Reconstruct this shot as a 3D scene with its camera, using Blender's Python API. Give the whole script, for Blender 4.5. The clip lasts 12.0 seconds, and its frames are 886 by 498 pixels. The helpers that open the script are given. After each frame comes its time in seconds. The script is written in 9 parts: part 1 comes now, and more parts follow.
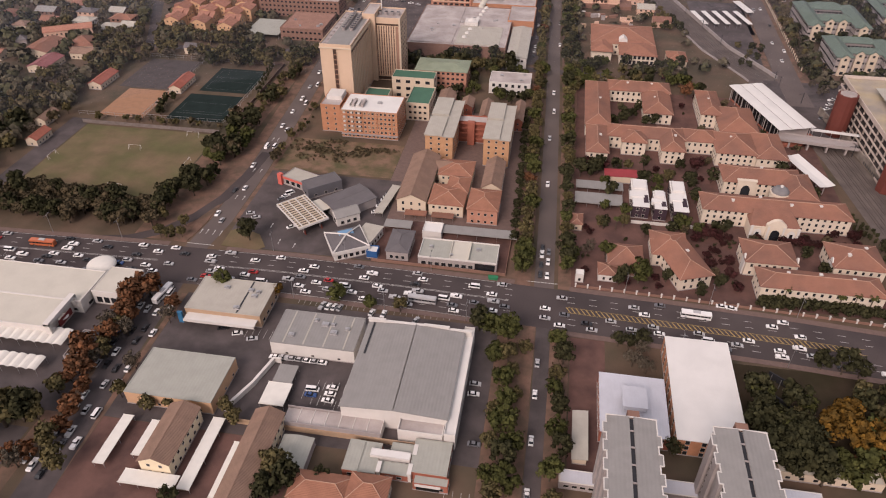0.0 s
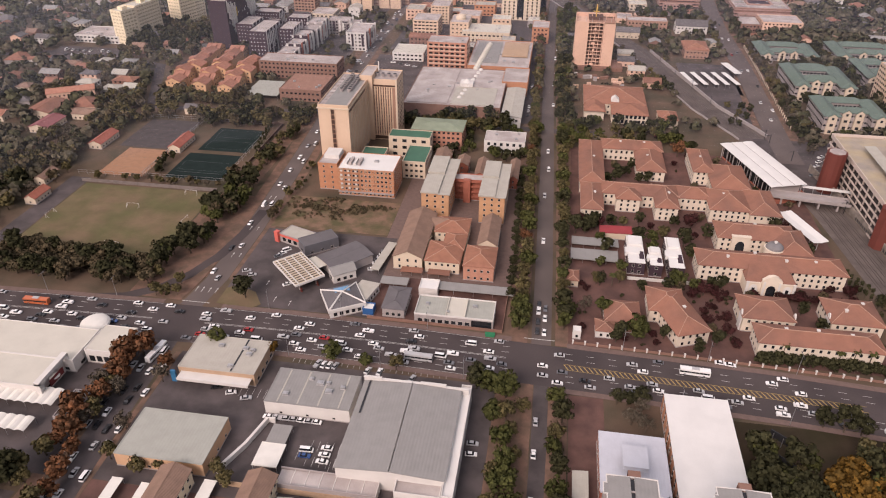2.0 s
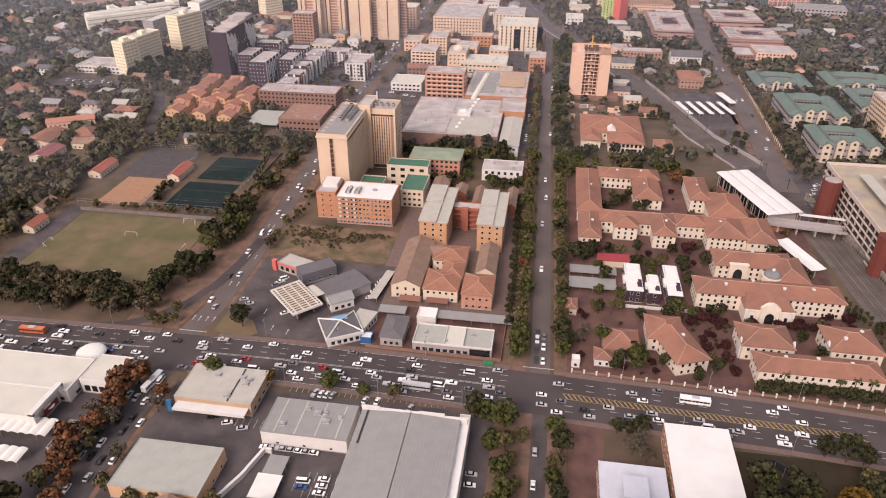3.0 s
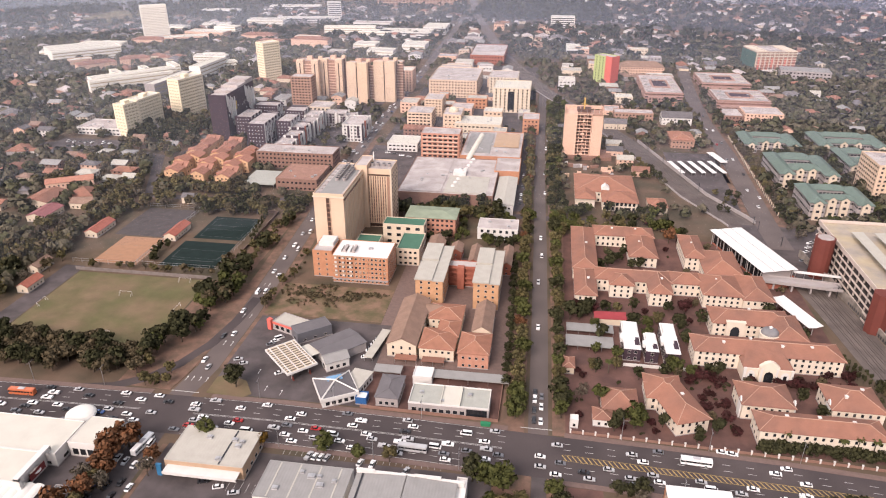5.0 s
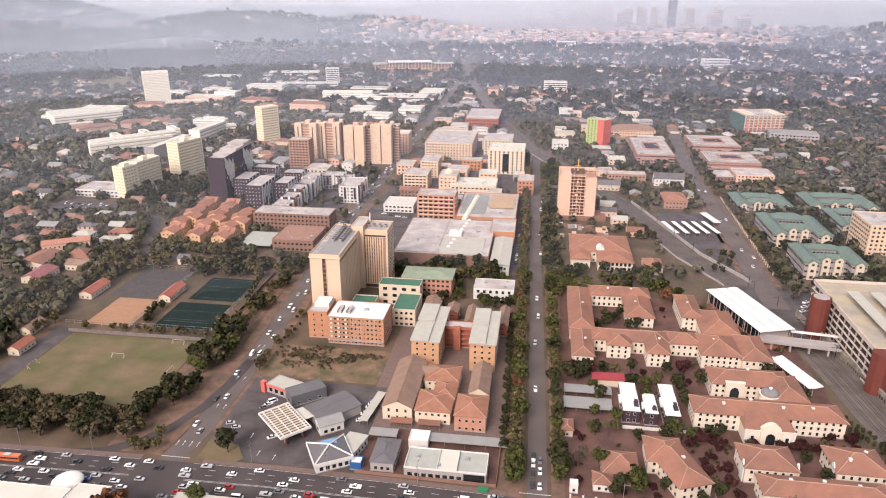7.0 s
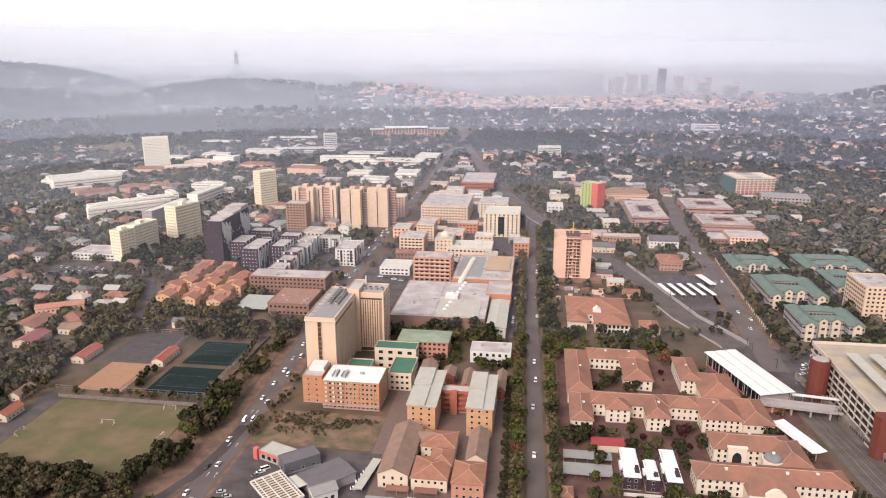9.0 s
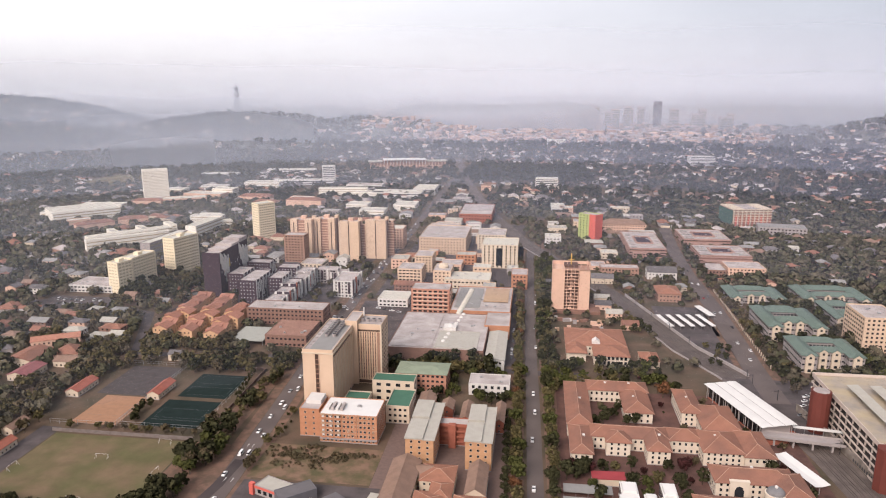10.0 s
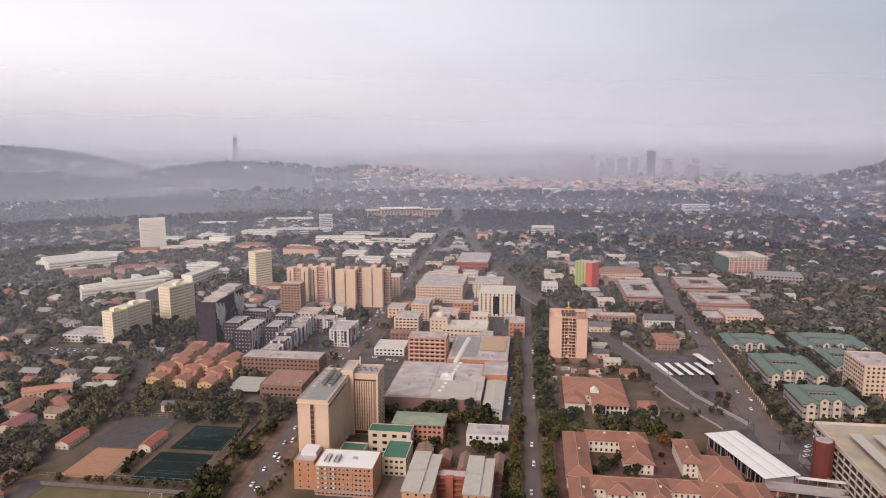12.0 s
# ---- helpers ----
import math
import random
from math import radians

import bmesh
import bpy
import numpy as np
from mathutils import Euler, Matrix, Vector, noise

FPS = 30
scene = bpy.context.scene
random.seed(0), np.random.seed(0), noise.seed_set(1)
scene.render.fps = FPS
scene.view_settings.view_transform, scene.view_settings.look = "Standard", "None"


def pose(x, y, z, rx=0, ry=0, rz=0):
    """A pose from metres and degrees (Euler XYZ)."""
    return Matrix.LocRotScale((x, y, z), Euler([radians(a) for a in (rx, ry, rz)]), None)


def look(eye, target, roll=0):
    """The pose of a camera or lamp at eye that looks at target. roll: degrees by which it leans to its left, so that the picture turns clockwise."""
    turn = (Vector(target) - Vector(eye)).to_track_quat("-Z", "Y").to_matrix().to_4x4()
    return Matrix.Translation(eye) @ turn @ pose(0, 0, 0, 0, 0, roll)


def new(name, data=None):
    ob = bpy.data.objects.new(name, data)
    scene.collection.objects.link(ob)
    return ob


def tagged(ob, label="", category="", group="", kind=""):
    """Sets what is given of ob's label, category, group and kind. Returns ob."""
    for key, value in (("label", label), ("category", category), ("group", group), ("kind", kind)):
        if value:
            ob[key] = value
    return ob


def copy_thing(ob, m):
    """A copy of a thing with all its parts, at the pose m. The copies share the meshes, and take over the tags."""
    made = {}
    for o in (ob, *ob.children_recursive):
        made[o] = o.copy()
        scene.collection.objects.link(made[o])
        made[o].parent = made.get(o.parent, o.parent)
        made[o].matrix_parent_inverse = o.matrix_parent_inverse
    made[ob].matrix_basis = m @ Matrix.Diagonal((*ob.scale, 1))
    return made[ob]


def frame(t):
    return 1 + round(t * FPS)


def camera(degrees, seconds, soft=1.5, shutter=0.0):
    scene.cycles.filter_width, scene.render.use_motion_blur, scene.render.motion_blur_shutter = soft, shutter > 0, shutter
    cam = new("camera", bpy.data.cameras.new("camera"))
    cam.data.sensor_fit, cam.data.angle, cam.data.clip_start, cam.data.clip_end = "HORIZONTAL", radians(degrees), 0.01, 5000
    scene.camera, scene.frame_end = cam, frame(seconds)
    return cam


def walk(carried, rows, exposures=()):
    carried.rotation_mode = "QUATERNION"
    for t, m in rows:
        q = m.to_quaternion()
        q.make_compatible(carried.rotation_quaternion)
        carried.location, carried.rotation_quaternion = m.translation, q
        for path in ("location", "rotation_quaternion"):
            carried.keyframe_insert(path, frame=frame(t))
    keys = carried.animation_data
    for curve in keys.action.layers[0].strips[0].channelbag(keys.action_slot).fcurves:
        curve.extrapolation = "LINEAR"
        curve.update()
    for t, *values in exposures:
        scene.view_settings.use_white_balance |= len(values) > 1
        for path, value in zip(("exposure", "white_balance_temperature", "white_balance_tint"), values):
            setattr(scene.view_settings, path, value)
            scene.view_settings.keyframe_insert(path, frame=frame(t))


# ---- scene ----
cam = camera(64.44, 12.0, soft=1.1)
EYE = 200.0
PATH = [
    (0.0, 9.382, -37.493, -0.015),
    (0.5, 9.296, -36.328, -0.022),
    (1.0, 9.209, -35.185, -0.029),
    (1.5, 9.121, -34.043, -0.035),
    (2.0, 9.031, -32.867, -0.040),
    (2.5, 8.941, -31.728, -0.045),
    (3.0, 8.849, -30.566, -0.049),
    (5.0, 8.480, -25.812, -0.053),
    (5.5, 8.388, -24.605, -0.051),
    (6.0, 8.296, -23.370, -0.047),
    (6.5, 8.205, -22.136, -0.042),
    (7.0, 8.115, -20.888, -0.035),
    (9.0, 7.768, -15.792, 0.012),
    (9.5, 7.685, -14.501, 0.029),
    (10.0, 7.605, -13.233, 0.048),
    (10.5, 7.527, -11.896, 0.069),
    (11.0, 7.452, -10.631, 0.094),
    (11.5, 7.379, -9.555, 0.120),
    (12.0, 7.310, -9.300, 0.150),
]
walk(cam, [(t, pose(0, 0, EYE, 90 + pitch, roll, yaw)) for t, yaw, pitch, roll in PATH], exposures=[(0.0, 0.14, 6250, 19), (2.5, 0.43, 6180, 18), (5.5, 0.88, 6000, 13), (9.0, 0.72, 5950, 10), (12.0, 0.20, 6040, 14)])

# ---- world and sun: a hazy overcast afternoon ----
SUN_AZ, SUN_EL = 200.0, 37.0
world = bpy.data.worlds.new("overcast_sky")
scene.world = world
world.use_nodes = True
wn, wl = world.node_tree.nodes, world.node_tree.links
wn.clear()
w_out, w_mix, w_sky_bg, w_cloud_bg = (wn.new(k) for k in ("ShaderNodeOutputWorld", "ShaderNodeMixShader", "ShaderNodeBackground", "ShaderNodeBackground"))
w_sky = wn.new("ShaderNodeTexSky")
w_sky.sky_type = "NISHITA"
w_sky.sun_disc = False
w_sky.sun_elevation, w_sky.sun_rotation = radians(SUN_EL), radians(SUN_AZ)
w_sky.air_density, w_sky.dust_density = 1.0, 6.0
w_sky_bg.inputs["Strength"].default_value = 0.10
wl.new(w_sky.outputs["Color"], w_sky_bg.inputs["Color"])
# the cloud sheet: uneven grey, whiter low on the western side
w_tc, w_map, w_noise, w_ramp = (wn.new(k) for k in ("ShaderNodeTexCoord", "ShaderNodeMapping", "ShaderNodeTexNoise", "ShaderNodeValToRGB"))
w_map.inputs["Scale"].default_value = (1.4, 1.4, 4.5)
w_noise.inputs["Scale"].default_value = 1.1
w_noise.inputs["Detail"].default_value = 4.0
w_ramp.color_ramp.elements[0].position, w_ramp.color_ramp.elements[0].color = 0.30, (0.72, 0.702, 0.718, 1)
w_ramp.color_ramp.elements[1].position, w_ramp.color_ramp.elements[1].color = 0.70, (0.90, 0.878, 0.868, 1)
wl.new(w_tc.outputs["Generated"], w_map.inputs["Vector"])
wl.new(w_map.outputs["Vector"], w_noise.inputs["Vector"])
wl.new(w_noise.outputs["Fac"], w_ramp.inputs["Fac"])
w_sep, w_side, w_tint, w_cast = (wn.new(k) for k in ("ShaderNodeSeparateXYZ", "ShaderNodeMapRange", "ShaderNodeMix", "ShaderNodeMix"))
w_tint.data_type, w_tint.blend_type, w_cast.data_type = "RGBA", "MULTIPLY", "RGBA"
w_side.inputs["From Min"].default_value, w_side.inputs["From Max"].default_value = -0.72, 0.42
w_cast.inputs[6].default_value, w_cast.inputs[7].default_value = (1.60, 1.52, 1.43, 1), (0.67, 0.685, 0.725, 1)
wl.new(w_tc.outputs["Generated"], w_sep.inputs[0])
wl.new(w_sep.outputs["X"], w_side.inputs["Value"])
wl.new(w_side.outputs["Result"], w_cast.inputs[0])
w_tint.inputs[0].default_value = 1.0
wl.new(w_ramp.outputs["Color"], w_tint.inputs[6])
wl.new(w_cast.outputs[2], w_tint.inputs[7])
wl.new(w_tint.outputs[2], w_cloud_bg.inputs["Color"])
w_cloud_bg.inputs["Strength"].default_value = 0.80
w_mix.inputs["Fac"].default_value = 0.88
wl.new(w_sky_bg.outputs["Background"], w_mix.inputs[1])
wl.new(w_cloud_bg.outputs["Background"], w_mix.inputs[2])
wl.new(w_mix.outputs["Shader"], w_out.inputs["Surface"])

sun = new("sun", bpy.data.lights.new("sun", "SUN"))
sun.data.energy, sun.data.angle, sun.data.color = 2.45, radians(28), (1.0, 0.83, 0.71)
s_az, s_el = radians(SUN_AZ), radians(SUN_EL)
sun.matrix_world = look((0, 0, 300), (-math.sin(s_az) * math.cos(s_el), -math.cos(s_az) * math.cos(s_el), 300 - math.sin(s_el)))


# ---- materials ----
MATS = {}


def mat(name, colour, rough=0.8, vary=0.18, scale=0.35, bump=0.15, metal=0.0, fine=6.0, rnd=0.0, second=None, patch=0.06, spec=0.3, island=0.0):
    """A weathered surface: patches at scale `patch` per metre, blotches at `scale`, grain at `fine`, a little relief; `second` is a second colour that comes through in patches."""
    if name in MATS:
        return MATS[name]
    m = bpy.data.materials.new(name)
    m.use_nodes = True
    n, l = m.node_tree.nodes, m.node_tree.links
    b = n["Principled BSDF"]
    geo = n.new("ShaderNodeNewGeometry")
    big, small, large = (n.new("ShaderNodeTexNoise") for _ in range(3))
    for tex, s in ((big, scale), (small, fine), (large, patch)):
        tex.inputs["Scale"].default_value = s
        tex.inputs["Detail"].default_value = 5.0
        l.new(geo.outputs["Position"], tex.inputs["Vector"])
    base = n.new("ShaderNodeMix")
    base.data_type = "RGBA"
    c2 = second if second else tuple(c * (1 - vary) for c in colour)
    base.inputs[6].default_value, base.inputs[7].default_value = (*colour, 1), (*c2, 1)
    ramp = n.new("ShaderNodeMapRange")
    ramp.inputs["From Min"].default_value, ramp.inputs["From Max"].default_value = 0.38, 0.64
    l.new((large if second else big).outputs["Fac"], ramp.inputs["Value"])
    l.new(ramp.outputs["Result"], base.inputs[0])
    hsv = n.new("ShaderNodeHueSaturation")
    add = n.new("ShaderNodeMath")
    add.operation = "MULTIPLY_ADD"
    l.new(small.outputs["Fac"], add.inputs[0])
    add.inputs[1].default_value = vary * 1.6
    add.inputs[2].default_value = 1.0 - vary * 0.8
    value = add.outputs[0]
    for amount, node, socket in ((vary * 1.2, big, "Fac"), (rnd, None, "Random"), (island, geo, "Random Per Island")):
        if amount <= 0:
            continue
        source = node if node else n.new("ShaderNodeObjectInfo")
        k = n.new("ShaderNodeMath")
        k.operation = "MULTIPLY_ADD"
        l.new(source.outputs[socket], k.inputs[0])
        k.inputs[1].default_value, k.inputs[2].default_value = amount, 1.0 - amount / 2
        p = n.new("ShaderNodeMath")
        p.operation = "MULTIPLY"
        l.new(value, p.inputs[0])
        l.new(k.outputs[0], p.inputs[1])
        value = p.outputs[0]
    l.new(value, hsv.inputs["Value"])
    l.new(base.outputs[2], hsv.inputs["Color"])
    l.new(hsv.outputs["Color"], b.inputs["Base Color"])
    b.inputs["Roughness"].default_value = rough
    b.inputs["Metallic"].default_value = metal
    b.inputs["Specular IOR Level"].default_value = spec
    if bump > 0:
        bp = n.new("ShaderNodeBump")
        bp.inputs["Strength"].default_value = bump
        bp.inputs["Distance"].default_value = 0.15
        l.new(small.outputs["Fac"], bp.inputs["Height"])
        l.new(bp.outputs["Normal"], b.inputs["Normal"])
    MATS[name] = m
    return m


def ribbed(name, colour, period, axis, rough=0.6, vary=0.14, depth=0.6, rnd=0.0, metal=0.0, second=None):
    """Profiled sheet or tile courses: mat() with a wave of the given period across the roof, in the thing's own axes."""
    if name in MATS:
        return MATS[name]
    m = mat(name, colour, rough, vary, 0.25, 0.0, metal, 3.0, rnd, second)
    n, l = m.node_tree.nodes, m.node_tree.links
    tc, wv, bp = n.new("ShaderNodeTexCoord"), n.new("ShaderNodeTexWave"), n.new("ShaderNodeBump")
    wv.bands_direction = axis
    wv.inputs["Scale"].default_value = 0.314 / period
    wv.inputs["Distortion"].default_value = 0.4
    l.new(tc.outputs["Object"], wv.inputs["Vector"])
    bp.inputs["Strength"].default_value, bp.inputs["Distance"].default_value = depth, 0.08
    l.new(wv.outputs["Fac"], bp.inputs["Height"])
    l.new(bp.outputs["Normal"], n["Principled BSDF"].inputs["Normal"])
    return m


EARTH = mat("dry_earth_and_grass", (0.130, 0.088, 0.062), 0.95, 0.4, 0.10, 0.4, second=(0.074, 0.062, 0.042), patch=0.035, spec=0.1)
ASPHALT = mat("worn_asphalt", (0.082, 0.066, 0.064), 0.95, 0.3, 0.2, 0.25, second=(0.056, 0.046, 0.046), patch=0.05, spec=0.12)
ASPHALT_LOT = mat("faded_lot_asphalt", (0.104, 0.086, 0.084), 0.95, 0.3, 0.25, 0.2, second=(0.066, 0.056, 0.055), patch=0.08, spec=0.12)
PAVE = mat("concrete_pavement", (0.165, 0.112, 0.095), 0.9, 0.2, 0.5, 0.2)
BRICKPAVE = mat("red_brick_paving", (0.145, 0.080, 0.066), 0.95, 0.3, 0.4, 0.25, second=(0.090, 0.053, 0.046), patch=0.09, spec=0.1)
GRASS = mat("dry_lawn", (0.098, 0.090, 0.038), 0.95, 0.42, 0.12, 0.3, second=(0.158, 0.110, 0.064), patch=0.05)
LITTER = mat("leaf_litter_earth", (0.185, 0.112, 0.082), 0.95, 0.35, 0.5, 0.4, second=(0.115, 0.080, 0.058), patch=0.15, spec=0.1)
# tone darkened to hold the shade under the corner park's trees
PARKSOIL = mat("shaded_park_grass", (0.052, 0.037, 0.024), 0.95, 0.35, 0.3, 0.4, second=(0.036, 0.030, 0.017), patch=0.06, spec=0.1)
SOIL = mat("bare_soil_and_scrub", (0.19, 0.118, 0.078), 0.95, 0.35, 0.3, 0.5, second=(0.085, 0.075, 0.035), patch=0.12)
TAN_COURT = mat("clay_court", (0.33, 0.18, 0.105), 0.9, 0.15, 0.3, 0.1)
BLUE_COURT = mat("dark_hard_court", (0.020, 0.030, 0.028), 0.9, 0.25, 0.2, 0.1, spec=0.05)
GREY_COURT = mat("grey_hard_court", (0.085, 0.072, 0.070), 0.9, 0.25, 0.2, 0.1, spec=0.1)
PAINT_W = mat("road_paint_white", (0.55, 0.53, 0.50), 0.8, 0.3, 2.0, 0.0)
PAINT_Y = mat("road_paint_yellow", (0.42, 0.29, 0.10), 0.8, 0.35, 1.0, 0.0)
BALLAST = mat("rail_ballast", (0.135, 0.108, 0.095), 0.95, 0.35, 0.5, 0.5, second=(0.092, 0.074, 0.066), patch=0.1)
STEEL = mat("rail_steel", (0.16, 0.13, 0.12), 0.45, 0.2, 2.0, 0.0, metal=0.8)

CAMPUSW = mat("bright_campus_plaster", (0.80, 0.75, 0.66), 0.8, 0.10, 0.2, 0.06)
SCHOOLW = mat("cream_white_school_render", (0.66, 0.565, 0.455), 0.85, 0.12, 0.2, 0.08)
CREAM = mat("cream_render", (0.60, 0.495, 0.375), 0.85, 0.10, 0.15, 0.08)
SAND = mat("sand_concrete", (0.62, 0.455, 0.325), 0.85, 0.10, 0.12, 0.08)
PINK = mat("pink_concrete", (0.64, 0.42, 0.31), 0.85, 0.10, 0.12, 0.08)
WHITE = mat("white_plaster", (0.62, 0.585, 0.545), 0.8, 0.10, 0.2, 0.06)
PALE = mat("pale_yellow_render", (0.78, 0.665, 0.47), 0.85, 0.08, 0.15, 0.06)
PALEBRICK = mat("pale_orange_face_brick", (0.50, 0.285, 0.155), 0.85, 0.18, 0.4, 0.2)
ROSEBRICK = mat("rose_face_brick", (0.47, 0.235, 0.16), 0.85, 0.18, 0.4, 0.2)
ORANGE = mat("orange_face_brick", (0.47, 0.222, 0.122), 0.85, 0.18, 0.4, 0.2)
REDB = mat("red_face_brick", (0.33, 0.115, 0.075), 0.85, 0.18, 0.4, 0.2)
SLOT = mat("shaded_brown_glazing", (0.085, 0.050, 0.038), 0.35, 0.3, 0.4, 0.0, spec=0.4)
# brown-pink concrete; on apartment towers and bare floors it stands for shade
RECESS = mat("brown_pink_concrete", (0.36, 0.215, 0.155), 0.85, 0.15, 0.15, 0.08)
BROWNB = mat("brown_face_brick", (0.24, 0.135, 0.10), 0.85, 0.18, 0.4, 0.2)
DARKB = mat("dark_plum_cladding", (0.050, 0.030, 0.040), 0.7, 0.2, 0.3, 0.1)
GREYC = mat("grey_concrete", (0.34, 0.30, 0.285), 0.85, 0.15, 0.25, 0.12)
PEACH = mat("peach_render", (0.56, 0.35, 0.21), 0.88, 0.12, 0.3, 0.1)
TANW = mat("tan_boundary_wall", (0.42, 0.29, 0.19), 0.88, 0.15, 0.3, 0.12)
REDP = mat("red_painted_render", (0.135, 0.036, 0.026), 0.75, 0.15, 0.2, 0.08)
LIME = mat("lime_green_cladding", (0.40, 0.45, 0.17), 0.7, 0.12, 0.2, 0.05)
CORAL = mat("coral_red_cladding", (0.58, 0.13, 0.10), 0.7, 0.10, 0.2, 0.05)
# tan puts the shade of balcony recesses on flat panes as colour
PALEPANE = mat("shaded_balcony_recess", (0.42, 0.35, 0.24), 0.7, 0.2, 0.4, 0.0, rnd=0.4)
WHITEPANE = mat("pale_blinds_behind_glass", (0.62, 0.60, 0.60), 0.3, 0.2, 0.4, 0.0, spec=0.5)
GLASS = mat("window_glass", (0.022, 0.024, 0.028), 0.12, 0.3, 0.4, 0.0, spec=0.6, rnd=0.7)
FRAME = mat("window_frame", (0.52, 0.47, 0.42), 0.6, 0.1, 1.0, 0.0)
DARKMETAL = mat("dark_metal", (0.05, 0.05, 0.055), 0.5, 0.2, 1.0, 0.0, metal=0.5)
GALV = mat("galvanised_steel", (0.45, 0.44, 0.44), 0.4, 0.15, 1.0, 0.0, metal=0.7)

ROOF_GREY = ribbed("grey_sheet_roof", (0.262, 0.250, 0.236), 1.2, "X", 0.75, 0.12, 0.35)
ROOF_PALE = ribbed("pale_sheet_roof", (0.41, 0.38, 0.325), 1.2, "X", 0.75, 0.12, 0.35)
ROOF_DARK = ribbed("dark_grey_sheet_roof", (0.135, 0.122, 0.125), 1.2, "X", 0.75, 0.15, 0.35)
ROOF_SAGE = ribbed("sage_grey_sheet_roof", (0.35, 0.347, 0.303), 1.2, "X", 0.75, 0.12, 0.35)
GAP_SHADE = mat("smoked_canopy_sheet", (0.12, 0.095, 0.070), 0.6, 0.2, 0.5, 0.0)
ROOF_WHITE = mat("white_membrane_roof", (0.68, 0.655, 0.62), 0.6, 0.10, 0.12, 0.05)
ROOF_BLUE = ribbed("pale_blue_sheet_roof", (0.52, 0.52, 0.56), 1.0, "X", 0.6, 0.10, 0.35)
ROOF_CREAM = mat("cream_membrane_roof", (0.54, 0.505, 0.43), 0.75, 0.12, 0.12, 0.05)
ROOF_CONC = mat("grey_screed_roof", (0.33, 0.285, 0.265), 0.9, 0.28, 0.15, 0.1, second=(0.44, 0.39, 0.365), patch=0.1)
ROOF_GREEN = ribbed("green_sheet_roof", (0.120, 0.158, 0.130), 0.9, "X", 0.6, 0.14, 0.5)
ROOF_DKGREEN = mat("dark_green_roof", (0.065, 0.15, 0.10), 0.8, 0.15, 0.2, 0.05)
TILE_RED = ribbed("red_clay_tiles", (0.275, 0.128, 0.085), 0.45, "Y", 0.85, 0.32, 0.9, second=(0.205, 0.104, 0.075))
TILE_ORANGE = ribbed("orange_clay_tiles", (0.315, 0.145, 0.092), 0.45, "Y", 0.85, 0.22, 0.9)
TILE_BROWN = ribbed("brown_clay_tiles", (0.26, 0.165, 0.12), 0.45, "Y", 0.85, 0.22, 0.9)
TILE_GREY = ribbed("grey_roof_tiles", (0.15, 0.135, 0.135), 0.45, "Y", 0.85, 0.22, 0.9, rnd=0.4)
TENT = mat("white_shade_cloth", (0.68, 0.65, 0.59), 0.8, 0.08, 0.4, 0.05)
TILE_TOWN = mat("terracotta_town_tiles", (0.35, 0.165, 0.112), 0.85, 0.22, 0.5, 0.3, rnd=0.3)
TOWN_WALL = mat("ochre_town_render", (0.60, 0.37, 0.21), 0.85, 0.12, 0.4, 0.1)

BARK = mat("bark", (0.10, 0.075, 0.055), 0.95, 0.3, 2.0, 0.4)


def leaf(name, colour, second, rnd=0.35):
    return mat(name, colour, 0.95, 0.3, 0.5, 0.0, second=second, patch=0.35, rnd=rnd, spec=0.03, island=0.55)


LEAF_GREEN = leaf("leaves_green", (0.078, 0.080, 0.027), (0.047, 0.050, 0.019))
LEAF_DARK = leaf("leaves_dark", (0.053, 0.051, 0.025), (0.028, 0.028, 0.015))
LEAF_OLIVE = leaf("leaves_olive", (0.124, 0.101, 0.045), (0.073, 0.063, 0.032))
LEAF_RUST = leaf("leaves_rust", (0.150, 0.066, 0.032), (0.085, 0.046, 0.026))
LEAF_YELLOW = leaf("leaves_yellow", (0.165, 0.088, 0.018), (0.080, 0.050, 0.015))
LEAF_PLUM = leaf("leaves_plum", (0.060, 0.022, 0.022), (0.036, 0.018, 0.016))
LEAF_GREY = leaf("leaves_grey", (0.112, 0.092, 0.068), (0.066, 0.054, 0.040))
LEAF_BROWN = leaf("leaves_brown", (0.110, 0.084, 0.049), (0.062, 0.051, 0.031))
LEAF_SUB = leaf("leaves_suburb", (0.124, 0.105, 0.070), (0.075, 0.067, 0.046), 0.0)
RIDGE = mat("ridge_mortar", (0.46, 0.29, 0.21), 0.9, 0.25, 1.0, 0.1)
ROSE_BAND = mat("rose_brown_brick_band", (0.36, 0.225, 0.18), 0.85, 0.15, 0.3, 0.1)
BEIGE = mat("beige_precast", (0.56, 0.465, 0.40), 0.85, 0.12, 0.2, 0.08)
LEAF_GARDEN = leaf("leaves_garden", (0.088, 0.082, 0.045), (0.052, 0.052, 0.031), 0.0)
LEAF_FAR = leaf("leaves_far", (0.036, 0.042, 0.030), (0.052, 0.048, 0.034), 0.0)


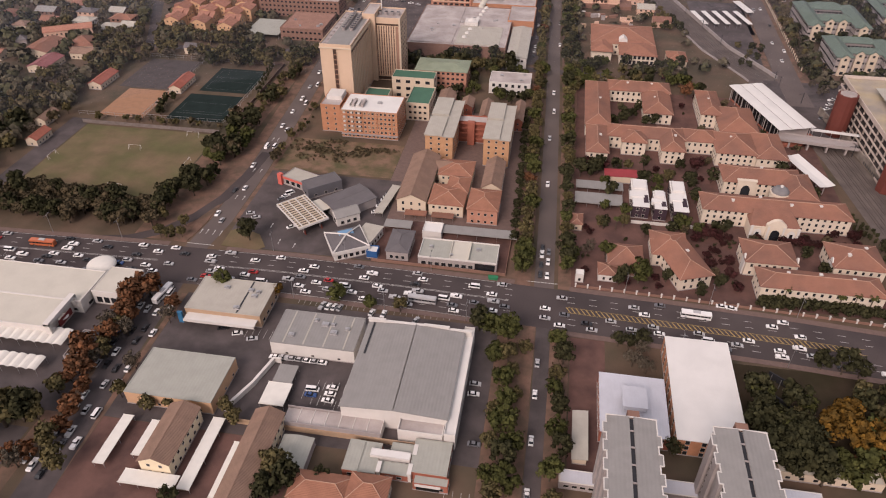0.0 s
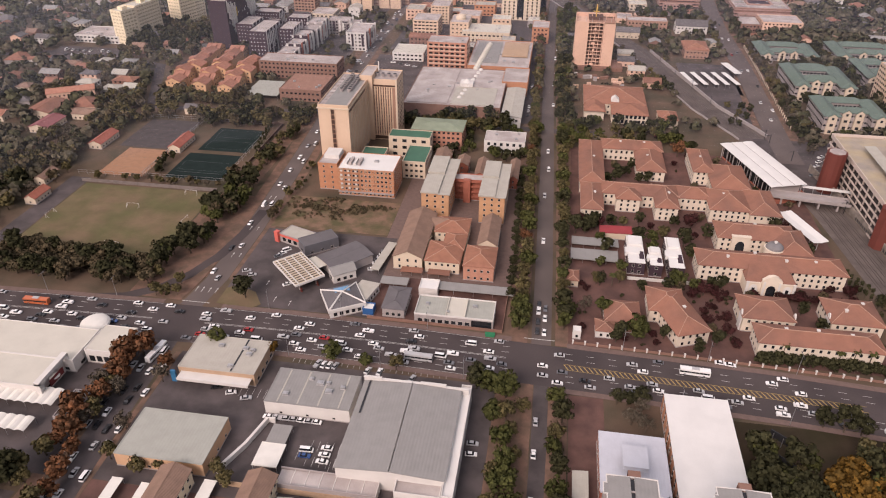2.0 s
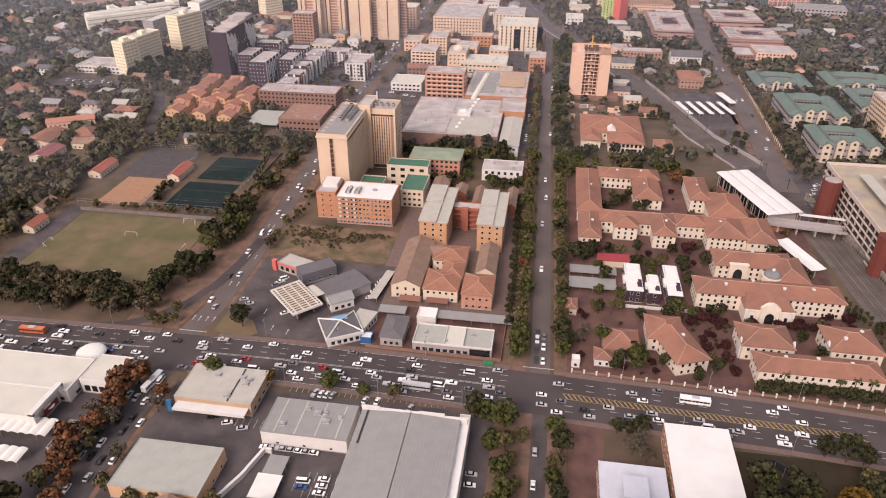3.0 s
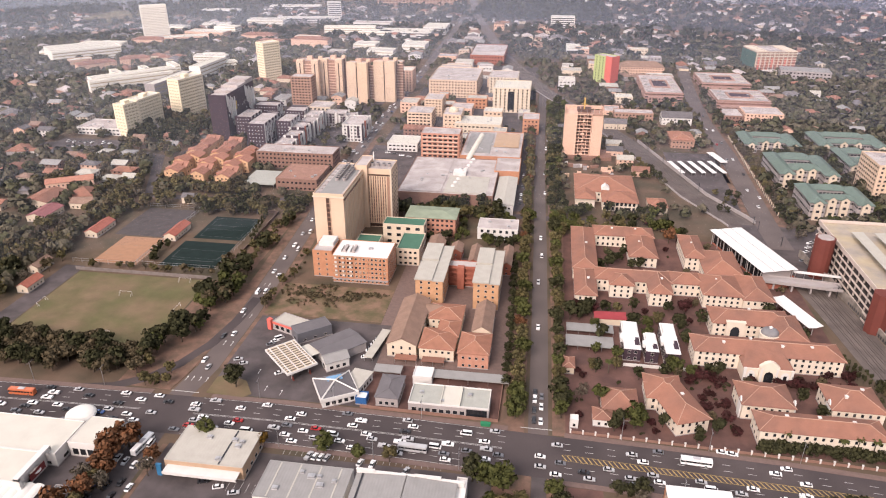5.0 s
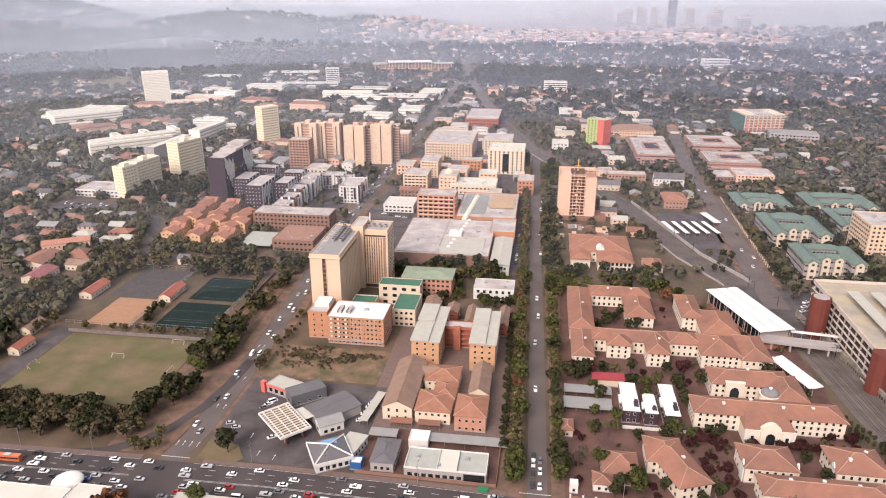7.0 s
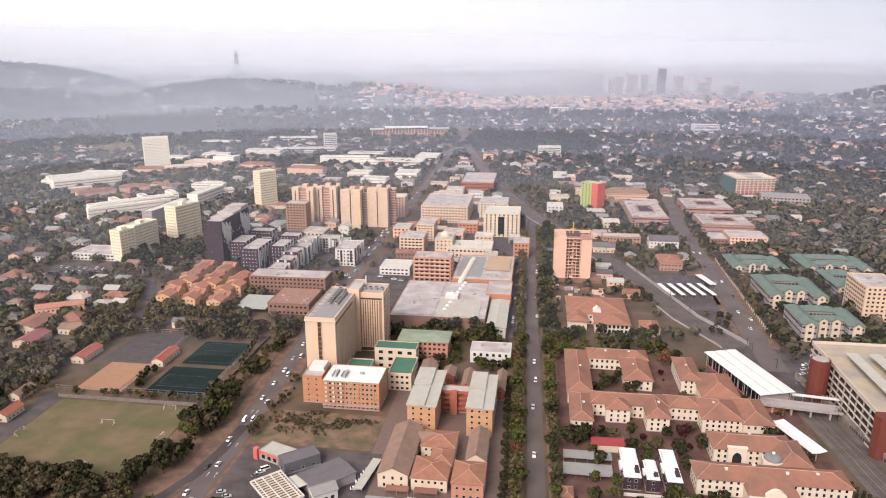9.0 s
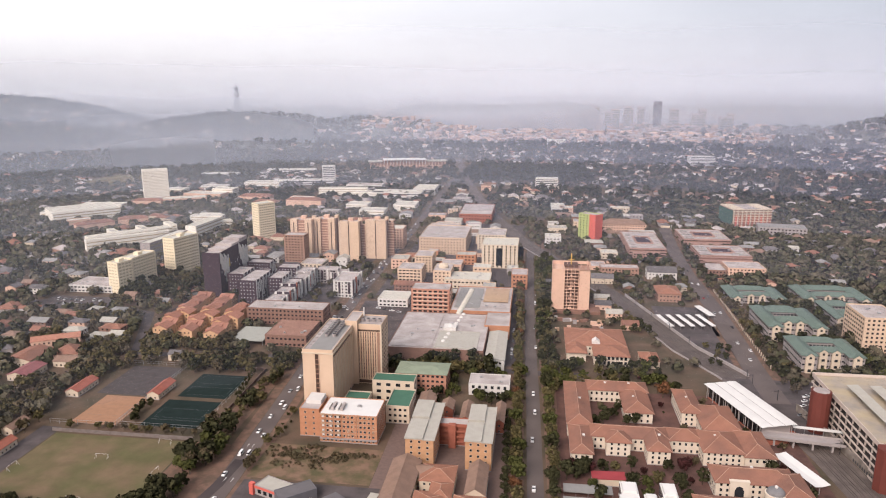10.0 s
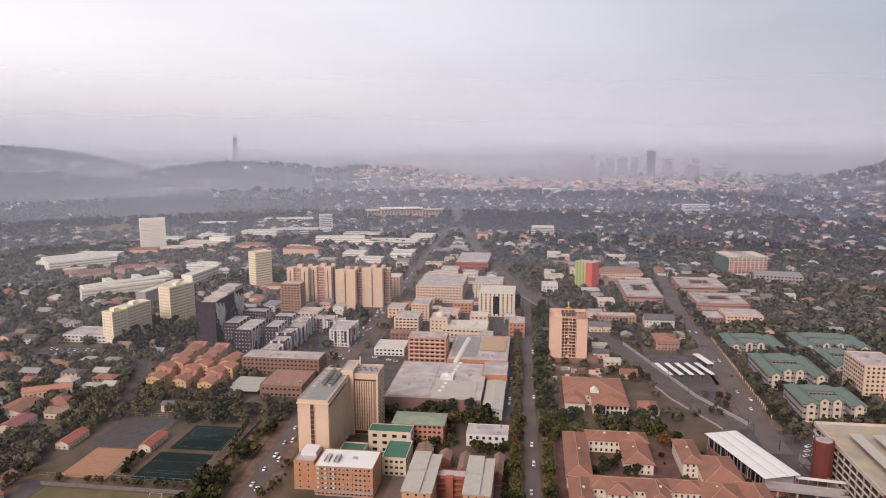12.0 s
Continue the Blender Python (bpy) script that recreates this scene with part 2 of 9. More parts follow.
# ---- mesh helpers ----
class Geo:
    """Collects boxes, prisms and quads into one mesh with material slots."""

    def __init__(self):
        self.v, self.f, self.m = [], [], []

    def poly(self, pts, m=0):
        k = len(self.v)
        self.v += pts
        self.f.append(tuple(range(k, k + len(pts))))
        self.m.append(m)
        return self

    def box(self, x0, y0, z0, x1, y1, z1, m=0):
        k = len(self.v)
        self.v += [(x0, y0, z0), (x1, y0, z0), (x1, y1, z0), (x0, y1, z0), (x0, y0, z1), (x1, y0, z1), (x1, y1, z1), (x0, y1, z1)]
        self.f += [tuple(k + i for i in q) for q in ((0, 3, 2, 1), (4, 5, 6, 7), (0, 1, 5, 4), (1, 2, 6, 5), (2, 3, 7, 6), (3, 0, 4, 7))]
        self.m += [m] * 6
        return self

    def prism(self, pts, z0, z1, m=0):
        """An upright prism on the outline pts (counter-clockwise)."""
        k, n = len(self.v), len(pts)
        self.v += [(x, y, z0) for x, y in pts] + [(x, y, z1) for x, y in pts]
        self.f += [tuple(k + i for i in reversed(range(n))), tuple(k + n + i for i in range(n))]
        self.f += [(k + i, k + (i + 1) % n, k + n + (i + 1) % n, k + n + i) for i in range(n)]
        self.m += [m] * (n + 2)
        return self

    def across(self, profile, y0, y1, m=0):
        """A side profile of (x, z) carried across from y0 to y1."""
        k, n = len(self.v), len(profile)
        self.v += [(x, y0, z) for x, z in profile] + [(x, y1, z) for x, z in profile]
        self.f += [tuple(k + i for i in range(n)), tuple(k + n + i for i in reversed(range(n)))]
        self.f += [(k + (i + 1) % n, k + i, k + n + i, k + n + (i + 1) % n) for i in range(n)]
        self.m += [m] * (n + 2)
        return self

    def cyl(self, x, y, z0, z1, r0, r1=None, n=10, m=0):
        r1 = r0 if r1 is None else r1
        k = len(self.v)
        for z, r in ((z0, r0), (z1, r1)):
            self.v += [(x + r * math.cos(2 * math.pi * i / n), y + r * math.sin(2 * math.pi * i / n), z) for i in range(n)]
        self.f += [tuple(k + i for i in reversed(range(n))), tuple(k + n + i for i in range(n))]
        self.f += [(k + i, k + (i + 1) % n, k + n + (i + 1) % n, k + n + i) for i in range(n)]
        self.m += [m] * (n + 2)
        return self

    def rod(self, a, b, r0, r1, n=6, m=0):
        """A tapered round bar from a to b."""
        a, b = Vector(a), Vector(b)
        q = (b - a).to_track_quat("Z", "Y").to_matrix()
        k = len(self.v)
        for c, r in ((a, r0), (b, r1)):
            self.v += [tuple(c + q @ Vector((r * math.cos(2 * math.pi * i / n), r * math.sin(2 * math.pi * i / n), 0))) for i in range(n)]
        self.f += [tuple(k + i for i in reversed(range(n))), tuple(k + n + i for i in range(n))]
        self.f += [(k + i, k + (i + 1) % n, k + n + (i + 1) % n, k + n + i) for i in range(n)]
        self.m += [m] * (n + 2)
        return self

    def mesh(self, name, materials):
        me = bpy.data.meshes.new(name)
        me.from_pydata(self.v, [], self.f)
        for mt in materials:
            me.materials.append(mt)
        if len(materials) > 1:
            me.polygons.foreach_set("material_index", self.m)
        me.update()
        return me


def part(name, geo, materials, parent, label="", at=None):
    """One mesh object under a thing or a part."""
    me = geo if isinstance(geo, bpy.types.Mesh) else geo.mesh(name, materials if isinstance(materials, (list, tuple)) else [materials])
    ob = new(name, me)
    ob.parent = parent
    if at:
        ob.location = at
    if label:
        ob["label"] = label
    return ob


def thing(name, label, category, x, y, z=0.0, rot=0.0, group="", kind=""):
    """An Empty at the base of a thing, to which its parts are given."""
    ob = new(name)
    ob.empty_display_size = 1.0
    ob.matrix_world = pose(x, y, z, 0, 0, rot)
    return tagged(ob, label, category, group, kind)


def solid(name, geo, materials, label, category="", x=0.0, y=0.0, z=0.0, rot=0.0, kind="", group=""):
    """A top-level thing of one mesh."""
    ob = new(name, geo.mesh(name, materials if isinstance(materials, (list, tuple)) else [materials]))
    ob.matrix_world = pose(x, y, z, 0, 0, rot)
    return tagged(ob, label, category, group, kind)


TAKEN = []      # plan rectangles on which nothing grows: x, y, half width, half depth, turn


def take(x, y, w, d, rot=0.0, margin=1.5):
    TAKEN.append((x, y, w / 2 + margin, d / 2 + margin, math.cos(radians(rot)), math.sin(radians(rot))))


def is_free(x, y, r=0.0):
    for cx, cy, hw, hd, c, s in TAKEN:
        dx, dy = x - cx, y - cy
        if abs(dx * c + dy * s) < hw + r and abs(dy * c - dx * s) < hd + r:
            return False
    return True


def ribbon(points, half, z0, z1, geo=None, m=0):
    """A strip along a polyline of (x, y), from z0 up to z1; half: half its width, or (left, right) offsets."""
    geo = geo or Geo()
    lo, hi = half if isinstance(half, tuple) else (-half, half)
    rows = []
    for i, (x, y) in enumerate(points):
        x0, y0 = points[max(i - 1, 0)]
        x1, y1 = points[min(i + 1, len(points) - 1)]
        d = math.hypot(x1 - x0, y1 - y0)
        nx, ny = -(y1 - y0) / d, (x1 - x0) / d
        rows.append(((x + nx * lo, y + ny * lo), (x + nx * hi, y + ny * hi)))
    for (a, b), (c, e) in zip(rows, rows[1:]):
        geo.prism([a, c, e, b], z0, z1, m)
    return geo


def along(points, step):
    """Places (x, y, heading in degrees) at even steps along a polyline."""
    out, left = [], 0.0
    for (x0, y0), (x1, y1) in zip(points, points[1:]):
        d = math.hypot(x1 - x0, y1 - y0)
        s = left
        while s < d:
            out.append((x0 + (x1 - x0) * s / d, y0 + (y1 - y0) * s / d, math.degrees(math.atan2(y1 - y0, x1 - x0))))
            s += step
        left = s - d
    return out


# ---- ground, roads, plots ----
def ground_sheet():
    geo = Geo()
    radii = [0, 60, 120, 180, 240, 320, 420, 560, 750, 1000, 1350, 1800, 2400, 3200, 4000, 4900]
    n = 72
    geo.v.append((0, 0, 0))
    for r in radii[1:]:
        geo.v += [(r * math.sin(2 * math.pi * i / n), r * math.cos(2 * math.pi * i / n), 0) for i in range(n)]
    for i in range(n):
        geo.f.append((0, 1 + (i + 1) % n, 1 + i))
    for k in range(len(radii) - 2):
        a, b = 1 + k * n, 1 + (k + 1) * n
        geo.f += [(a + i, a + (i + 1) % n, b + (i + 1) % n, b + i) for i in range(n)]
    geo.m = [0] * len(geo.f)
    return solid("ground", geo, EARTH, "dry brown earth and thin grass of the city's ground", "ground", kind="structure")


ground_sheet()

ROAD_EAST = mat("worn_brown_asphalt", (0.125, 0.098, 0.088), 0.9, 0.2, 0.2, 0.08, second=(0.095, 0.076, 0.070), patch=0.05)
MAIN = [(-900, 206), (-600, 214), (-400, 219), (-240, 224.5), (-170, 226.5), (-110, 227.5), (-50, 226.5), (0, 224.5), (50, 222.5), (100, 220), (160, 215), (240, 205), (400, 178), (700, 120)]
AVENUE_S = [(6.5, 60), (6.5, 130), (6.8, 180), (6.5, 213)]
AVENUE_N = [(5.5, 237), (4.5, 300), (2, 420), (-2, 560), (-4, 700), (-5, 900)]
WEST_S = [(-150, 40), (-152, 109), (-155, 163), (-157, 214)]
WEST_N = [(-157, 239), (-154, 262), (-154, 311), (-158, 400), (-165, 520), (-169, 654), (-169, 854), (-175, 1255), (-178, 1500)]
EAST = [(158, 440), (158, 460), (158.5, 490), (160.5, 540), (164, 643), (163.5, 755), (168, 850), (176, 954), (182, 1010)]
RAIL = [(176, 255), (170, 310), (164, 370), (155, 430), (138, 486), (117, 530), (97, 600), (78, 666), (-8, 877), (-73, 1103), (-150, 1500), (-210, 1900)]
CROSS_1 = [(-157, 478), (-60, 472), (0, 470), (40, 470)]
FAR_W = [(-520, 560), (-440, 590), (-340, 560), (-300, 470), (-230, 470), (-166, 480)]

for name, label, pts, half in (
        ("road_main", "wide worn asphalt main road with many lanes", MAIN, 12.6),
        ("road_avenue_south", "narrow asphalt lane under trees", AVENUE_S, 2.9),
        ("road_avenue_north", "straight asphalt avenue between tree rows", AVENUE_N, 4.3),
        ("road_west_south", "asphalt side street lined with autumn trees", WEST_S, 6.0),
        ("road_west_north", "asphalt street running towards the city centre", WEST_N, 5.4),
        ("road_east", "broad asphalt road beside the railway station", EAST, 7.8),
        ("road_slip", "curved asphalt slip lane", [(-212, 237), (-192, 241), (-178, 250), (-168, 264), (-161, 282), (-157.5, 304), (-156, 330)], 3.0),
        ("road_cross_near", "short asphalt cross street", CROSS_1, 4.0),
        ("road_far_west", "asphalt suburban road", FAR_W, 4.5)):
    top = {"road_main": 0.05, "road_cross_near": 0.026, "road_slip": 0.043, "road_far_west": 0.029, "road_east": 0.36, "road_avenue_north": 0.032}.get(name, 0.036)
    solid(name, ribbon(pts, half, -0.2, top), ASPHALT if "main" in name or "slip" in name else ROAD_EAST if "east" in name or "north" in name else ASPHALT_LOT, label, "road", kind="structure")
    for (x0, y0), (x1, y1) in zip(pts, pts[1:]):
        take((x0 + x1) / 2, (y0 + y1) / 2, math.hypot(x1 - x0, y1 - y0), 2 * half, math.degrees(math.atan2(y1 - y0, x1 - x0)), 1.0)

# kerbs and pavements along the main road
WESTPART = [p for p in MAIN if p[0] <= -170]
MIDPART = [(-142, 227), (-110, 227.5), (-50, 226.5), (-8, 224.9)]
EASTPART = [(16, 223.8), (50, 222.5), (100, 220), (160, 215), (240, 205), (400, 178)]
for pts in (WESTPART, MIDPART, EASTPART):
    for side in ((12.6, 15.4), (-15.2, -12.6)):
        solid("pavement", ribbon(pts, side, -0.2, 0.17), PAVE, "dusty concrete pavement with a kerb along the main road", "pavement", kind="structure")


def plot(name, label, material, x0, y0, x1, y1, z=0.02, rot=0.0, clear=True):
    geo = Geo().box(-(x1 - x0) / 2, -(y1 - y0) / 2, -0.15, (x1 - x0) / 2, (y1 - y0) / 2, z)
    ob = solid(name, geo, material, label, "ground", (x0 + x1) / 2, (y0 + y1) / 2, 0, rot, kind="structure")
    if clear:
        take((x0 + x1) / 2, (y0 + y1) / 2, x1 - x0, y1 - y0, rot, 0)
    return ob


plot("pavement_retail_lot", "faded asphalt parking lot of the retail sheds", ASPHALT_LOT, -146, 141, -11.5, 209)
plot("pavement_flats_court", "red brick paved yard between carports", BRICKPAVE, -146, 105, -72, 140.8, 0.025)
plot("pavement_market_lot", "asphalt yard of the white market halls", ASPHALT_LOT, -230, 140, -163.2, 208)
plot("pavement_filling_station", "worn concrete forecourt of the filling station", ASPHALT_LOT, -146, 243.5, -74, 312, 0.03)
plot("pavement_shop_yard", "paved yard in front of low shops", BRICKPAVE, -73.8, 243, -12, 277, 0.025)
plot("pavement_flats_yard", "paved yard between brick flats", PAVE, -80, 277.2, -11, 398, 0.022)
plot("ground_vacant_plot", "vacant plot of bare soil and dry scrub", SOIL, -146, 314, -80.2, 350, 0.03)
plot("pavement_school", "red brick paving of the school grounds", BRICKPAVE, 17, 239, 152, 446, 0.025, clear=False)
plot("pavement_hall_yard", "brown brick parking yard beside the hall", BRICKPAVE, 17.5, 140, 31, 208, 0.025)
plot("ground_park", "rough dry grass of the corner park, coloured dark for tree shade", PARKSOIL, 76, 158, 190, 204, 0.02, clear=False)
plot("ground_sports_field", "worn dry soccer field", GRASS, -276, 272, -192, 345, 0.03)
plot("ground_clay_court", "orange clay courts", TAN_COURT, -277, 358, -247, 397, 0.03)
plot("ground_grey_court", "grey hard courts", GREY_COURT, -286, 399, -248, 446, 0.03)
plot("ground_dark_court", "dark green tennis courts with white lines", BLUE_COURT, -233, 360, -197, 396, 0.03)
plot("ground_dark_court_far", "dark green tennis courts with white lines", BLUE_COURT, -230, 401, -196, 438, 0.03)
plot("pavement_city_blocks", "worn paving and yards between the city blocks", ASPHALT_LOT, -152, 640, -13, 1010, 0.012, clear=False)
plot("pavement_student_court", "paved yards between the student blocks", ASPHALT_LOT, -325, 570, -184, 830, 0.010, clear=False)
plot("pavement_mall_lot", "asphalt parking lot beside the mall", ASPHALT_LOT, -160, 500, -107, 622, 0.022)
plot("pavement_mall_east_lot", "asphalt parking strip beside the avenue", ASPHALT_LOT, -25, 480, -11, 650, 0.022)
plot("pavement_bus_yard", "asphalt yard of the bus stop", ASPHALT_LOT, 108, 565, 152, 640, 0.022)
solid("pavement_bus_yard_south", Geo().prism([(104, 565), (112, 556), (127, 536), (141, 505), (151, 492), (156, 500), (156, 566)], -0.15, 0.02), ASPHALT_LOT, "worn asphalt forecourt beside the bus stop", "ground", kind="structure")
take(140, 532, 30, 68, 0, 0)
take(122, 556, 26, 20, 0, 0)
plot("pavement_station", "asphalt forecourt of the railway station", ASPHALT_LOT, 141, 396, 192, 478, 0.34, clear=False)
plot("pavement_field_drive", "grey paved drive beside the sports field", ASPHALT_LOT, -290, 268, -277, 352, 0.026)
plot("pavement_campus_lot", "asphalt campus parking lot", ASPHALT_LOT, -460, 560, -390, 600, 0.022)
plot("ground_verge_west", "bare earth verge beside the street", LITTER, -186, 360, -172, 470, 0.02, clear=False)
plot("ground_campus_green", "pale green playing field of the campus", GRASS, -940, 1320, -850, 1480, 0.02)
solid("ground_avenue_verge", Geo().box(-11.4, 60, -0.15, 3.4, 212, 0.018).box(9.6, 60, -0.15, 17, 212, 0.018), LITTER, "bare leaf-strewn earth under the avenue trees", "ground", kind="structure")
solid("ground_avenue_verge_north", ribbon(AVENUE_N[:6], (-17, -6), -0.15, 0.012, ribbon(AVENUE_N[:6], (6, 17), -0.15, 0.012)), LITTER, "bare leaf-strewn verges beside the avenue", "ground", kind="structure")
solid("ground_west_street_verge", ribbon(WEST_N[1:6], (-11, -5.7), -0.15, 0.024, ribbon(WEST_N[1:6], (5.7, 12), -0.15, 0.024)), LITTER, "bare earth verges with dry grass beside the street", "ground", kind="structure")
solid("ground_road_verge", ribbon(EAST[1:8], (8.0, 12.5), -0.15, 0.022, ribbon(EAST[1:8], (-14.5, -8.0), -0.15, 0.022)), LITTER, "bare earth verges beside the station road", "ground", kind="structure")
solid("ground_rail_bed", ribbon(RAIL, 10, -0.15, 0.06), BALLAST, "dark stone ballast of the railway", "railway", kind="structure")
for (x0, y0), (x1, y1) in zip(RAIL, RAIL[1:]):
    take((x0 + x1) / 2, (y0 + y1) / 2, math.hypot(x1 - x0, y1 - y0), 20, math.degrees(math.atan2(y1 - y0, x1 - x0)), 1.0)
for k, off in enumerate((-6, -2.2, 1.6, 5.4)):
    g_track = ribbon(RAIL, (off - 0.8, off - 0.66), 0.06, 0.26)
    solid("railway_track", ribbon(RAIL, (off + 0.66, off + 0.8), 0.06, 0.26, g_track), STEEL, "pair of steel rails on dark ballast", "rail", group="railway tracks")
solid("retaining_wall", ribbon([(141, 478)] + RAIL[4:8], (-11.0, -10.2), 0, 2.4), GREYC, "pale concrete wall beside the railway cutting", "wall", kind="structure")
solid("retaining_wall_south", ribbon(RAIL[:4], (-11.2, -10.4), 0, 5.0), mat("stained_cutting_stone", (0.27, 0.225, 0.19), 0.9, 0.4, 0.6, 0.4, second=(0.16, 0.135, 0.115), patch=0.3), "stained concrete wall beside the railway cutting", "wall", kind="structure")
dark_panels = Geo()
for x, y, a in along(RAIL[:3], 2.2):
    c, q = math.cos(radians(a)), math.sin(radians(a))
    px, py = x + q * 10.36, y - c * 10.36
    dark_panels.prism([(px, py), (px + 1.1 * c, py + 1.1 * q), (px + 1.1 * c - 0.06 * q, py + 1.1 * q + 0.06 * c), (px - 0.06 * q, py + 0.06 * c)], 0.6, 2.4)
solid("wall_panels", dark_panels, DARKMETAL, "row of dark upright panels on the cutting wall", "wall", kind="stuff")
solid("road_garage", ribbon(RAIL[:4], (-19.5, -11.5), -0.15, 0.05), ASPHALT_LOT, "asphalt lane between the cutting and the garage", "road", kind="structure")
solid("retaining_wall_west", ribbon([(141, 478)] + RAIL[4:9], (10.2, 10.8), 0, 1.2), GREYC, "low concrete wall beside the railway", "wall", kind="structure")

plot("ground_west_verge_south", "bare earth strip under the street trees", LITTER, -168, 60, -162.5, 208, 0.018, clear=False)
plot("ground_street_strip", "bare earth strip under the street trees", LITTER, -148.5, 60, -146.2, 208, 0.018, clear=False)
plot("pavement_west_yard", "grey yard with parked cars behind a wall", ASPHALT_LOT, -215, 80, -169, 132, 0.02, clear=False)
plot("ground_field_verge", "dry grass verge between the field and the street", LITTER, -191, 243, -164, 345, 0.014, clear=False)
solid("traffic_island", Geo().prism([(-146, 243), (-128, 242), (-125, 245), (-131, 254), (-142, 258), (-146, 255)], 0, 0.2), GRASS, "kerbed grass island with a large tree", "traffic island", kind="structure")
solid("kerb_island", Geo().prism([(-160.0, 275), (-161.2, 275), (-166.5, 260), (-174, 248), (-179, 243.2), (-163.3, 242.6), (-160.6, 258)], 0, 0.2), LITTER, "kerbed earth island beside the slip lane", "traffic island", kind="structure")

# ---- road markings ----
def offset_line(points, off):
    out = []
    for i, (x, y) in enumerate(points):
        x0, y0 = points[max(i - 1, 0)]
        x1, y1 = points[min(i + 1, len(points) - 1)]
        d = math.hypot(x1 - x0, y1 - y0)
        out.append((x - (y1 - y0) / d * off, y + (x1 - x0) / d * off))
    return out


marks = Geo()
for off in (-8.6, -5.3, 5.0, 8.6):
    for x, y, a in along(offset_line(MAIN, off), 9.0):
        if -420 < x < 330 and not -164 < x < -146 and not -6 < x < 15:
            c, s = math.cos(radians(a)), math.sin(radians(a))
            marks.prism([(x - 1.6 * c + 0.09 * s, y - 1.6 * s - 0.09 * c), (x + 1.6 * c + 0.09 * s, y + 1.6 * s - 0.09 * c), (x + 1.6 * c - 0.09 * s, y + 1.6 * s + 0.09 * c), (x - 1.6 * c - 0.09 * s, y - 1.6 * s + 0.09 * c)], 0.03, 0.058)
for seg in ([p for p in MAIN if -420 < p[0] < -165], [(-145, 226.9), (-110, 227.5), (-50, 226.5), (-9, 224.9)]):
    for off in (1.0, 1.6, 12.2, -12.2):
        ribbon(offset_line(seg, off), 0.08, 0.03, 0.058, marks)
solid("lane_markings", marks, PAINT_W, "worn white lane dashes and edge lines", "road marking", kind="stuff")
hatch = Geo()
for k in range(56):
    x = 17 + k * 2.05
    yc = 224.2 - 0.052 * (x - 17)
    hatch.prism([(x, yc - 1.5), (x + 0.5, yc - 1.5), (x - 1.3, yc + 1.5), (x - 1.8, yc + 1.5)], 0.03, 0.06)
for dy in (-1.7, 1.6):
    hatch.prism([(16, 224.2 + dy), (132, 218.2 + dy), (132, 218.3 + dy + 0.1), (16, 224.35 + dy)], 0.03, 0.06)
solid("traffic_island_hatching", hatch, PAINT_Y, "yellow diagonal hatching of a painted traffic island", "road marking", kind="stuff")
arrows = Geo()
for x, y in ((-150, 252), (-153.5, 252), (-157, 252), (-160, 252), (-151, 283), (-155, 283), (-152, 310), (-156, 310), (-155, 345), (-158, 345), (-120, 250), (-112, 248), (-128, 262)):
    arrows.box(x - 0.12, y - 1.8, 0.03, x + 0.12, y + 1.2, 0.06).prism([(x - 0.5, y + 1.2), (x + 0.5, y + 1.2), (x, y + 2.4)], 0.03, 0.06)
for k in range(9):
    arrows.box(-162.5 + k * 1.5, 242.2, 0.03, -161.2 + k * 1.5, 242.6, 0.06).box(-2.0 + k * 1.5, 240.2, 0.03, -0.7 + k * 1.5, 240.6, 0.06)
solid("road_arrows", arrows, PAINT_W, "worn white turn arrows and crossing bars", "road marking", kind="stuff")
lines = Geo()
for cx, cy, w, d in ((-215, 378, 30, 12), (-215, 369, 30, 0.1), (-213, 429, 28, 12), (-213, 411, 28, 12), (-262, 377, 26, 14), (-267, 422, 28, 12)):
    for x0, y0, x1, y1 in ((-w / 2, -d / 2, w / 2, -d / 2), (-w / 2, d / 2, w / 2, d / 2), (-w / 2, -d / 2, -w / 2, d / 2), (w / 2, -d / 2, w / 2, d / 2)):
        lines.box(cx + x0 - 0.04, cy + y0 - 0.04, 0.02, cx + x1 + 0.04, cy + y1 + 0.04, 0.038)
solid("court_lines", lines, mat("worn_court_paint", (0.20, 0.20, 0.19), 0.9, 0.3, 2.0, 0.0), "thin white lines of courts and field", "sports marking", kind="stuff")
bays = Geo()
for x0, y0, n, step, d in ((-117, 187, 9, 2.6, 5), (-79, 160, 1, 2.6, 5), (-66, 156, 1, 2.6, 5), (-75, 158, 5, 2.6, 4.6), (-75, 165, 5, 2.6, 4.6), (-97, 209.5, 26, 2.6, 4.8), (-21, 126, 4, 2.7, 5)):
    for k in range(n):
        bays.box(x0 + k * step - 0.06, y0, 0.025, x0 + k * step + 0.06, y0 + d, 0.042)
solid("parking_bay_lines", bays, PAINT_W, "faint white parking bay lines", "road marking", kind="stuff")


# ---- buildings ----
WINDOWS = {}


def window_mesh(w, h):
    key = (round(w, 1), round(h, 1))
    if key not in WINDOWS:
        g = Geo()
        g.box(-w / 2, -0.10, 0, w / 2, 0.05, 0.09, 1).box(-w / 2, -0.06, h - 0.08, w / 2, 0.05, h, 1)
        g.box(-w / 2, -0.06, 0.09, -w / 2 + 0.08, 0.05, h - 0.08, 1).box(w / 2 - 0.08, -0.06, 0.09, w / 2, 0.05, h - 0.08, 1)
        g.box(-w / 2 + 0.08, -0.03, 0.09, w / 2 - 0.08, 0.04, h - 0.08, 0)
        WINDOWS[key] = g.mesh("window", [GLASS, FRAME])
    return WINDOWS[key]


FACES = {"f": (0, 0, -1), "r": (90, 1, 0), "b": (180, 0, 1), "l": (-90, -1, 0)}


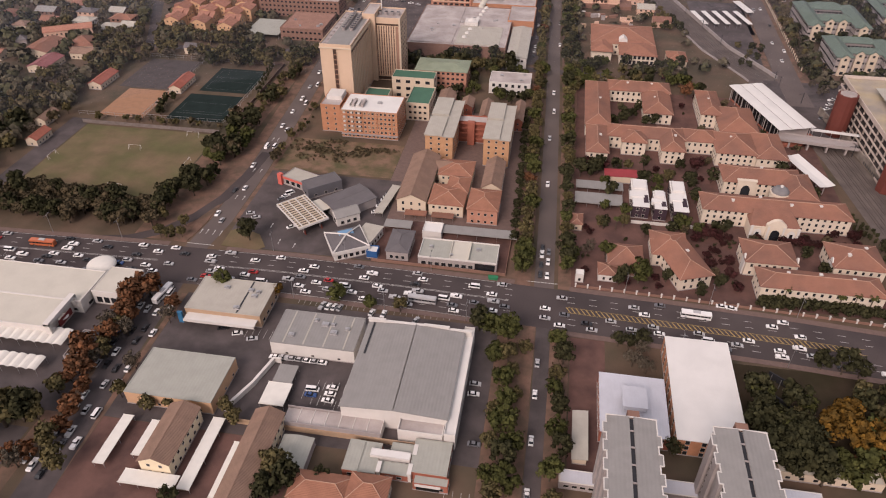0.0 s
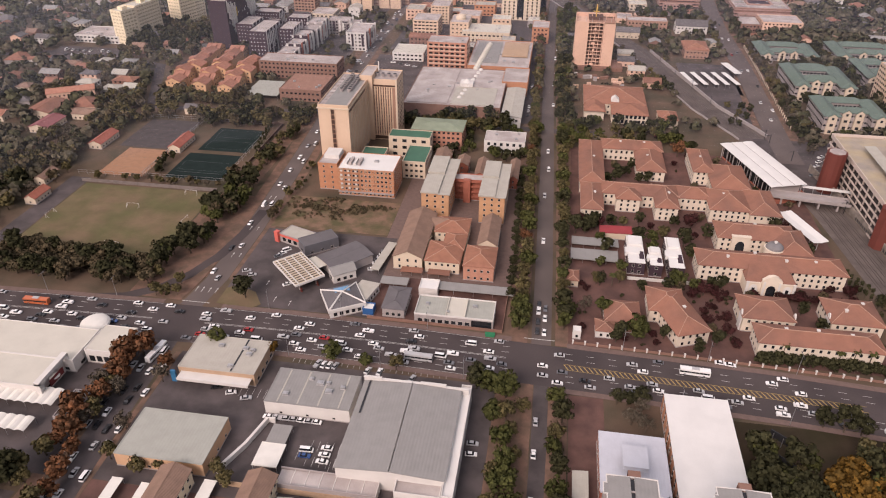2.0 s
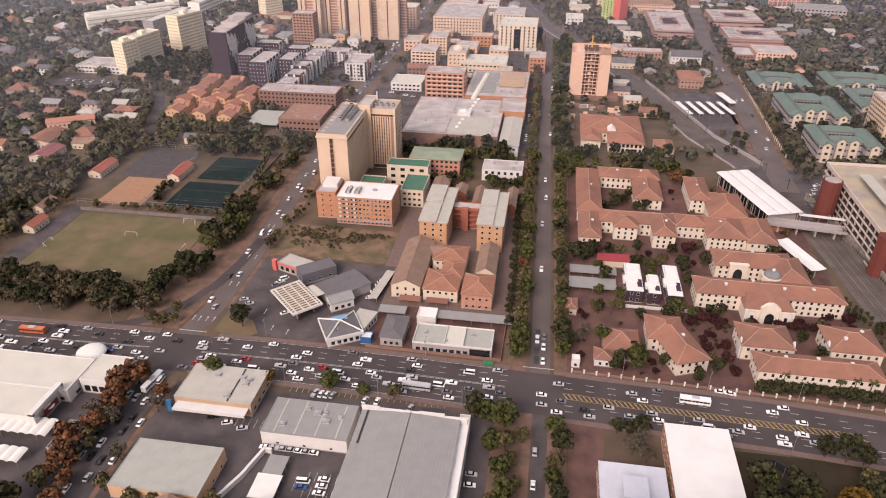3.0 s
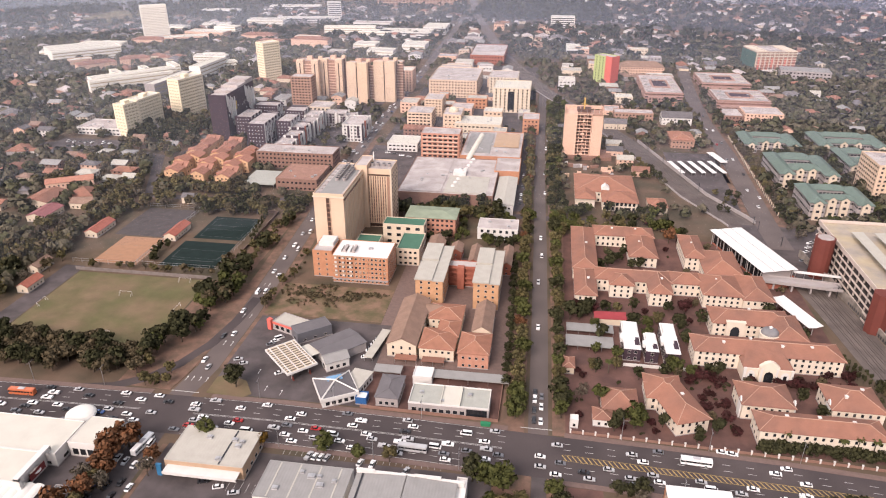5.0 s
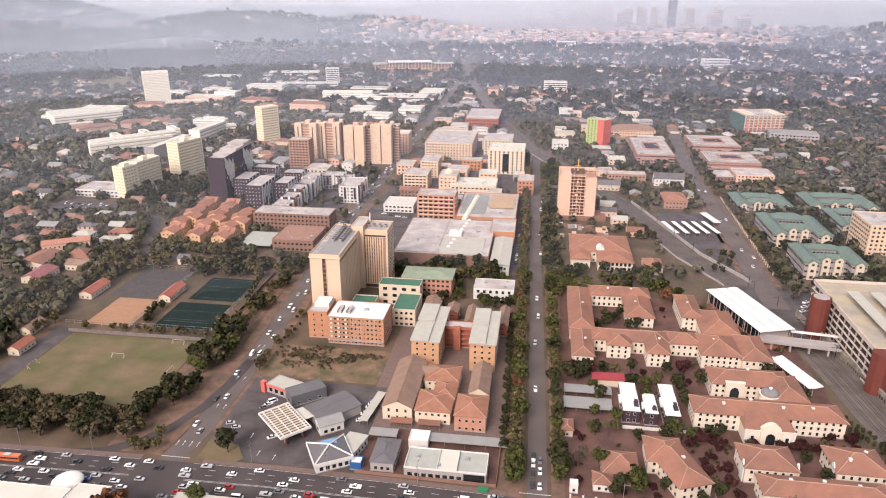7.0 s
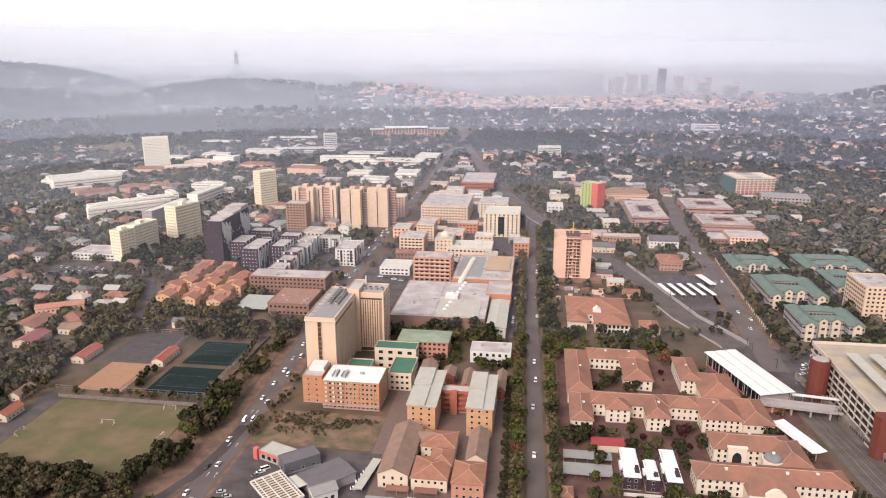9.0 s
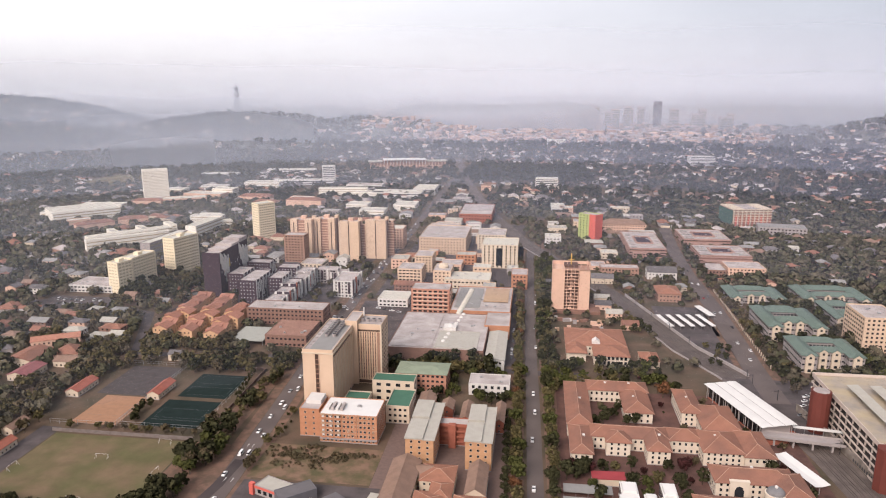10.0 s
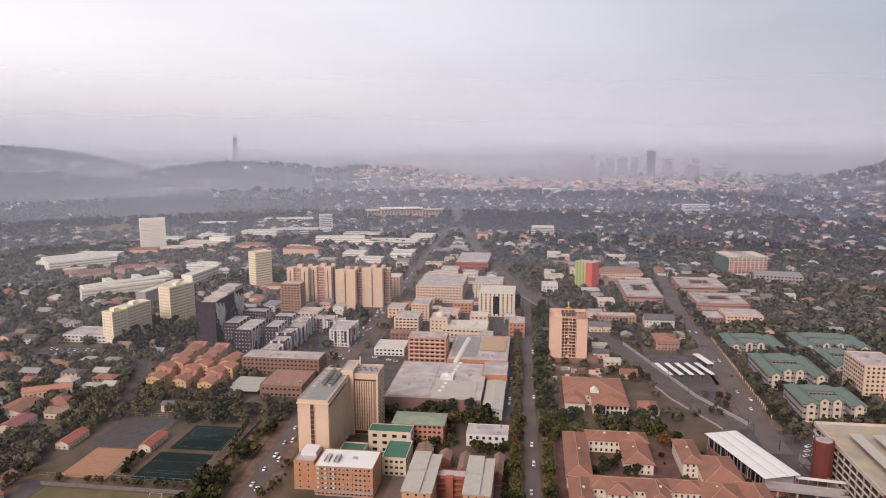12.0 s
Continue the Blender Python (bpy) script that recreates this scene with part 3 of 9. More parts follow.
def face_frame(face, w, d):
    """Turn, length and the middle of a wall's foot, for a body w by d."""
    a, sx, sy = FACES[face]
    return a, (w if face in "fb" else d), (sx * w / 2, sy * d / 2)


def windows(root, face, w, d, h, floors, pitch, ww, wh, z0=0.0, single=True, inset=1.0, sill=0.9, pane=None):
    """Windows of a wall: objects of their own, or, far off, one row of panes a storey."""
    a, length, (mx, my) = face_frame(face, w, d)
    n = max(1, int((length - 2 * inset) / pitch))
    step = (length - 2 * inset) / n
    fh = (h - z0) / floors
    c, s = math.cos(radians(a)), math.sin(radians(a))
    joined = Geo()
    for k in range(floors):
        for i in range(n):
            u = -length / 2 + inset + (i + 0.5) * step
            z = z0 + k * fh + min(sill, max(0.2, fh - wh - 0.3))
            x, y = mx + u * c, my + u * s
            if single:
                ob = part("window", window_mesh(ww, wh), None, root)
                ob.matrix_basis = pose(x, y, z, 0, 0, a)
            else:
                nx, ny = s, -c
                p = [(x - ww / 2 * c, y - ww / 2 * s), (x + ww / 2 * c, y + ww / 2 * s)]
                q = [(px + nx * 0.06, py + ny * 0.06) for px, py in p]
                joined.prism([q[0], q[1], p[1], p[0]], z, z + wh)
    if not single:
        part("window_row", joined, pane or GLASS, root)["kind"] = "stuff"


def strips(root, face, w, d, h, floors, sh, z0=0.0, inset=0.6, name="window_band", material=None, depth=0.06, sill=1.0, joined=False):
    """Ribbon windows or balcony slabs, one piece a floor."""
    a, length, (mx, my) = face_frame(face, w, d)
    fh = (h - z0) / floors
    if joined:
        g = Geo()
        for k in range(floors):
            g.box(-length / 2 + inset, -depth, k * fh, length / 2 - inset, 0.03, k * fh + sh)
        ob = part(name, g, material or GLASS, root)
        ob["kind"] = "stuff"
        ob.matrix_basis = pose(mx, my, z0 + sill, 0, 0, a)
        return
    for k in range(floors):
        g = Geo().box(-length / 2 + inset, -depth, 0, length / 2 - inset, 0.03, sh)
        ob = part(name, g, material or GLASS, root)
        ob.matrix_basis = pose(mx, my, z0 + k * fh + sill, 0, 0, a)


def gable_geo(w, d, h, rise, over, along_y):
    """Two roof slopes with thickness over a body w by d; the ridge runs along y or x."""
    g = Geo()
    if along_y:
        prof = [(-w / 2 - over, h - 0.25), (0, h + rise), (w / 2 + over, h - 0.25), (w / 2 + over, h - 0.05), (0, h + rise + 0.22), (-w / 2 - over, h - 0.05)]
        g.across([prof[i] for i in (0, 1, 4, 5)], -d / 2 - over, d / 2 + over)
        g.across([prof[i] for i in (1, 2, 3, 4)], -d / 2 - over, d / 2 + over)
    else:
        b = gable_geo(d, w, h, rise, over, True)
        g.v = [(y, -x, z) for x, y, z in b.v]
        g.f, g.m = b.f, b.m
    return g


def hip_geo(w, d, h, rise, over):
    W, D = w / 2 + over, d / 2 + over
    r = min(W, D)
    z0, z1, z2 = h - 0.22, h, h + rise
    ridge = [(-(W - r), 0), (W - r, 0)] if W >= D else [(0, -(D - r)), (0, D - r)]
    g = Geo()
    g.v = [(-W, -D, z0), (W, -D, z0), (W, D, z0), (-W, D, z0), (-W, -D, z1), (W, -D, z1), (W, D, z1), (-W, D, z1), (*ridge[0], z2), (*ridge[1], z2)]
    g.f = [(0, 3, 2, 1), (0, 1, 5, 4), (1, 2, 6, 5), (2, 3, 7, 6), (3, 0, 4, 7)]
    g.f += [(4, 5, 9, 8), (5, 6, 9), (6, 7, 8, 9), (7, 4, 8)] if W >= D else [(4, 5, 8), (5, 6, 9, 8), (6, 7, 9), (7, 4, 8, 9)]
    g.m = [0] * len(g.f)
    return g


NEAR = 425.0     # further out the panes of a wall are joined


def building(name, label, category, plan, wall, roof, style="flat", floors=2, win=None, faces=None, rise=None, over=0.5, parapet=0.7, ridge="auto", units=0, single=True, chimneys=0, group="", trim=None, plinth=True, back=True, pane=None):
    """A building on plan = (x, y, width, depth, height, turn). win: (pitch, width, height) of windows; faces: walls with windows of their own."""
    x, y, w, d, h, rot = plan
    root = thing(name, label, category, x, y, 0, rot, group)
    take(x, y, w, d, rot)
    rng = random.Random(int(abs(x) * 13 + abs(y) * 7))
    along_y = (d > w) if ridge == "auto" else ridge == "y"
    body = Geo()
    top = h - 0.3 if style == "flat" else h - 0.26
    body.box(-w / 2, -d / 2, 0, w / 2, d / 2, top)
    rise = rise if rise is not None else 0.28 * min(w, d)
    if style == "gable":
        k = top
        if along_y:
            body.across([(-w / 2, k), (w / 2, k), (0, h + rise - 0.1)], -d / 2, d / 2)
        else:
            body.v += [(-w / 2, -d / 2, k), (-w / 2, d / 2, k), (-w / 2, 0, h + rise - 0.1), (w / 2, -d / 2, k), (w / 2, d / 2, k), (w / 2, 0, h + rise - 0.1)]
            n = len(body.v) - 6
            body.f += [(n, n + 2, n + 1), (n + 3, n + 4, n + 5)]
            body.m += [0, 0]
    part("wall", body, wall, root)
    if plinth and y < NEAR:
        part("plinth", Geo().box(-w / 2 - 0.12, -d / 2 - 0.12, 0, w / 2 + 0.12, d / 2 + 0.12, 0.45), GREYC, root)
    if style == "flat":
        part("roof", Geo().box(-w / 2 + 0.25, -d / 2 + 0.25, top, w / 2 - 0.25, d / 2 - 0.25, h - 0.1), roof, root)
        p, t = parapet, 0.28
        e = 0.04
        g = Geo().box(-w / 2 - e, -d / 2 - e, top, w / 2 + e, -d / 2 + t, h - 0.3 + p).box(-w / 2 - e, d / 2 - t, top, w / 2 + e, d / 2 + e, h - 0.3 + p)
        g.box(-w / 2 - e, -d / 2 + t, top, -w / 2 + t, d / 2 - t, h - 0.3 + p).box(w / 2 - t, -d / 2 + t, top, w / 2 + e, d / 2 - t, h - 0.3 + p)
        part("parapet", g, trim or wall, root)
        for _ in range(units):
            ux, uy = rng.uniform(-0.38, 0.38) * w, rng.uniform(-0.38, 0.38) * d
            s = rng.uniform(0.6, 1.4)
            part("roof_unit", Geo().box(-s, -s * 0.7, 0, s, s * 0.7, 0.9).cyl(0, 0, 0.9, 1.1, s * 0.5, n=10).box(-s - 0.15, -s * 0.7 - 0.15, 0, s + 0.15, s * 0.7 + 0.15, 0.12), GALV, root, "grey rooftop plant unit", (ux, uy, h - 0.1))
    elif style == "gable":
        part("roof", gable_geo(w, d, h, rise, over, along_y), roof, root)
        g = Geo().box(-0.16, -d / 2 - over, 0, 0.16, d / 2 + over, 0.12) if along_y else Geo().box(-w / 2 - over, -0.16, 0, w / 2 + over, 0.16, 0.12)
        part("ridge_cap", g, roof, root, "", (0, 0, h + rise + 0.16))
    elif style == "hip":
        part("roof", hip_geo(w, d, h, rise, over), roof, root)
        g = Geo()
        W, D = w / 2 + over, d / 2 + over
        r = min(W, D)
        rr = [(-(W - r), 0, h + rise + 0.03), (W - r, 0, h + rise + 0.03)] if W >= D else [(0, -(D - r), h + rise + 0.03), (0, D - r, h + rise + 0.03)]
        if abs(W - D) > 0.3:
            g.rod(rr[0], rr[1], 0.16, 0.16, 5)
        for cx, cy, k in ((-W, -D, 0), (W, D, 1), (W, -D, 1 if W >= D else 0), (-W, D, 0 if W >= D else 1)):
            g.rod((cx, cy, h), rr[k], 0.14, 0.14, 5)
        part("ridge_cap", g, RIDGE if roof in (TILE_RED, TILE_ORANGE) else roof, root)
    elif style == "mono":
        g = Geo().across([(-w / 2 - over, top), (w / 2 + over, top + 0.6), (w / 2 + over, top + 0.8), (-w / 2 - over, top + 0.2)], -d / 2 - over, d / 2 + over)
        part("roof", g, roof, root)
    for k in range(chimneys):
        ux = (k + 0.5) / chimneys - 0.5
        cx, cy = (ux * w * 0.8, rng.uniform(-0.2, 0.2) * d) if not along_y else (rng.uniform(-0.2, 0.2) * w, ux * d * 0.8)
        part("chimney", Geo().box(-0.55, -0.55, -1.5, 0.55, 0.55, 1.1).box(-0.7, -0.7, 1.1, 0.7, 0.7, 1.35), WHITE, root, "white plastered chimney", (cx, cy, h + rise * 0.55))
    if win:
        pitch, ww, wh = win
        seen = faces if faces is not None else ("fr" if x < 0 else "fl")
        for face in "frbl":
            if face in seen:
                windows(root, face, w, d, h, floors, pitch, ww, wh, single=single and y < NEAR, pane=pane)
            elif back and y < NEAR:
                windows(root, face, w, d, h, floors, pitch, ww, wh, single=False)
    return root


def carport(label, plan, roof, slope=0.25, bays=None, name="carport", cloth=False):
    """A shade roof on posts."""
    x, y, w, d, h, rot = plan
    root = thing(name, label, "carport", x, y, 0, rot, "carports")
    take(x, y, w, d, rot, 0)
    long_x = w >= d
    n = bays or max(2, int(max(w, d) / 5))
    g = Geo()
    if cloth:
        L = max(w, d)
        for k in range(n):
            a, b = -L / 2 + k * L / n, -L / 2 + (k + 1) * L / n
            for j in range(4):
                u0, u1 = a + (b - a) * j / 4, a + (b - a) * (j + 1) / 4
                z0, z1 = h - 0.45 + 0.7 * math.sin(math.pi * j / 4), h - 0.45 + 0.7 * math.sin(math.pi * (j + 1) / 4)
                q = min(w, d) / 2
                pts = [(u0, -q, z0), (u1, -q, z1), (u1, q, z1), (u0, q, z0)]
                lo = [(px, py, pz - 0.08) for px, py, pz in pts]
                if not long_x:
                    pts, lo = [(py, -px, pz) for px, py, pz in pts], [(py, -px, pz) for px, py, pz in lo]
                g.poly(pts).poly(list(reversed(lo)))
    else:
        g.across([(-w / 2, h - slope), (w / 2, h), (w / 2, h + 0.12), (-w / 2, h - slope + 0.12)], -d / 2, d / 2)
        g.box(-w / 2 - 0.05, -d / 2 - 0.08, h - slope - 0.1, w / 2 + 0.05, -d / 2, h + 0.1).box(-w / 2 - 0.05, d / 2, h - slope - 0.1, w / 2 + 0.05, d / 2 + 0.08, h + 0.1)
    part("roof", g, roof, root)
    post = Geo().box(-0.06, -0.06, 0, 0.06, 0.06, h - slope).mesh("post", [GALV])
    for k in range(0, n + 1, 2 if n > 3 else 1):
        for s in (-1, 1):
            u = (k / n - 0.5) * (max(w, d) - 0.4)
            v = s * (min(w, d) / 2 - 0.25)
            part("post", post, None, root, "", (u, v, 0) if long_x else (v, u, 0))
    return root


def boundary_wall(label, pts, h, material, name="boundary_wall", t=0.15):
    root = solid(name, ribbon(pts, t, 0, h, ribbon(pts, t + 0.06, h, h + 0.1)), material, label, "wall", kind="structure")
    return root


# -- the retail block south of the main road --
building("warehouse", "low cream warehouse with a plain grey sheet roof", "warehouse", (-123.9, 159, 33.1, 22.2, 6.3, 0), PEACH, ROOF_SAGE, "flat", 1, (6.5, 1.2, 1.2), parapet=0.35, trim=ROOF_SAGE)
bank = building("shop_hall", "square tan shop hall with a flat pale roof", "shop", (-122.8, 203.3, 32.2, 20.4, 6.5, 0), TANW, ROOF_PALE, "flat", 1, (4.5, 2.2, 1.6), parapet=0.35, units=5, trim=ROOF_PALE)
part("canopy", Geo().across([(-15, 3.9), (15, 3.9), (15, 4.2), (-15, 4.2)], -14.6, -10.2).box(-15, -14.8, 3.2, 15, -14.6, 4.4), WHITE, bank, "white shop front canopy")
part("sign_tower", Geo().box(-18.6, -12.5, 0, -16.6, -11.5, 5.6), mat("blue_sign_paint", (0.04, 0.16, 0.30), 0.5, 0.1), bank, "blue sign pylon at the corner")
part("roof_gutter", Geo().box(5.8, -10, 6.42, 6.5, 10, 6.5), DARKMETAL, bank)
building("market_hall", "large white market hall with a flat membrane roof", "hall", (-208.3, 199.3, 51, 19.8, 6.5, 0), WHITE, ROOF_CREAM, "flat", 1, (6, 3, 1.6), parapet=0.5)
building("market_hall", "white glazed entrance wing with a flat cream roof", "hall", (-174.2, 204.1, 15, 16.3, 7, 0), WHITE, ROOF_CREAM, "flat", 1, (3, 2.6, 3.2), parapet=0.4)
hall2 = building("market_hall", "white market hall with an arched portal", "hall", (-204.2, 181.7, 33.9, 16.7, 6.5, 0), WHITE, ROOF_CREAM, "flat", 1, (6, 3, 1.6), parapet=0.5)
part("portal_arch", Geo().box(16.8, -9.5, 0, 19.2, -8.5, 8.8).box(16.8, 8.0, 0, 19.2, 9.0, 8.8).box(16.8, -9.5, 8.0, 19.2, 9.0, 9.4).cyl(18.2, -0.2, 4.8, 5.0, 2.2, n=20), WHITE, hall2, "white entrance portal")
part("portal_sign", Geo().box(19.2, -4.5, 3.2, 19.35, 4.0, 6.2), mat("maroon_sign", (0.16, 0.03, 0.03), 0.5, 0.1), hall2, "dark maroon sign band")
shell = Geo()
for k in range(5):
    a0, a1 = 0.31 * k, 0.31 * (k + 1)
    shell.cyl(0, 0, 2.0 + 2.4 * math.sin(a0), 2.0 + 2.4 * math.sin(a1), 6.5 * math.cos(a0), 6.5 * math.cos(a1), 20)
tent = thing("shade_dome", "low white dome roof beside the market hall", "canopy", -191.5, 218.0, 0)
take(-191.5, 218, 12, 12)
part("dome", shell, TENT, tent)
for k in range(6):
    part("post", Geo().cyl(6.0 * math.cos(1.047 * k), 6.0 * math.sin(1.047 * k), 0, 2.1, 0.12, n=6), GALV, tent)
building("market_wing", "grey flat-roofed market wing", "shop", (-167.9, 166.6, 6.4, 14.5, 7, 0), GREYC, ROOF_GREY, "flat", 2, (3, 1.8, 1.5))
carport("long white scalloped shade-cloth carport", (-195.8, 171.9, 34.6, 8.8, 4, 0), TENT, cloth=True, bays=9)
carport("long white scalloped shade-cloth carport", (-191.9, 157.6, 22.8, 7, 4, 0), TENT, cloth=True, bays=6)
building("flats", "long two-storey yellow block of flats with a brown tiled roof", "flats", (-115.1, 132.9, 10.5, 23.5, 7, 0), PALE, TILE_BROWN, "gable", 2, (3.2, 1.3, 1.4), rise=2.4)
building("flats", "long two-storey yellow block of flats with a brown tiled roof", "flats", (-85, 128, 9.9, 38.3, 7, 0), PALE, TILE_BROWN, "gable", 2, (3.2, 1.3, 1.4), rise=2.4)
for plan in ((-135.6, 130.9, 4.2, 20.2, 2.6, 0), (-124.6, 133.1, 3.9, 14.6, 2.6, 0), (-103.5, 130.5, 4.6, 28.9, 2.6, 0), (-92.1, 125.5, 4.6, 21.6, 2.6, 0), (-115.9, 117.9, 19.2, 5.2, 2.6, 0)):
    carport("white sheet carport in a paved yard", plan, TENT)
retail = building("retail_shed", "white retail shed with a grey sheet roof", "shop", (-80.8, 189.4, 33.4, 18.7, 6.6, 0), WHITE, ROOF_GREY, "flat", 1, (8, 1.2, 1.0), parapet=0.35, units=6, trim=ROOF_GREY)
for k in range(4):
    part("roof_seam", Geo().box(-12 + k * 8, -8.8, 6.5, -11.4 + k * 8, 8.8, 6.58), ROOF_PALE, retail)
big = building("retail_hall", "large retail hall with a broad grey sheet roof", "shop", (-42.5, 173.3, 37.5, 42.2, 9, 0), WHITE, ROOF_GREY, "gable", 1, None, rise=1.0, over=0.4, ridge="y", back=False)
for x0, x1, z in ((-19.2, -12.4, 10.6), (-12.4, 3.0, 10.0), (3.0, 12.8, 10.4), (12.8, 21.6, 9.4)):
    part("stepped_parapet", Geo().box(x0, 21.4, 0, x1, 22.2, z).box(x0 - 0.15, 21.25, z, x1 + 0.15, 22.35, z + 0.2), WHITE, big, "white stepped parapet wall")
part("ridge_flashing", Geo().box(-0.12, -21.3, 10.2, 0.12, 21.2, 10.28), ROOF_PALE, big)
part("gutter_line", Geo().box(-16.9, 4, 9.28, -16.2, 21, 9.42), DARKMETAL, big)
building("retail_arcade", "narrow white parapet wing along the retail hall", "shop", (-22.1, 173.1, 3.9, 52.4, 7, 0), WHITE, ROOF_WHITE, "flat", 1, (7, 3, 2), parapet=1.1, faces="r")
building("loading_deck", "flat white-rimmed loading deck of the retail hall", "shop", (-32.2, 151, 15.5, 7.8, 6, 0), WHITE, ROOF_CONC, "flat", 1, None, parapet=0.9)
ramp = thing("loading_ramp", "long concrete ramp deck in jointed bays beside the loading yard", "ramp", -63.2, 149.7, 0)
take(-63.2, 149.7, 35, 7.5)
for k in range(7):
    part("deck_bay", Geo().prism([(-17.6 + 5.0 * k, -3.4), (-12.8 + 5.0 * k, -3.4), (-12.8 + 5.0 * k, 3.2), (-17.6 + 5.0 * k, 3.2)], 0, 3.2 + 0.1 * k), ROOF_CONC, ramp)
    part("joint_kerb", Geo().box(-12.8 + 5.0 * k, -3.5, 0, -12.6 + 5.0 * k, 3.3, 3.5 + 0.1 * k), WHITE, ramp)
part("ramp_wall", Geo().box(-17.8, -3.9, 0, 17.6, -3.5, 4.4).box(-17.8, 3.3, 0, 17.6, 3.6, 4.2), GREYC, ramp, "grey ramp side walls")
boundary_wall("white ramp wall beside the warehouse", [(-104, 150), (-98.5, 163), (-95, 176), (-92, 176)], 2.2, WHITE, "ramp_wall", 0.5)
carport("small sage sheet carport", (-87.4, 168.3, 7.5, 8.7, 3, 0), ROOF_GREY)
carport("white square carport in the retail lot", (-87.7, 158.5, 9.3, 10.4, 3, 0), TENT)
boundary_wall("tan plastered boundary wall behind the retail hall", [(-101, 145.6), (-24, 145.6)], 2.4, TANW)
for x, tilt in ((-75.6, 1), (-70.2, -1)):
    b = building("workshop", "low workshop with a sage sheet roof sloping to a valley", "workshop", (x, 134.8, 5.2, 13.0, 3.6, 90 - 90 * tilt), GREYC, ROOF_SAGE, "mono", 1, None, back=False, over=0.15)
for x, y, w, d, h in ((-52.6, 137, 5.2, 12, 3.8), (-47.0, 137, 5.8, 12, 3.6), (-36.4, 141.4, 9.0, 5.4, 3.6), (-38.2, 134.2, 9.6, 4.6, 3.4), (-27.0, 139.8, 12.4, 13.2, 4.4)):
    building("workshop", "low red brick workshop with a sage grey sheet roof", "workshop", (x, y, w, d, h, 0), REDB, ROOF_SAGE, "flat", 1, (3.2, 1.8, 1.4), parapet=0.32, trim=ROOF_SAGE)
building("plant_room", "long white plant room between the workshop roofs", "plant room", (-40.4, 138.6, 13.4, 2.9, 4.7, 0), WHITE, ROOF_WHITE, "flat", 1, None, parapet=0.2, back=False)
for x, y in ((-43.2, 133.4), (-33.0, 134.0), (-32.6, 141.8)):
    solid("roof_duct", Geo().box(-0.6, -2.0, 0, 0.6, 2.0, 4.3).box(-0.7, -2.1, 4.3, 0.7, 2.1, 4.45), WHITE, "upright white duct housing beside the workshops", "duct", x, y, 0)
lw = building("shop", "low brick shop front with a glazed bay and white fascia", "shop", (-25.6, 131.4, 11.4, 3.4, 3.4, 0), REDB, ROOF_SAGE, "flat", 1, (2.2, 1.6, 1.6), parapet=0.3)
part("fascia", Geo().box(-5.0, -2.05, 2.2, 3.4, -1.75, 3.2), WHITE, lw, "white fascia board")
part("shop_window", Geo().box(-4.6, -1.95, 0.5, 3.0, -1.74, 2.0), GLASS, lw, "dark shop window")
building("house", "house with a red tiled hip roof", "house", (-59.3, 122.6, 19.5, 9.8, 5, 0), CREAM, TILE_ORANGE, "hip", 1, (3, 1.4, 1.3))
building("house", "house with a red tiled hip roof", "house", (-44.2, 123.9, 12.3, 9.4, 6, 0), CREAM, TILE_ORANGE, "hip", 1, (3, 1.4, 1.3))

# -- hall and flats south-east of the junction --
pav = building("pavilion", "pavilion with a pale blue-grey sheet roof", "hall", (39.5, 171.9, 23.3, 27.2, 6, 0), REDB, ROOF_BLUE, "flat", 2, (3.4, 1.8, 1.6), parapet=0.3, trim=ROOF_BLUE)
part("roof_light", Geo().box(-4, -4.5, 7.7, 4, 4.5, 9.6).box(-4.3, -4.8, 9.6, 4.3, 4.8, 9.85), ROOF_BLUE, pav, "raised square roof lantern")
building("assembly_hall", "tall orange brick hall with a gleaming white flat roof", "hall", (64.5, 182, 23.4, 49.1, 8, 0), ORANGE, ROOF_WHITE, "flat", 3, (5, 1.6, 2.0), parapet=0.25, trim=ROOF_WHITE)
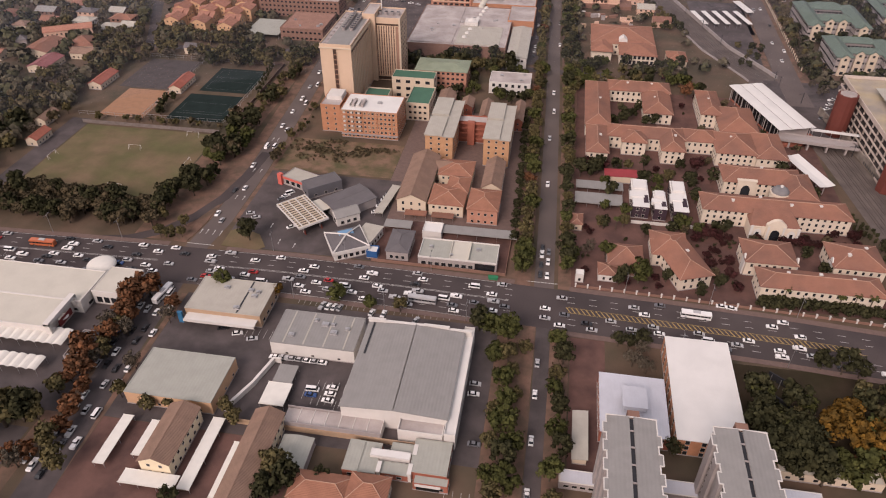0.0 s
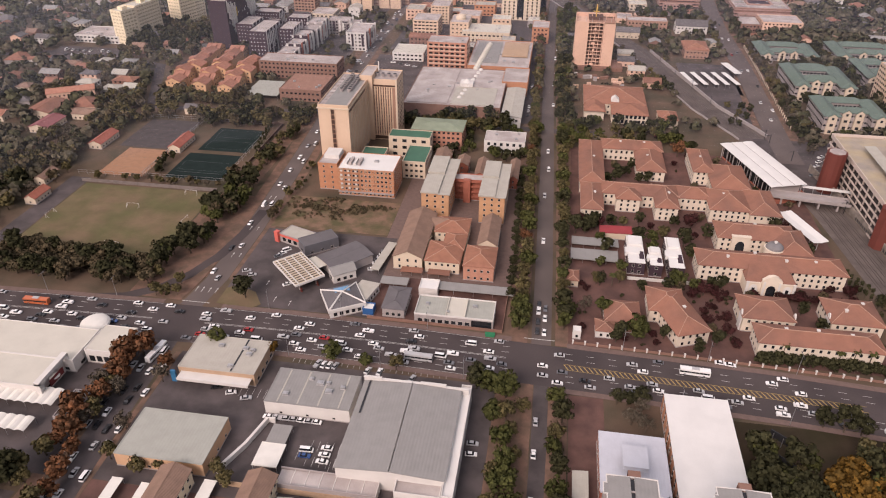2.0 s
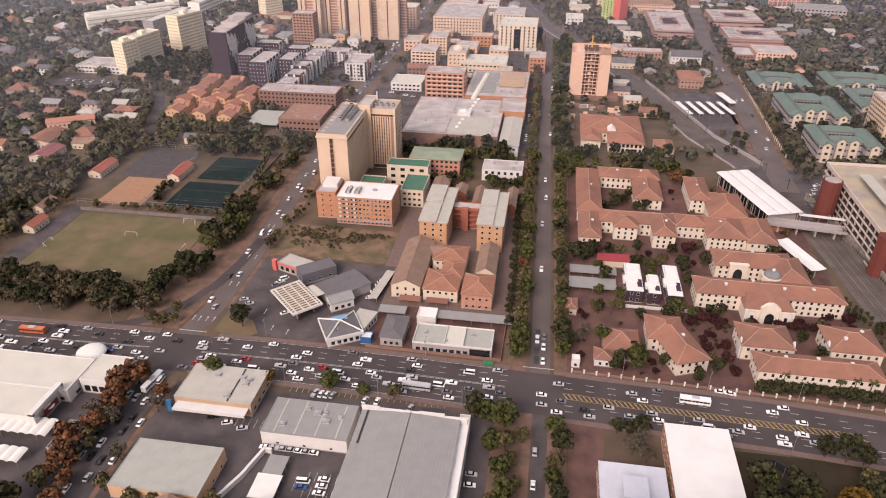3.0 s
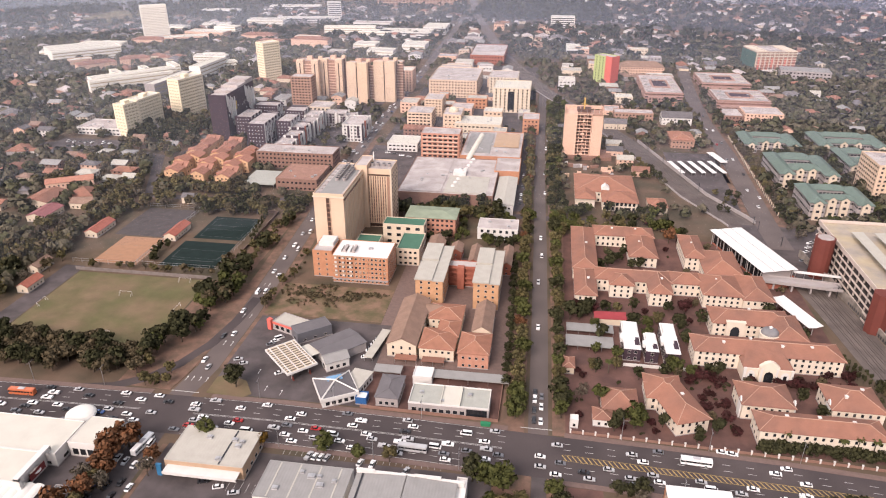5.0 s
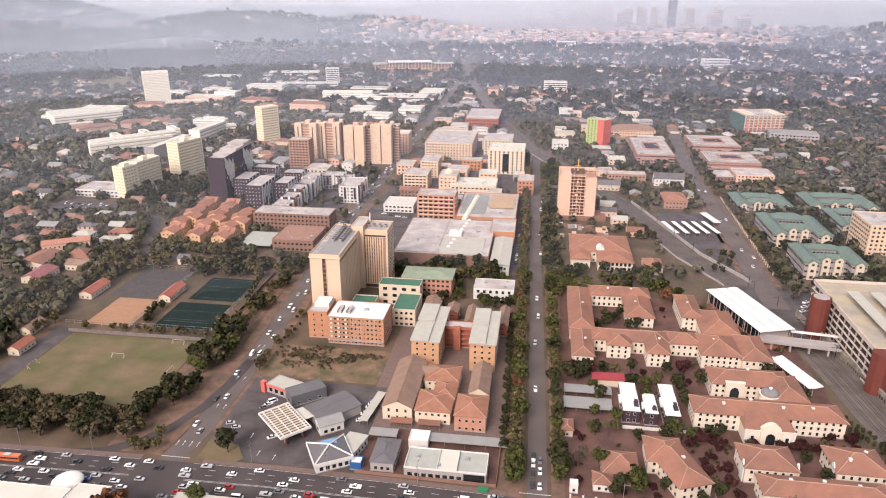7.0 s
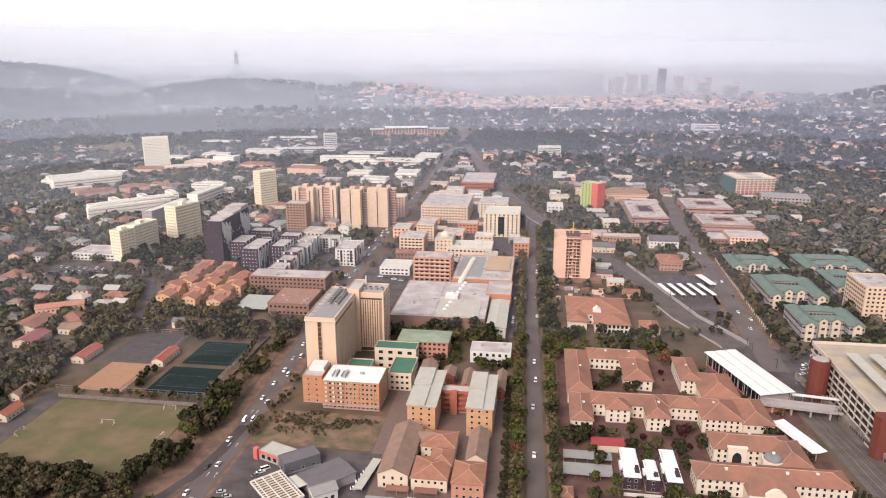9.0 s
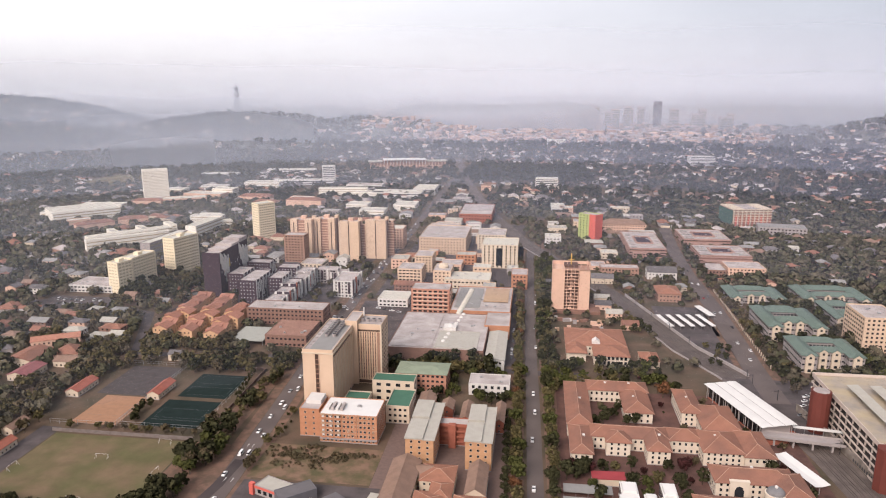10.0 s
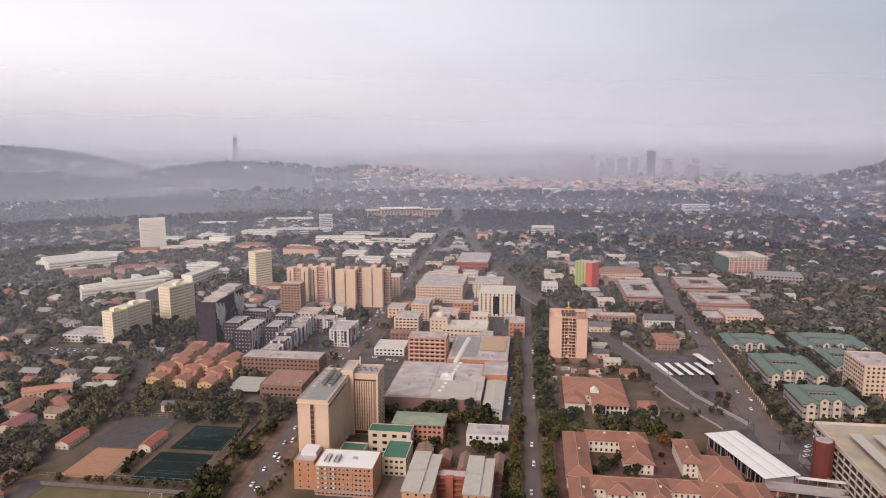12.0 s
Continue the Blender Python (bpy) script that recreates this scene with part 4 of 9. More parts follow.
for plan in ((33.7, 130.9, 14.5, 27.7, 30, 0), (65.4, 133.7, 14.9, 23, 30, 0)):
    x, y, w, d, h, rot = plan
    y0 = y + d / 2
    tall = building("apartment_block", "tall grey apartment slab with stepped walls and a split sheet roof", "flats", (x, y0 - 31, w, 62, h, 0), GREYC, ROOF_CONC, "flat", 10, (4.2, 1.6, 1.6), faces="l", parapet=0.2, trim=WHITE)
    for k in range(9):
        part("bay", Geo().box(-w / 2 - 0.9, 31 - 6 - 6.6 * k, 0, -w / 2 - 0.02, 31 - 2.8 - 6.6 * k, h), GREYC, tall, "stepped stack of bathrooms")
        for sx, y1 in ((-1, 31 - 2.8 - 6.6 * k), (1, 31 - 5.8 - 6.6 * k)):
            x0, x1 = sorted((sx * (w / 2 - 0.05), sx * (w / 2 + 1.15)))
            part("bay_roof", Geo().box(x0, y1 - 3.4, h + 0.1, x1, y1 + 0.2, h + 0.27), ROOF_GREY, tall)
            part("roof_edge", Geo().box(sx * (w / 2 + 1.2) - 0.15, y1 - 3.6, h + 0.05, sx * (w / 2 + 1.2) + 0.15, y1 + 0.4, h + 0.4).box(x0, y1 + 0.2, h + 0.05, x1, y1 + 0.45, h + 0.4).box(x0, y1 - 3.65, h + 0.05, x1, y1 - 3.4, h + 0.4), WHITE, tall, "white roof edge")
        part("bay", Geo().box(w / 2 + 0.02, 31 - 9 - 6.6 * k, 0, w / 2 + 0.9, 31 - 5.8 - 6.6 * k, h), GREYC, tall, "stepped stack of bathrooms")
    part("roof_sheet", Geo().across([(-w / 2 - 0.2, h), (-0.6, h + 0.5), (-0.6, h + 0.62), (-w / 2 - 0.2, h + 0.12)], -31.2, 31.3), ROOF_GREY, tall)
    part("roof_sheet", Geo().across([(0.6, h + 0.5), (w / 2 + 0.2, h), (w / 2 + 0.2, h + 0.12), (0.6, h + 0.62)], -31.2, 31.3), ROOF_GREY, tall)
    part("roof_slot", Geo().box(-0.6, -31, h - 0.05, 0.6, 30.8, h + 0.1), DARKMETAL, tall, "dark slot between the roof sheets")
    for k in range(10):
        part("slot_bridge", Geo().box(-0.9, -28 + 6 * k, h + 0.1, 0.9, -27.6 + 6 * k, h + 0.5), GREYC, tall)
    for sx in (-1, 1):
        part("roof_edge", Geo().box(sx * (w / 2 + 0.2) - 0.18, -31.3, h + 0.02, sx * (w / 2 + 0.2) + 0.18, 31.4, h + 0.22), WHITE, tall, "white roof edge")
    part("roof_edge", Geo().box(-w / 2 - 0.3, 31.3, h + 0.02, w / 2 + 0.3, 31.6, h + 0.5), WHITE, tall, "white roof edge")
    part("stair_head", Geo().box(-1.0, 31.7, h - 4, 2.6, 34.0, h + 0.4), BROWNB, tall)
building("outbuilding", "long low outbuilding with a cream roof", "outbuilding", (101.6, 155.3, 32.3, 4.7, 4, 0), CREAM, ROOF_CREAM, "flat", 1, (4, 1.6, 1.4), parapet=0.25)
building("outbuilding", "low shed with a pale roof beside the avenue", "outbuilding", (21.5, 158, 4.5, 20, 3, 0), CREAM, ROOF_PALE, "mono", 1, None, back=False)

for plan, label in (((21.4, 140.4, 12.6, 5.0, 3.6, 0), "long low entrance canopy with a white rim"), ((52.8, 140.4, 12.0, 5.2, 5.4, 0), "low pale link roof between the tall slabs"), ((91.2, 144.6, 11.5, 4.6, 3.6, 0), "low cream shed beside the yard wall")):
    b = building("link_building", label, "outbuilding", plan, GREYC, ROOF_BLUE, "flat", 1, (2.6, 1.8, 1.4), parapet=0.35, trim=WHITE)
boundary_wall("dark boundary wall behind the park", [(74, 159.4), (84, 160), (118, 160.2)], 1.8, BROWNB)

# -- the tall cream tower and its podium --
t1 = building("office_tower", "tall cream concrete office slab with a pale flat roof", "office tower", (-129.2, 417.7, 19.1, 58.6, 42, 0), SAND, ROOF_CONC, "flat", 12, None, parapet=1.0, back=False, units=0)
x, y, w, d, h, rot = (-129.2, 417.7, 19.1, 58.6, 42, 0)
for k in range(15):
    yk = -d / 2 + 3.2 + k * 3.55
    part("window_strip", Geo().box(w / 2 - 0.02, yk + 0.35, 3.0, w / 2 + 0.04, yk + 1.25, h - 5.0), SLOT, t1, "narrow brown window strip")
    part("pleat", Geo().across([(w / 2 - 0.02, 2.0), (w / 2 + 0.55, 2.0), (w / 2 + 0.55, h - 4.6), (w / 2 - 0.02, h - 4.6)], yk + 1.3, yk + 2.6), SAND, t1)
    part("sill_panel", Geo().box(w / 2 + 0.04, yk + 0.3, 3.0, w / 2 + 0.3, yk + 0.65, h - 5.2), CREAM, t1)
# flat dark plates colour in the shade of attic gap and ground floor
part("attic_gap", Geo().box(w / 2 - 0.02, -d / 2 + 1.2, h - 4.4, w / 2 + 0.05, d / 2 - 18, h - 3.0), SLOT, t1, "dark strip coloured as shade of the attic gap")
part("open_ground_floor", Geo().box(w / 2 - 0.02, -d / 2 + 1.5, 0.5, w / 2 + 0.06, d / 2 - 20, 2.0), SLOT, t1)
for k in range(9):
    part("roof_plinth", Geo().box(-8.2, -27 + 6.2 * k, h - 0.1, -6.4, -25.4 + 6.2 * k, h + 0.5), GREYC, t1)
part("roof_walk", Geo().box(-5.6, -27, h - 0.1, 7.6, 26, h + 0.06), ROOF_GREY, t1, "grey roof walkway")
windows(t1, "l", w, d, 39.0, 12, 3.0, 1.0, 1.9, 3.0, single=False)
part("stair_slot", Geo().box(-1.5, -d / 2 - 0.05, 3, 0.7, -d / 2 + 0.05, h - 2.4), SLOT, t1, "tall dark stair window")
for sx in (-1.75, 0.75):
    part("slot_jamb", Geo().box(sx, -d / 2 - 0.5, 2, sx + 0.25, -d / 2 + 0.02, h - 2.2), SAND, t1)
for k in range(11):
    part("stair_landing", Geo().box(-1.5, -d / 2 - 0.16, 5.0 + 3.1 * k, 0.7, -d / 2 - 0.05, 5.5 + 3.1 * k), RECESS, t1)
part("cornice", Geo().box(-w / 2 - 0.5, -d / 2 - 0.5, h - 2.0, w / 2 + 0.5, d / 2 + 0.5, h - 1.2), CREAM, t1)
fan = Geo().cyl(0, 0, 0, 1.5, 1.25, 1.1, 12, 0).cyl(0, 0, 1.5, 2.2, 1.45, n=12, m=0).cyl(0, 0, 2.2, 2.24, 1.15, n=12, m=1).mesh("cooling_fan", [GREYC, DARKMETAL])
for i in range(9):
    for j in range(2):
        part("cooling_fan", fan, None, t1, "grey rooftop cooling fan", (-1.5 + 5.0 * j, -4 + i * 3.4, h - 0.1))
t2 = building("office_tower", "cream tower wing with dark vertical window strips", "office tower", (-109.1, 447.7, 17.4, 20.2, 42, 0), SAND, ROOF_CONC, "flat", 12, None, parapet=1.0, back=False)
x, y, w, d, h, rot = (-109.1, 447.7, 17.4, 20.2, 42, 0)
SPANDRELS = Geo()
for k in range(8):
    xk = -w / 2 + 1.5 + 1.62 * k
    part("window_strip", Geo().box(xk, -d / 2 - 0.05, 3.4, xk + 0.62, -d / 2 + 0.03, h - 4.8), SLOT, t2, "narrow brown window strip")
    part("fin", Geo().box(xk + 0.66, -d / 2 - 0.55, 3.0, xk + 1.58, -d / 2 + 0.03, h - 4.6), SAND, t2)
    for j in range(12):
        SPANDRELS.box(xk, -d / 2 - 0.14, 3.8 + 2.82 * j, xk + 0.62, -d / 2 - 0.05, 4.5 + 2.82 * j)
part("spandrels", SPANDRELS, RECESS, t2)["kind"] = "stuff"
part("wide_strip", Geo().box(w / 2 - 3.0, -d / 2 - 0.05, 3.4, w / 2 - 1.2, -d / 2 + 0.03, h - 4.8), RECESS, t2, "wide brown glazed strip")
# same painted shade plates on the wing: attic gap and open base
part("attic_gap", Geo().box(-w / 2 + 1.0, -d / 2 - 0.05, h - 4.4, w / 2 - 0.8, -d / 2 + 0.03, h - 3.2), SLOT, t2, "dark strip coloured as shade of the attic gap")
part("open_ground_floor", Geo().box(-w / 2 + 1.0, -d / 2 - 0.07, 0.5, w / 2 - 0.8, -d / 2 + 0.03, 2.8), SLOT, t2)
part("corner_fin", Geo().box(w / 2 - 0.8, -d / 2 - 0.9, 0, w / 2 + 0.3, -d / 2 + 0.03, h + 0.4), CREAM, t2)
windows(t2, "r", w, d, 39, 12, 4.0, 1.4, 1.6, 3.0, single=False)
for k in range(4):
    part("cooling_fan", fan, None, t2, "grey rooftop cooling fan", (-6 + k * 4, -2, h - 0.1))
core = building("lift_core", "plain cream lift core above the tower roofs", "office tower", (-120.6, 446.1, 8.3, 21.1, 45, 0), SAND, ROOF_CONC, "flat", 1, None, back=False)
part("mast", Geo().rod((6, 2, 45), (6, 2, 51), 0.5, 0.4, 8), WHITE, core)
x, y, w, d, h, rot = (-102, 366.5, 33.4, 22.2, 17.3, 0)
ob1 = building("brick_flats", "five-storey orange brick block with small white windows and a pale roof", "flats", (-102, 366.5, 33.4, 22.2, 17.3, 0), ORANGE, ROOF_WHITE, "flat", 6, (2.3, 1.4, 1.35), parapet=0.5, units=3)
strips(ob1, "f", w, d, h, 6, 0.25, 0, 0.1, "floor_band", TANW, 0.12, 2.6)
for k in range(6):
    for xb in (-15.6, -11.2, -6.8):
        part("balcony", Geo().box(xb, -d / 2 - 1.0, 2.8 * k + 3.2, xb + 2.6, -d / 2, 2.8 * k + 3.35).box(xb, -d / 2 - 1.0, 2.8 * k + 3.35, xb + 2.6, -d / 2 - 0.88, 2.8 * k + 4.1), TANW if k % 2 else ORANGE, ob1, "brick balcony")
        if k < 5:
            part("blind", Geo().box(xb + 0.3, -d / 2 - 0.13, 2.8 * k + 4.2, xb + 1.6, -d / 2 - 0.1, 2.8 * k + 5.3), WHITE, ob1, "pale blind")
    for j in range(7):
        if (k * 5 + j * 3) % 4 < 2:
            part("blind", Geo().box(-3.4 + 2.9 * j, -d / 2 - 0.13, 2.88 * k + 1.3, -2.5 + 2.9 * j, -d / 2 - 0.1, 2.88 * k + 2.1), TANW, ob1, "tan blind")
for xb in (-3.9, 4.8, 13.6):
    part("brick_pier", Geo().box(xb - 0.3, -d / 2 - 0.35, 2.8, xb + 0.3, -d / 2, 17.0), ORANGE, ob1)
for k in range(4):
    part("roof_box", Geo().box(-14 + 2.7 * k, -6, 17.1, -12.4 + 2.7 * k, 2, 18.6 + 0.4 * (k % 2)), (WHITE, ROOF_CONC)[k % 2], ob1, "rooftop plant box")
part("colonnade", Geo().box(-w / 2, -d / 2 - 1.6, 2.6, w / 2, -d / 2, 3.0), GREYC, ob1)
ob2 = building("brick_flats", "orange brick stair wing with a white plant room on the roof", "flats", (-126.4, 370, 11.9, 18.4, 17, 0), ORANGE, ROOF_CONC, "flat", 5, (4.5, 1.1, 1.3), parapet=0.6)
part("plant_room", Geo().box(-4, -2, 16.6, 5, 8, 19.4), WHITE, ob2, "white plant room")
building("podium", "green-roofed podium terrace below the office tower", "podium", (-107.8, 396.2, 15.1, 21, 8, 0), CREAM, ROOF_DKGREEN, "flat", 2, (3, 1.8, 1.4), parapet=0.9)
building("annex", "cream annex with a green flat roof and square windows", "office", (-87.6, 418.2, 27.3, 11.6, 14, 0), CREAM, ROOF_DKGREEN, "flat", 3, (5.2, 3.0, 2.2), parapet=0.6)
building("annex", "cream annex with a green roof terrace", "office", (-78.8, 394.6, 14.3, 24.3, 11, 0), CREAM, ROOF_DKGREEN, "flat", 3, (3, 1.8, 1.6), parapet=1.0)
building("brick_school", "red brick block with a green sheet roof", "school", (-72, 437.4, 33.5, 19.3, 13.5, 0), ROSEBRICK, ribbed("pale_green_sheet_roof", (0.25, 0.285, 0.20), 0.9, "X", 0.6, 0.18, 0.5), "hip", 4, (3, 1.7, 1.4), rise=1.6, over=0.8)
building("office_block", "low white office with a pale flat roof", "office", (-26.9, 437, 26.9, 17.1, 8, 0), WHITE, ROOF_CONC, "flat", 2, (4, 1.8, 2.0), parapet=0.5, units=3)

# -- brick flats and red roofed houses --
for plan in ((-57.7, 358, 15.2, 45, 15.5, 0), (-26.3, 356.6, 13.9, 41.9, 16, 0)):
    tw = building("brick_flats", "four-storey orange brick flats with a pale pitched sheet roof", "flats", (plan[0], plan[1], plan[2], plan[3], plan[4] + 0.8, 0), PALEBRICK, ROOF_PALE, "flat", 5, (3.8, 1.3, 1.4), parapet=0.3, trim=ROOF_PALE, faces="flr")
    x, y, w, d, h, rot = plan
    h += 0.8
    part("roof_step", Geo().box(-w / 2 - 0.5, 1.5, h - 0.05, w * 0.12, d / 2 + 0.6, h + 1.1), ROOF_PALE, tw, "raised half of the roof")
    part("roof_step", Geo().box(-w / 2 - 0.5, -d / 2 - 0.6, h - 0.05, w * 0.12, -1.0, h + 0.8), ROOF_PALE, tw, "raised half of the roof")
    part("roof_edge", Geo().box(w * 0.12, -d / 2 - 0.6, h - 0.35, w / 2 + 0.7, -d / 2 - 0.1, h + 0.12).box(w / 2 + 0.1, -d / 2, h - 0.35, w / 2 + 0.7, d / 2 + 0.6, h + 0.12), ROOF_PALE, tw)
lk = building("access_galleries", "red brick access galleries linking two blocks of flats", "flats", (-43.2, 364.4, 18, 7.9, 13, 0), REDB, ROOF_CONC, "flat", 4, None, back=False)
x, y, w, d, h, rot = (-43.2, 364.4, 18, 7.9, 13, 0)
for k in range(4):
    part("gallery", Geo().box(-w / 2, -d / 2 - 1.8, 3.2 * k + 2.9, w / 2, -d / 2, 3.2 * k + 3.1).box(-w / 2, -d / 2 - 1.9, 3.2 * k + 2.9, w / 2, -d / 2 - 1.8, 3.2 * k + 4.0), REDB, lk, "open gallery with a brick parapet")
part("stair_tower", Geo().box(-1.6, -d / 2 - 3.2, 0, 2.4, -d / 2 - 0.1, 14.2), REDB, lk, "red stair tower")
for plan in ((-63.9, 405.6, 10.1, 15, 7, 0), (-50.1, 397.9, 7, 12.4, 7, 0), (-37.7, 390.7, 6.2, 22.3, 7, 0), (-17.5, 390.5, 5.4, 25.4, 7, 0)):
    building("gabled_house", "narrow brick house with a brown gable roof", "house", plan, REDB, TILE_BROWN, "gable", 2, (3, 1.1, 1.2), ridge="y", rise=2.0)
building("church_hall", "long cream gabled hall with a brown tiled roof", "hall", (-62.9, 306.8, 14.5, 45.2, 7.5, 0), CREAM, TILE_BROWN, "gable", 2, (3.4, 1.2, 1.8), rise=3.4, chimneys=0)
building("gabled_house", "cream annex with a brown gable roof", "house", (-52.5, 322, 8, 11, 6.5, 0), CREAM, TILE_BROWN, "gable", 2, (3, 1.1, 1.4), ridge="x")
for plan in ((-45.1, 319.4, 17.3, 15.8, 7, 0), (-41.8, 303.3, 10.8, 15.3, 7, 0), (-45.5, 292.9, 17.2, 18.4, 7, 0)):
    building("school_block", "cream block with a red tiled hip roof", "school", plan, CREAM, TILE_ORANGE, "hip", 2, (3, 1.3, 1.4), rise=2.4)
building("school_block", "red brick block with a red tiled hip roof", "school", (-27, 289.1, 14.8, 18.5, 8.5, 0), ROSEBRICK, TILE_ORANGE, "hip", 2, (3.2, 1.3, 1.4), rise=3.0)
building("gabled_hall", "cream hall with a tan gable roof", "hall", (-25, 314.4, 9.6, 27.3, 8, 0), CREAM, TILE_BROWN, "gable", 2, (3.2, 1.2, 1.4), ridge="y", rise=3.0)

# -- filling station and shops north of the main road --
x, y, w, d, h, rot = (-114.1, 268.8, 25.3, 15.6, 5.5, -45)
fc = thing("filling_station_canopy", "cream filling station canopy with a ribbed roof on columns", "canopy", x, y, 0, rot)
take(x, y, w, d, rot)
# dark sheet below the slats paints the shaded gaps between them
part("canopy_slab", Geo().box(-w / 2 + 0.4, -d / 2 + 0.4, h - 0.6, w / 2 - 0.4, d / 2 - 0.4, h), GAP_SHADE, fc, "dark sheet for the shade between the canopy slats")
part("canopy_fascia", Geo().box(-w / 2, -d / 2, h - 0.7, w / 2, -d / 2 + 0.4, h + 0.35).box(-w / 2, d / 2 - 0.4, h - 0.7, w / 2, d / 2, h + 0.35).box(-w / 2, -d / 2 + 0.4, h - 0.7, -w / 2 + 0.4, d / 2 - 0.4, h + 0.35).box(w / 2 - 0.4, -d / 2 + 0.4, h - 0.7, w / 2, d / 2 - 0.4, h + 0.35), WHITE, fc)
for i in range(13):
    part("canopy_rib", Geo().box(-w / 2 + (i + 0.5) * w / 13 - 0.32, -d / 2 + 0.4, h + 0.005, -w / 2 + (i + 0.5) * w / 13 + 0.32, d / 2 - 0.4, h + 0.3), CREAM, fc)
for j in range(4):
    part("canopy_beam", Geo().box(-w / 2 + 0.4, -d / 2 + (j + 0.5) * d / 4 - 0.28, h + 0.3, w / 2 - 0.4, -d / 2 + (j + 0.5) * d / 4 + 0.28, h + 0.55), WHITE, fc)
for i in (-1, 0, 1):
    for j in (-1, 1):
        part("column", Geo().box(-0.25, -0.25, 0, 0.25, 0.25, h - 0.7), GREYC, fc, "", (i * w * 0.36, j * d * 0.28, 0))
        part("fuel_pump", Geo().box(-0.9, -0.35, 0, 0.9, 0.35, 0.2).box(-0.45, -0.25, 0.2, 0.45, 0.25, 1.7).box(-0.5, -0.3, 1.7, 0.5, 0.3, 1.9), REDP, fc, "red fuel pump on its island", (i * w * 0.36 + 1.6, j * d * 0.28, 0))
carport("small ribbed pergola beside the filling station", (-106.6, 278, 10.9, 5.9, 4.5, -47), ROOF_CREAM, bays=3, name="pergola")
sr = building("showroom", "grey showroom with a red corner sign", "shop", (-125.5, 301.2, 16.8, 9.9, 5, -21), GREYC, ROOF_PALE, "flat", 1, (3, 2.4, 2.4), parapet=0.5)
part("sign_block", Geo().box(-11, -6.4, 0, -8.5, -4.2, 6.2), CORAL, sr, "red sign block at the corner")
part("fascia", Geo().box(-8.4, -5.3, 3.6, 8.4, -5.0, 4.8), CORAL, sr, "red fascia")
building("showroom", "long dark grey showroom wing", "shop", (-113, 297, 18.6, 9.5, 6, 39), mat("slate_cladding", (0.13, 0.125, 0.135), 0.6, 0.12), ROOF_DARK, "flat", 1, (5, 1.6, 1.2), parapet=0.4)
building("workshop", "grey workshop with a low sheet roof", "workshop", (-95.2, 284.7, 22.7, 15.7, 5, 47), GREYC, ROOF_DARK, "gable", 1, None, rise=0.7, back=False)
building("kiosk", "small white gabled shop", "shop", (-93.3, 272.7, 11.6, 7.3, 5, 36), WHITE, ROOF_GREY, "gable", 1, (3, 1.8, 1.8), rise=2.2, ridge="x")
x, y, w, d, h, rot = (-85.7, 252.8, 18.2, 24.3, 5, 0)
rs = building("restaurant", "angular white restaurant with a grey roof and blue panels", "restaurant", (x - 1, y - 2, 16, 16, 5, 30), WHITE, ROOF_DARK, "hip", 1, (2.4, 1.8, 2.0), rise=2.6, faces="frl")
part("roof_panel", Geo().box(-3, 1.5, 6.1, 4, 5, 6.9), mat("blue_roof_panel", (0.16, 0.30, 0.46), 0.5, 0.1), rs, "blue roof panel")
part("roof_beam", Geo().rod((-8.6, -8.6, 5.2), (0, 0, 8.0), 0.45, 0.45, 4).rod((8.6, -8.6, 5.2), (0, 0, 8.0), 0.45, 0.45, 4).rod((-8.6, 8.6, 5.2), (0, 0, 8.0), 0.45, 0.45, 4).rod((8.6, 8.6, 5.2), (0, 0, 8.0), 0.45, 0.45, 4), WHITE, rs, "white hip beams")
part("fascia", Geo().box(-8.7, -8.75, 3.6, 8.7, -8.4, 5.4).box(8.4, -8.7, 3.6, 8.75, 8.7, 5.4).box(-8.75, -8.7, 3.6, -8.4, 8.7, 5.4), WHITE, rs, "white sloping fascia")
building("play_house", "small white annex with a blue awning", "shop", (-73.5, 247.5, 5, 5, 3.4, 0), mat("blue_awning", (0.03, 0.10, 0.26), 0.6, 0.1), ROOF_WHITE, "flat", 1, None, back=False)
building("shop", "low grey shop with a sheet roof", "shop", (-61.8, 253.9, 10.1, 16.7, 5, 0), GREYC, ROOF_DARK, "hip", 1, (2.6, 1.6, 1.8), rise=1.2)
sw = building("shop", "white flat-roofed shop with a parapet", "shop", (-33.9, 250.6, 35.5, 14.1, 5, 0), GREYC, ROOF_SAGE, "flat", 1, (3, 2.2, 2.0), parapet=0.8, units=3, trim=WHITE)
part("white_roof_bay", Geo().box(-3.4, -6.6, 4.9, 4.8, 6.6, 5.15).box(-3.7, -6.7, 4.9, -3.4, 6.7, 5.9).box(4.8, -6.7, 4.9, 5.1, 6.7, 5.9), ROOF_CREAM, sw, "pale middle roof bay")
part("glass_front", Geo().box(8, -7.2, 0.3, 17, -7.06, 4.2), GLASS, sw, "dark glazed shop front")
carport("grey sheet carport row behind the shops", (-66.4, 269.9, 13.4, 5.9, 3, 0), ROOF_GREY)
carport("narrow grey carport row beside the forecourt", (-76.6, 291, 4.6, 26, 2.6, -8), ROOF_PALE, bays=6)
for x in (-60, -46.5):
    carport("rust-red lean-to roof beside the houses", (x, 280.6, 11, 4, 2.8, 0), TILE_RED, bays=2)
building("restaurant_wing", "white wing of the restaurant with a grey roof", "restaurant", (-78.5, 258.5, 9, 13, 4.2, -14), WHITE, ROOF_PALE, "mono", 1, (2.4, 1.6, 1.8))
carport("long grey sheet carport row behind the shops", (-27.8, 269.5, 37.8, 6.2, 3, 0), ROOF_GREY, bays=8)
building("store", "white flat-roofed store behind the shops", "outbuilding", (-49, 268, 9, 8, 4, 0), WHITE, ROOF_WHITE, "flat", 1, None, back=False)
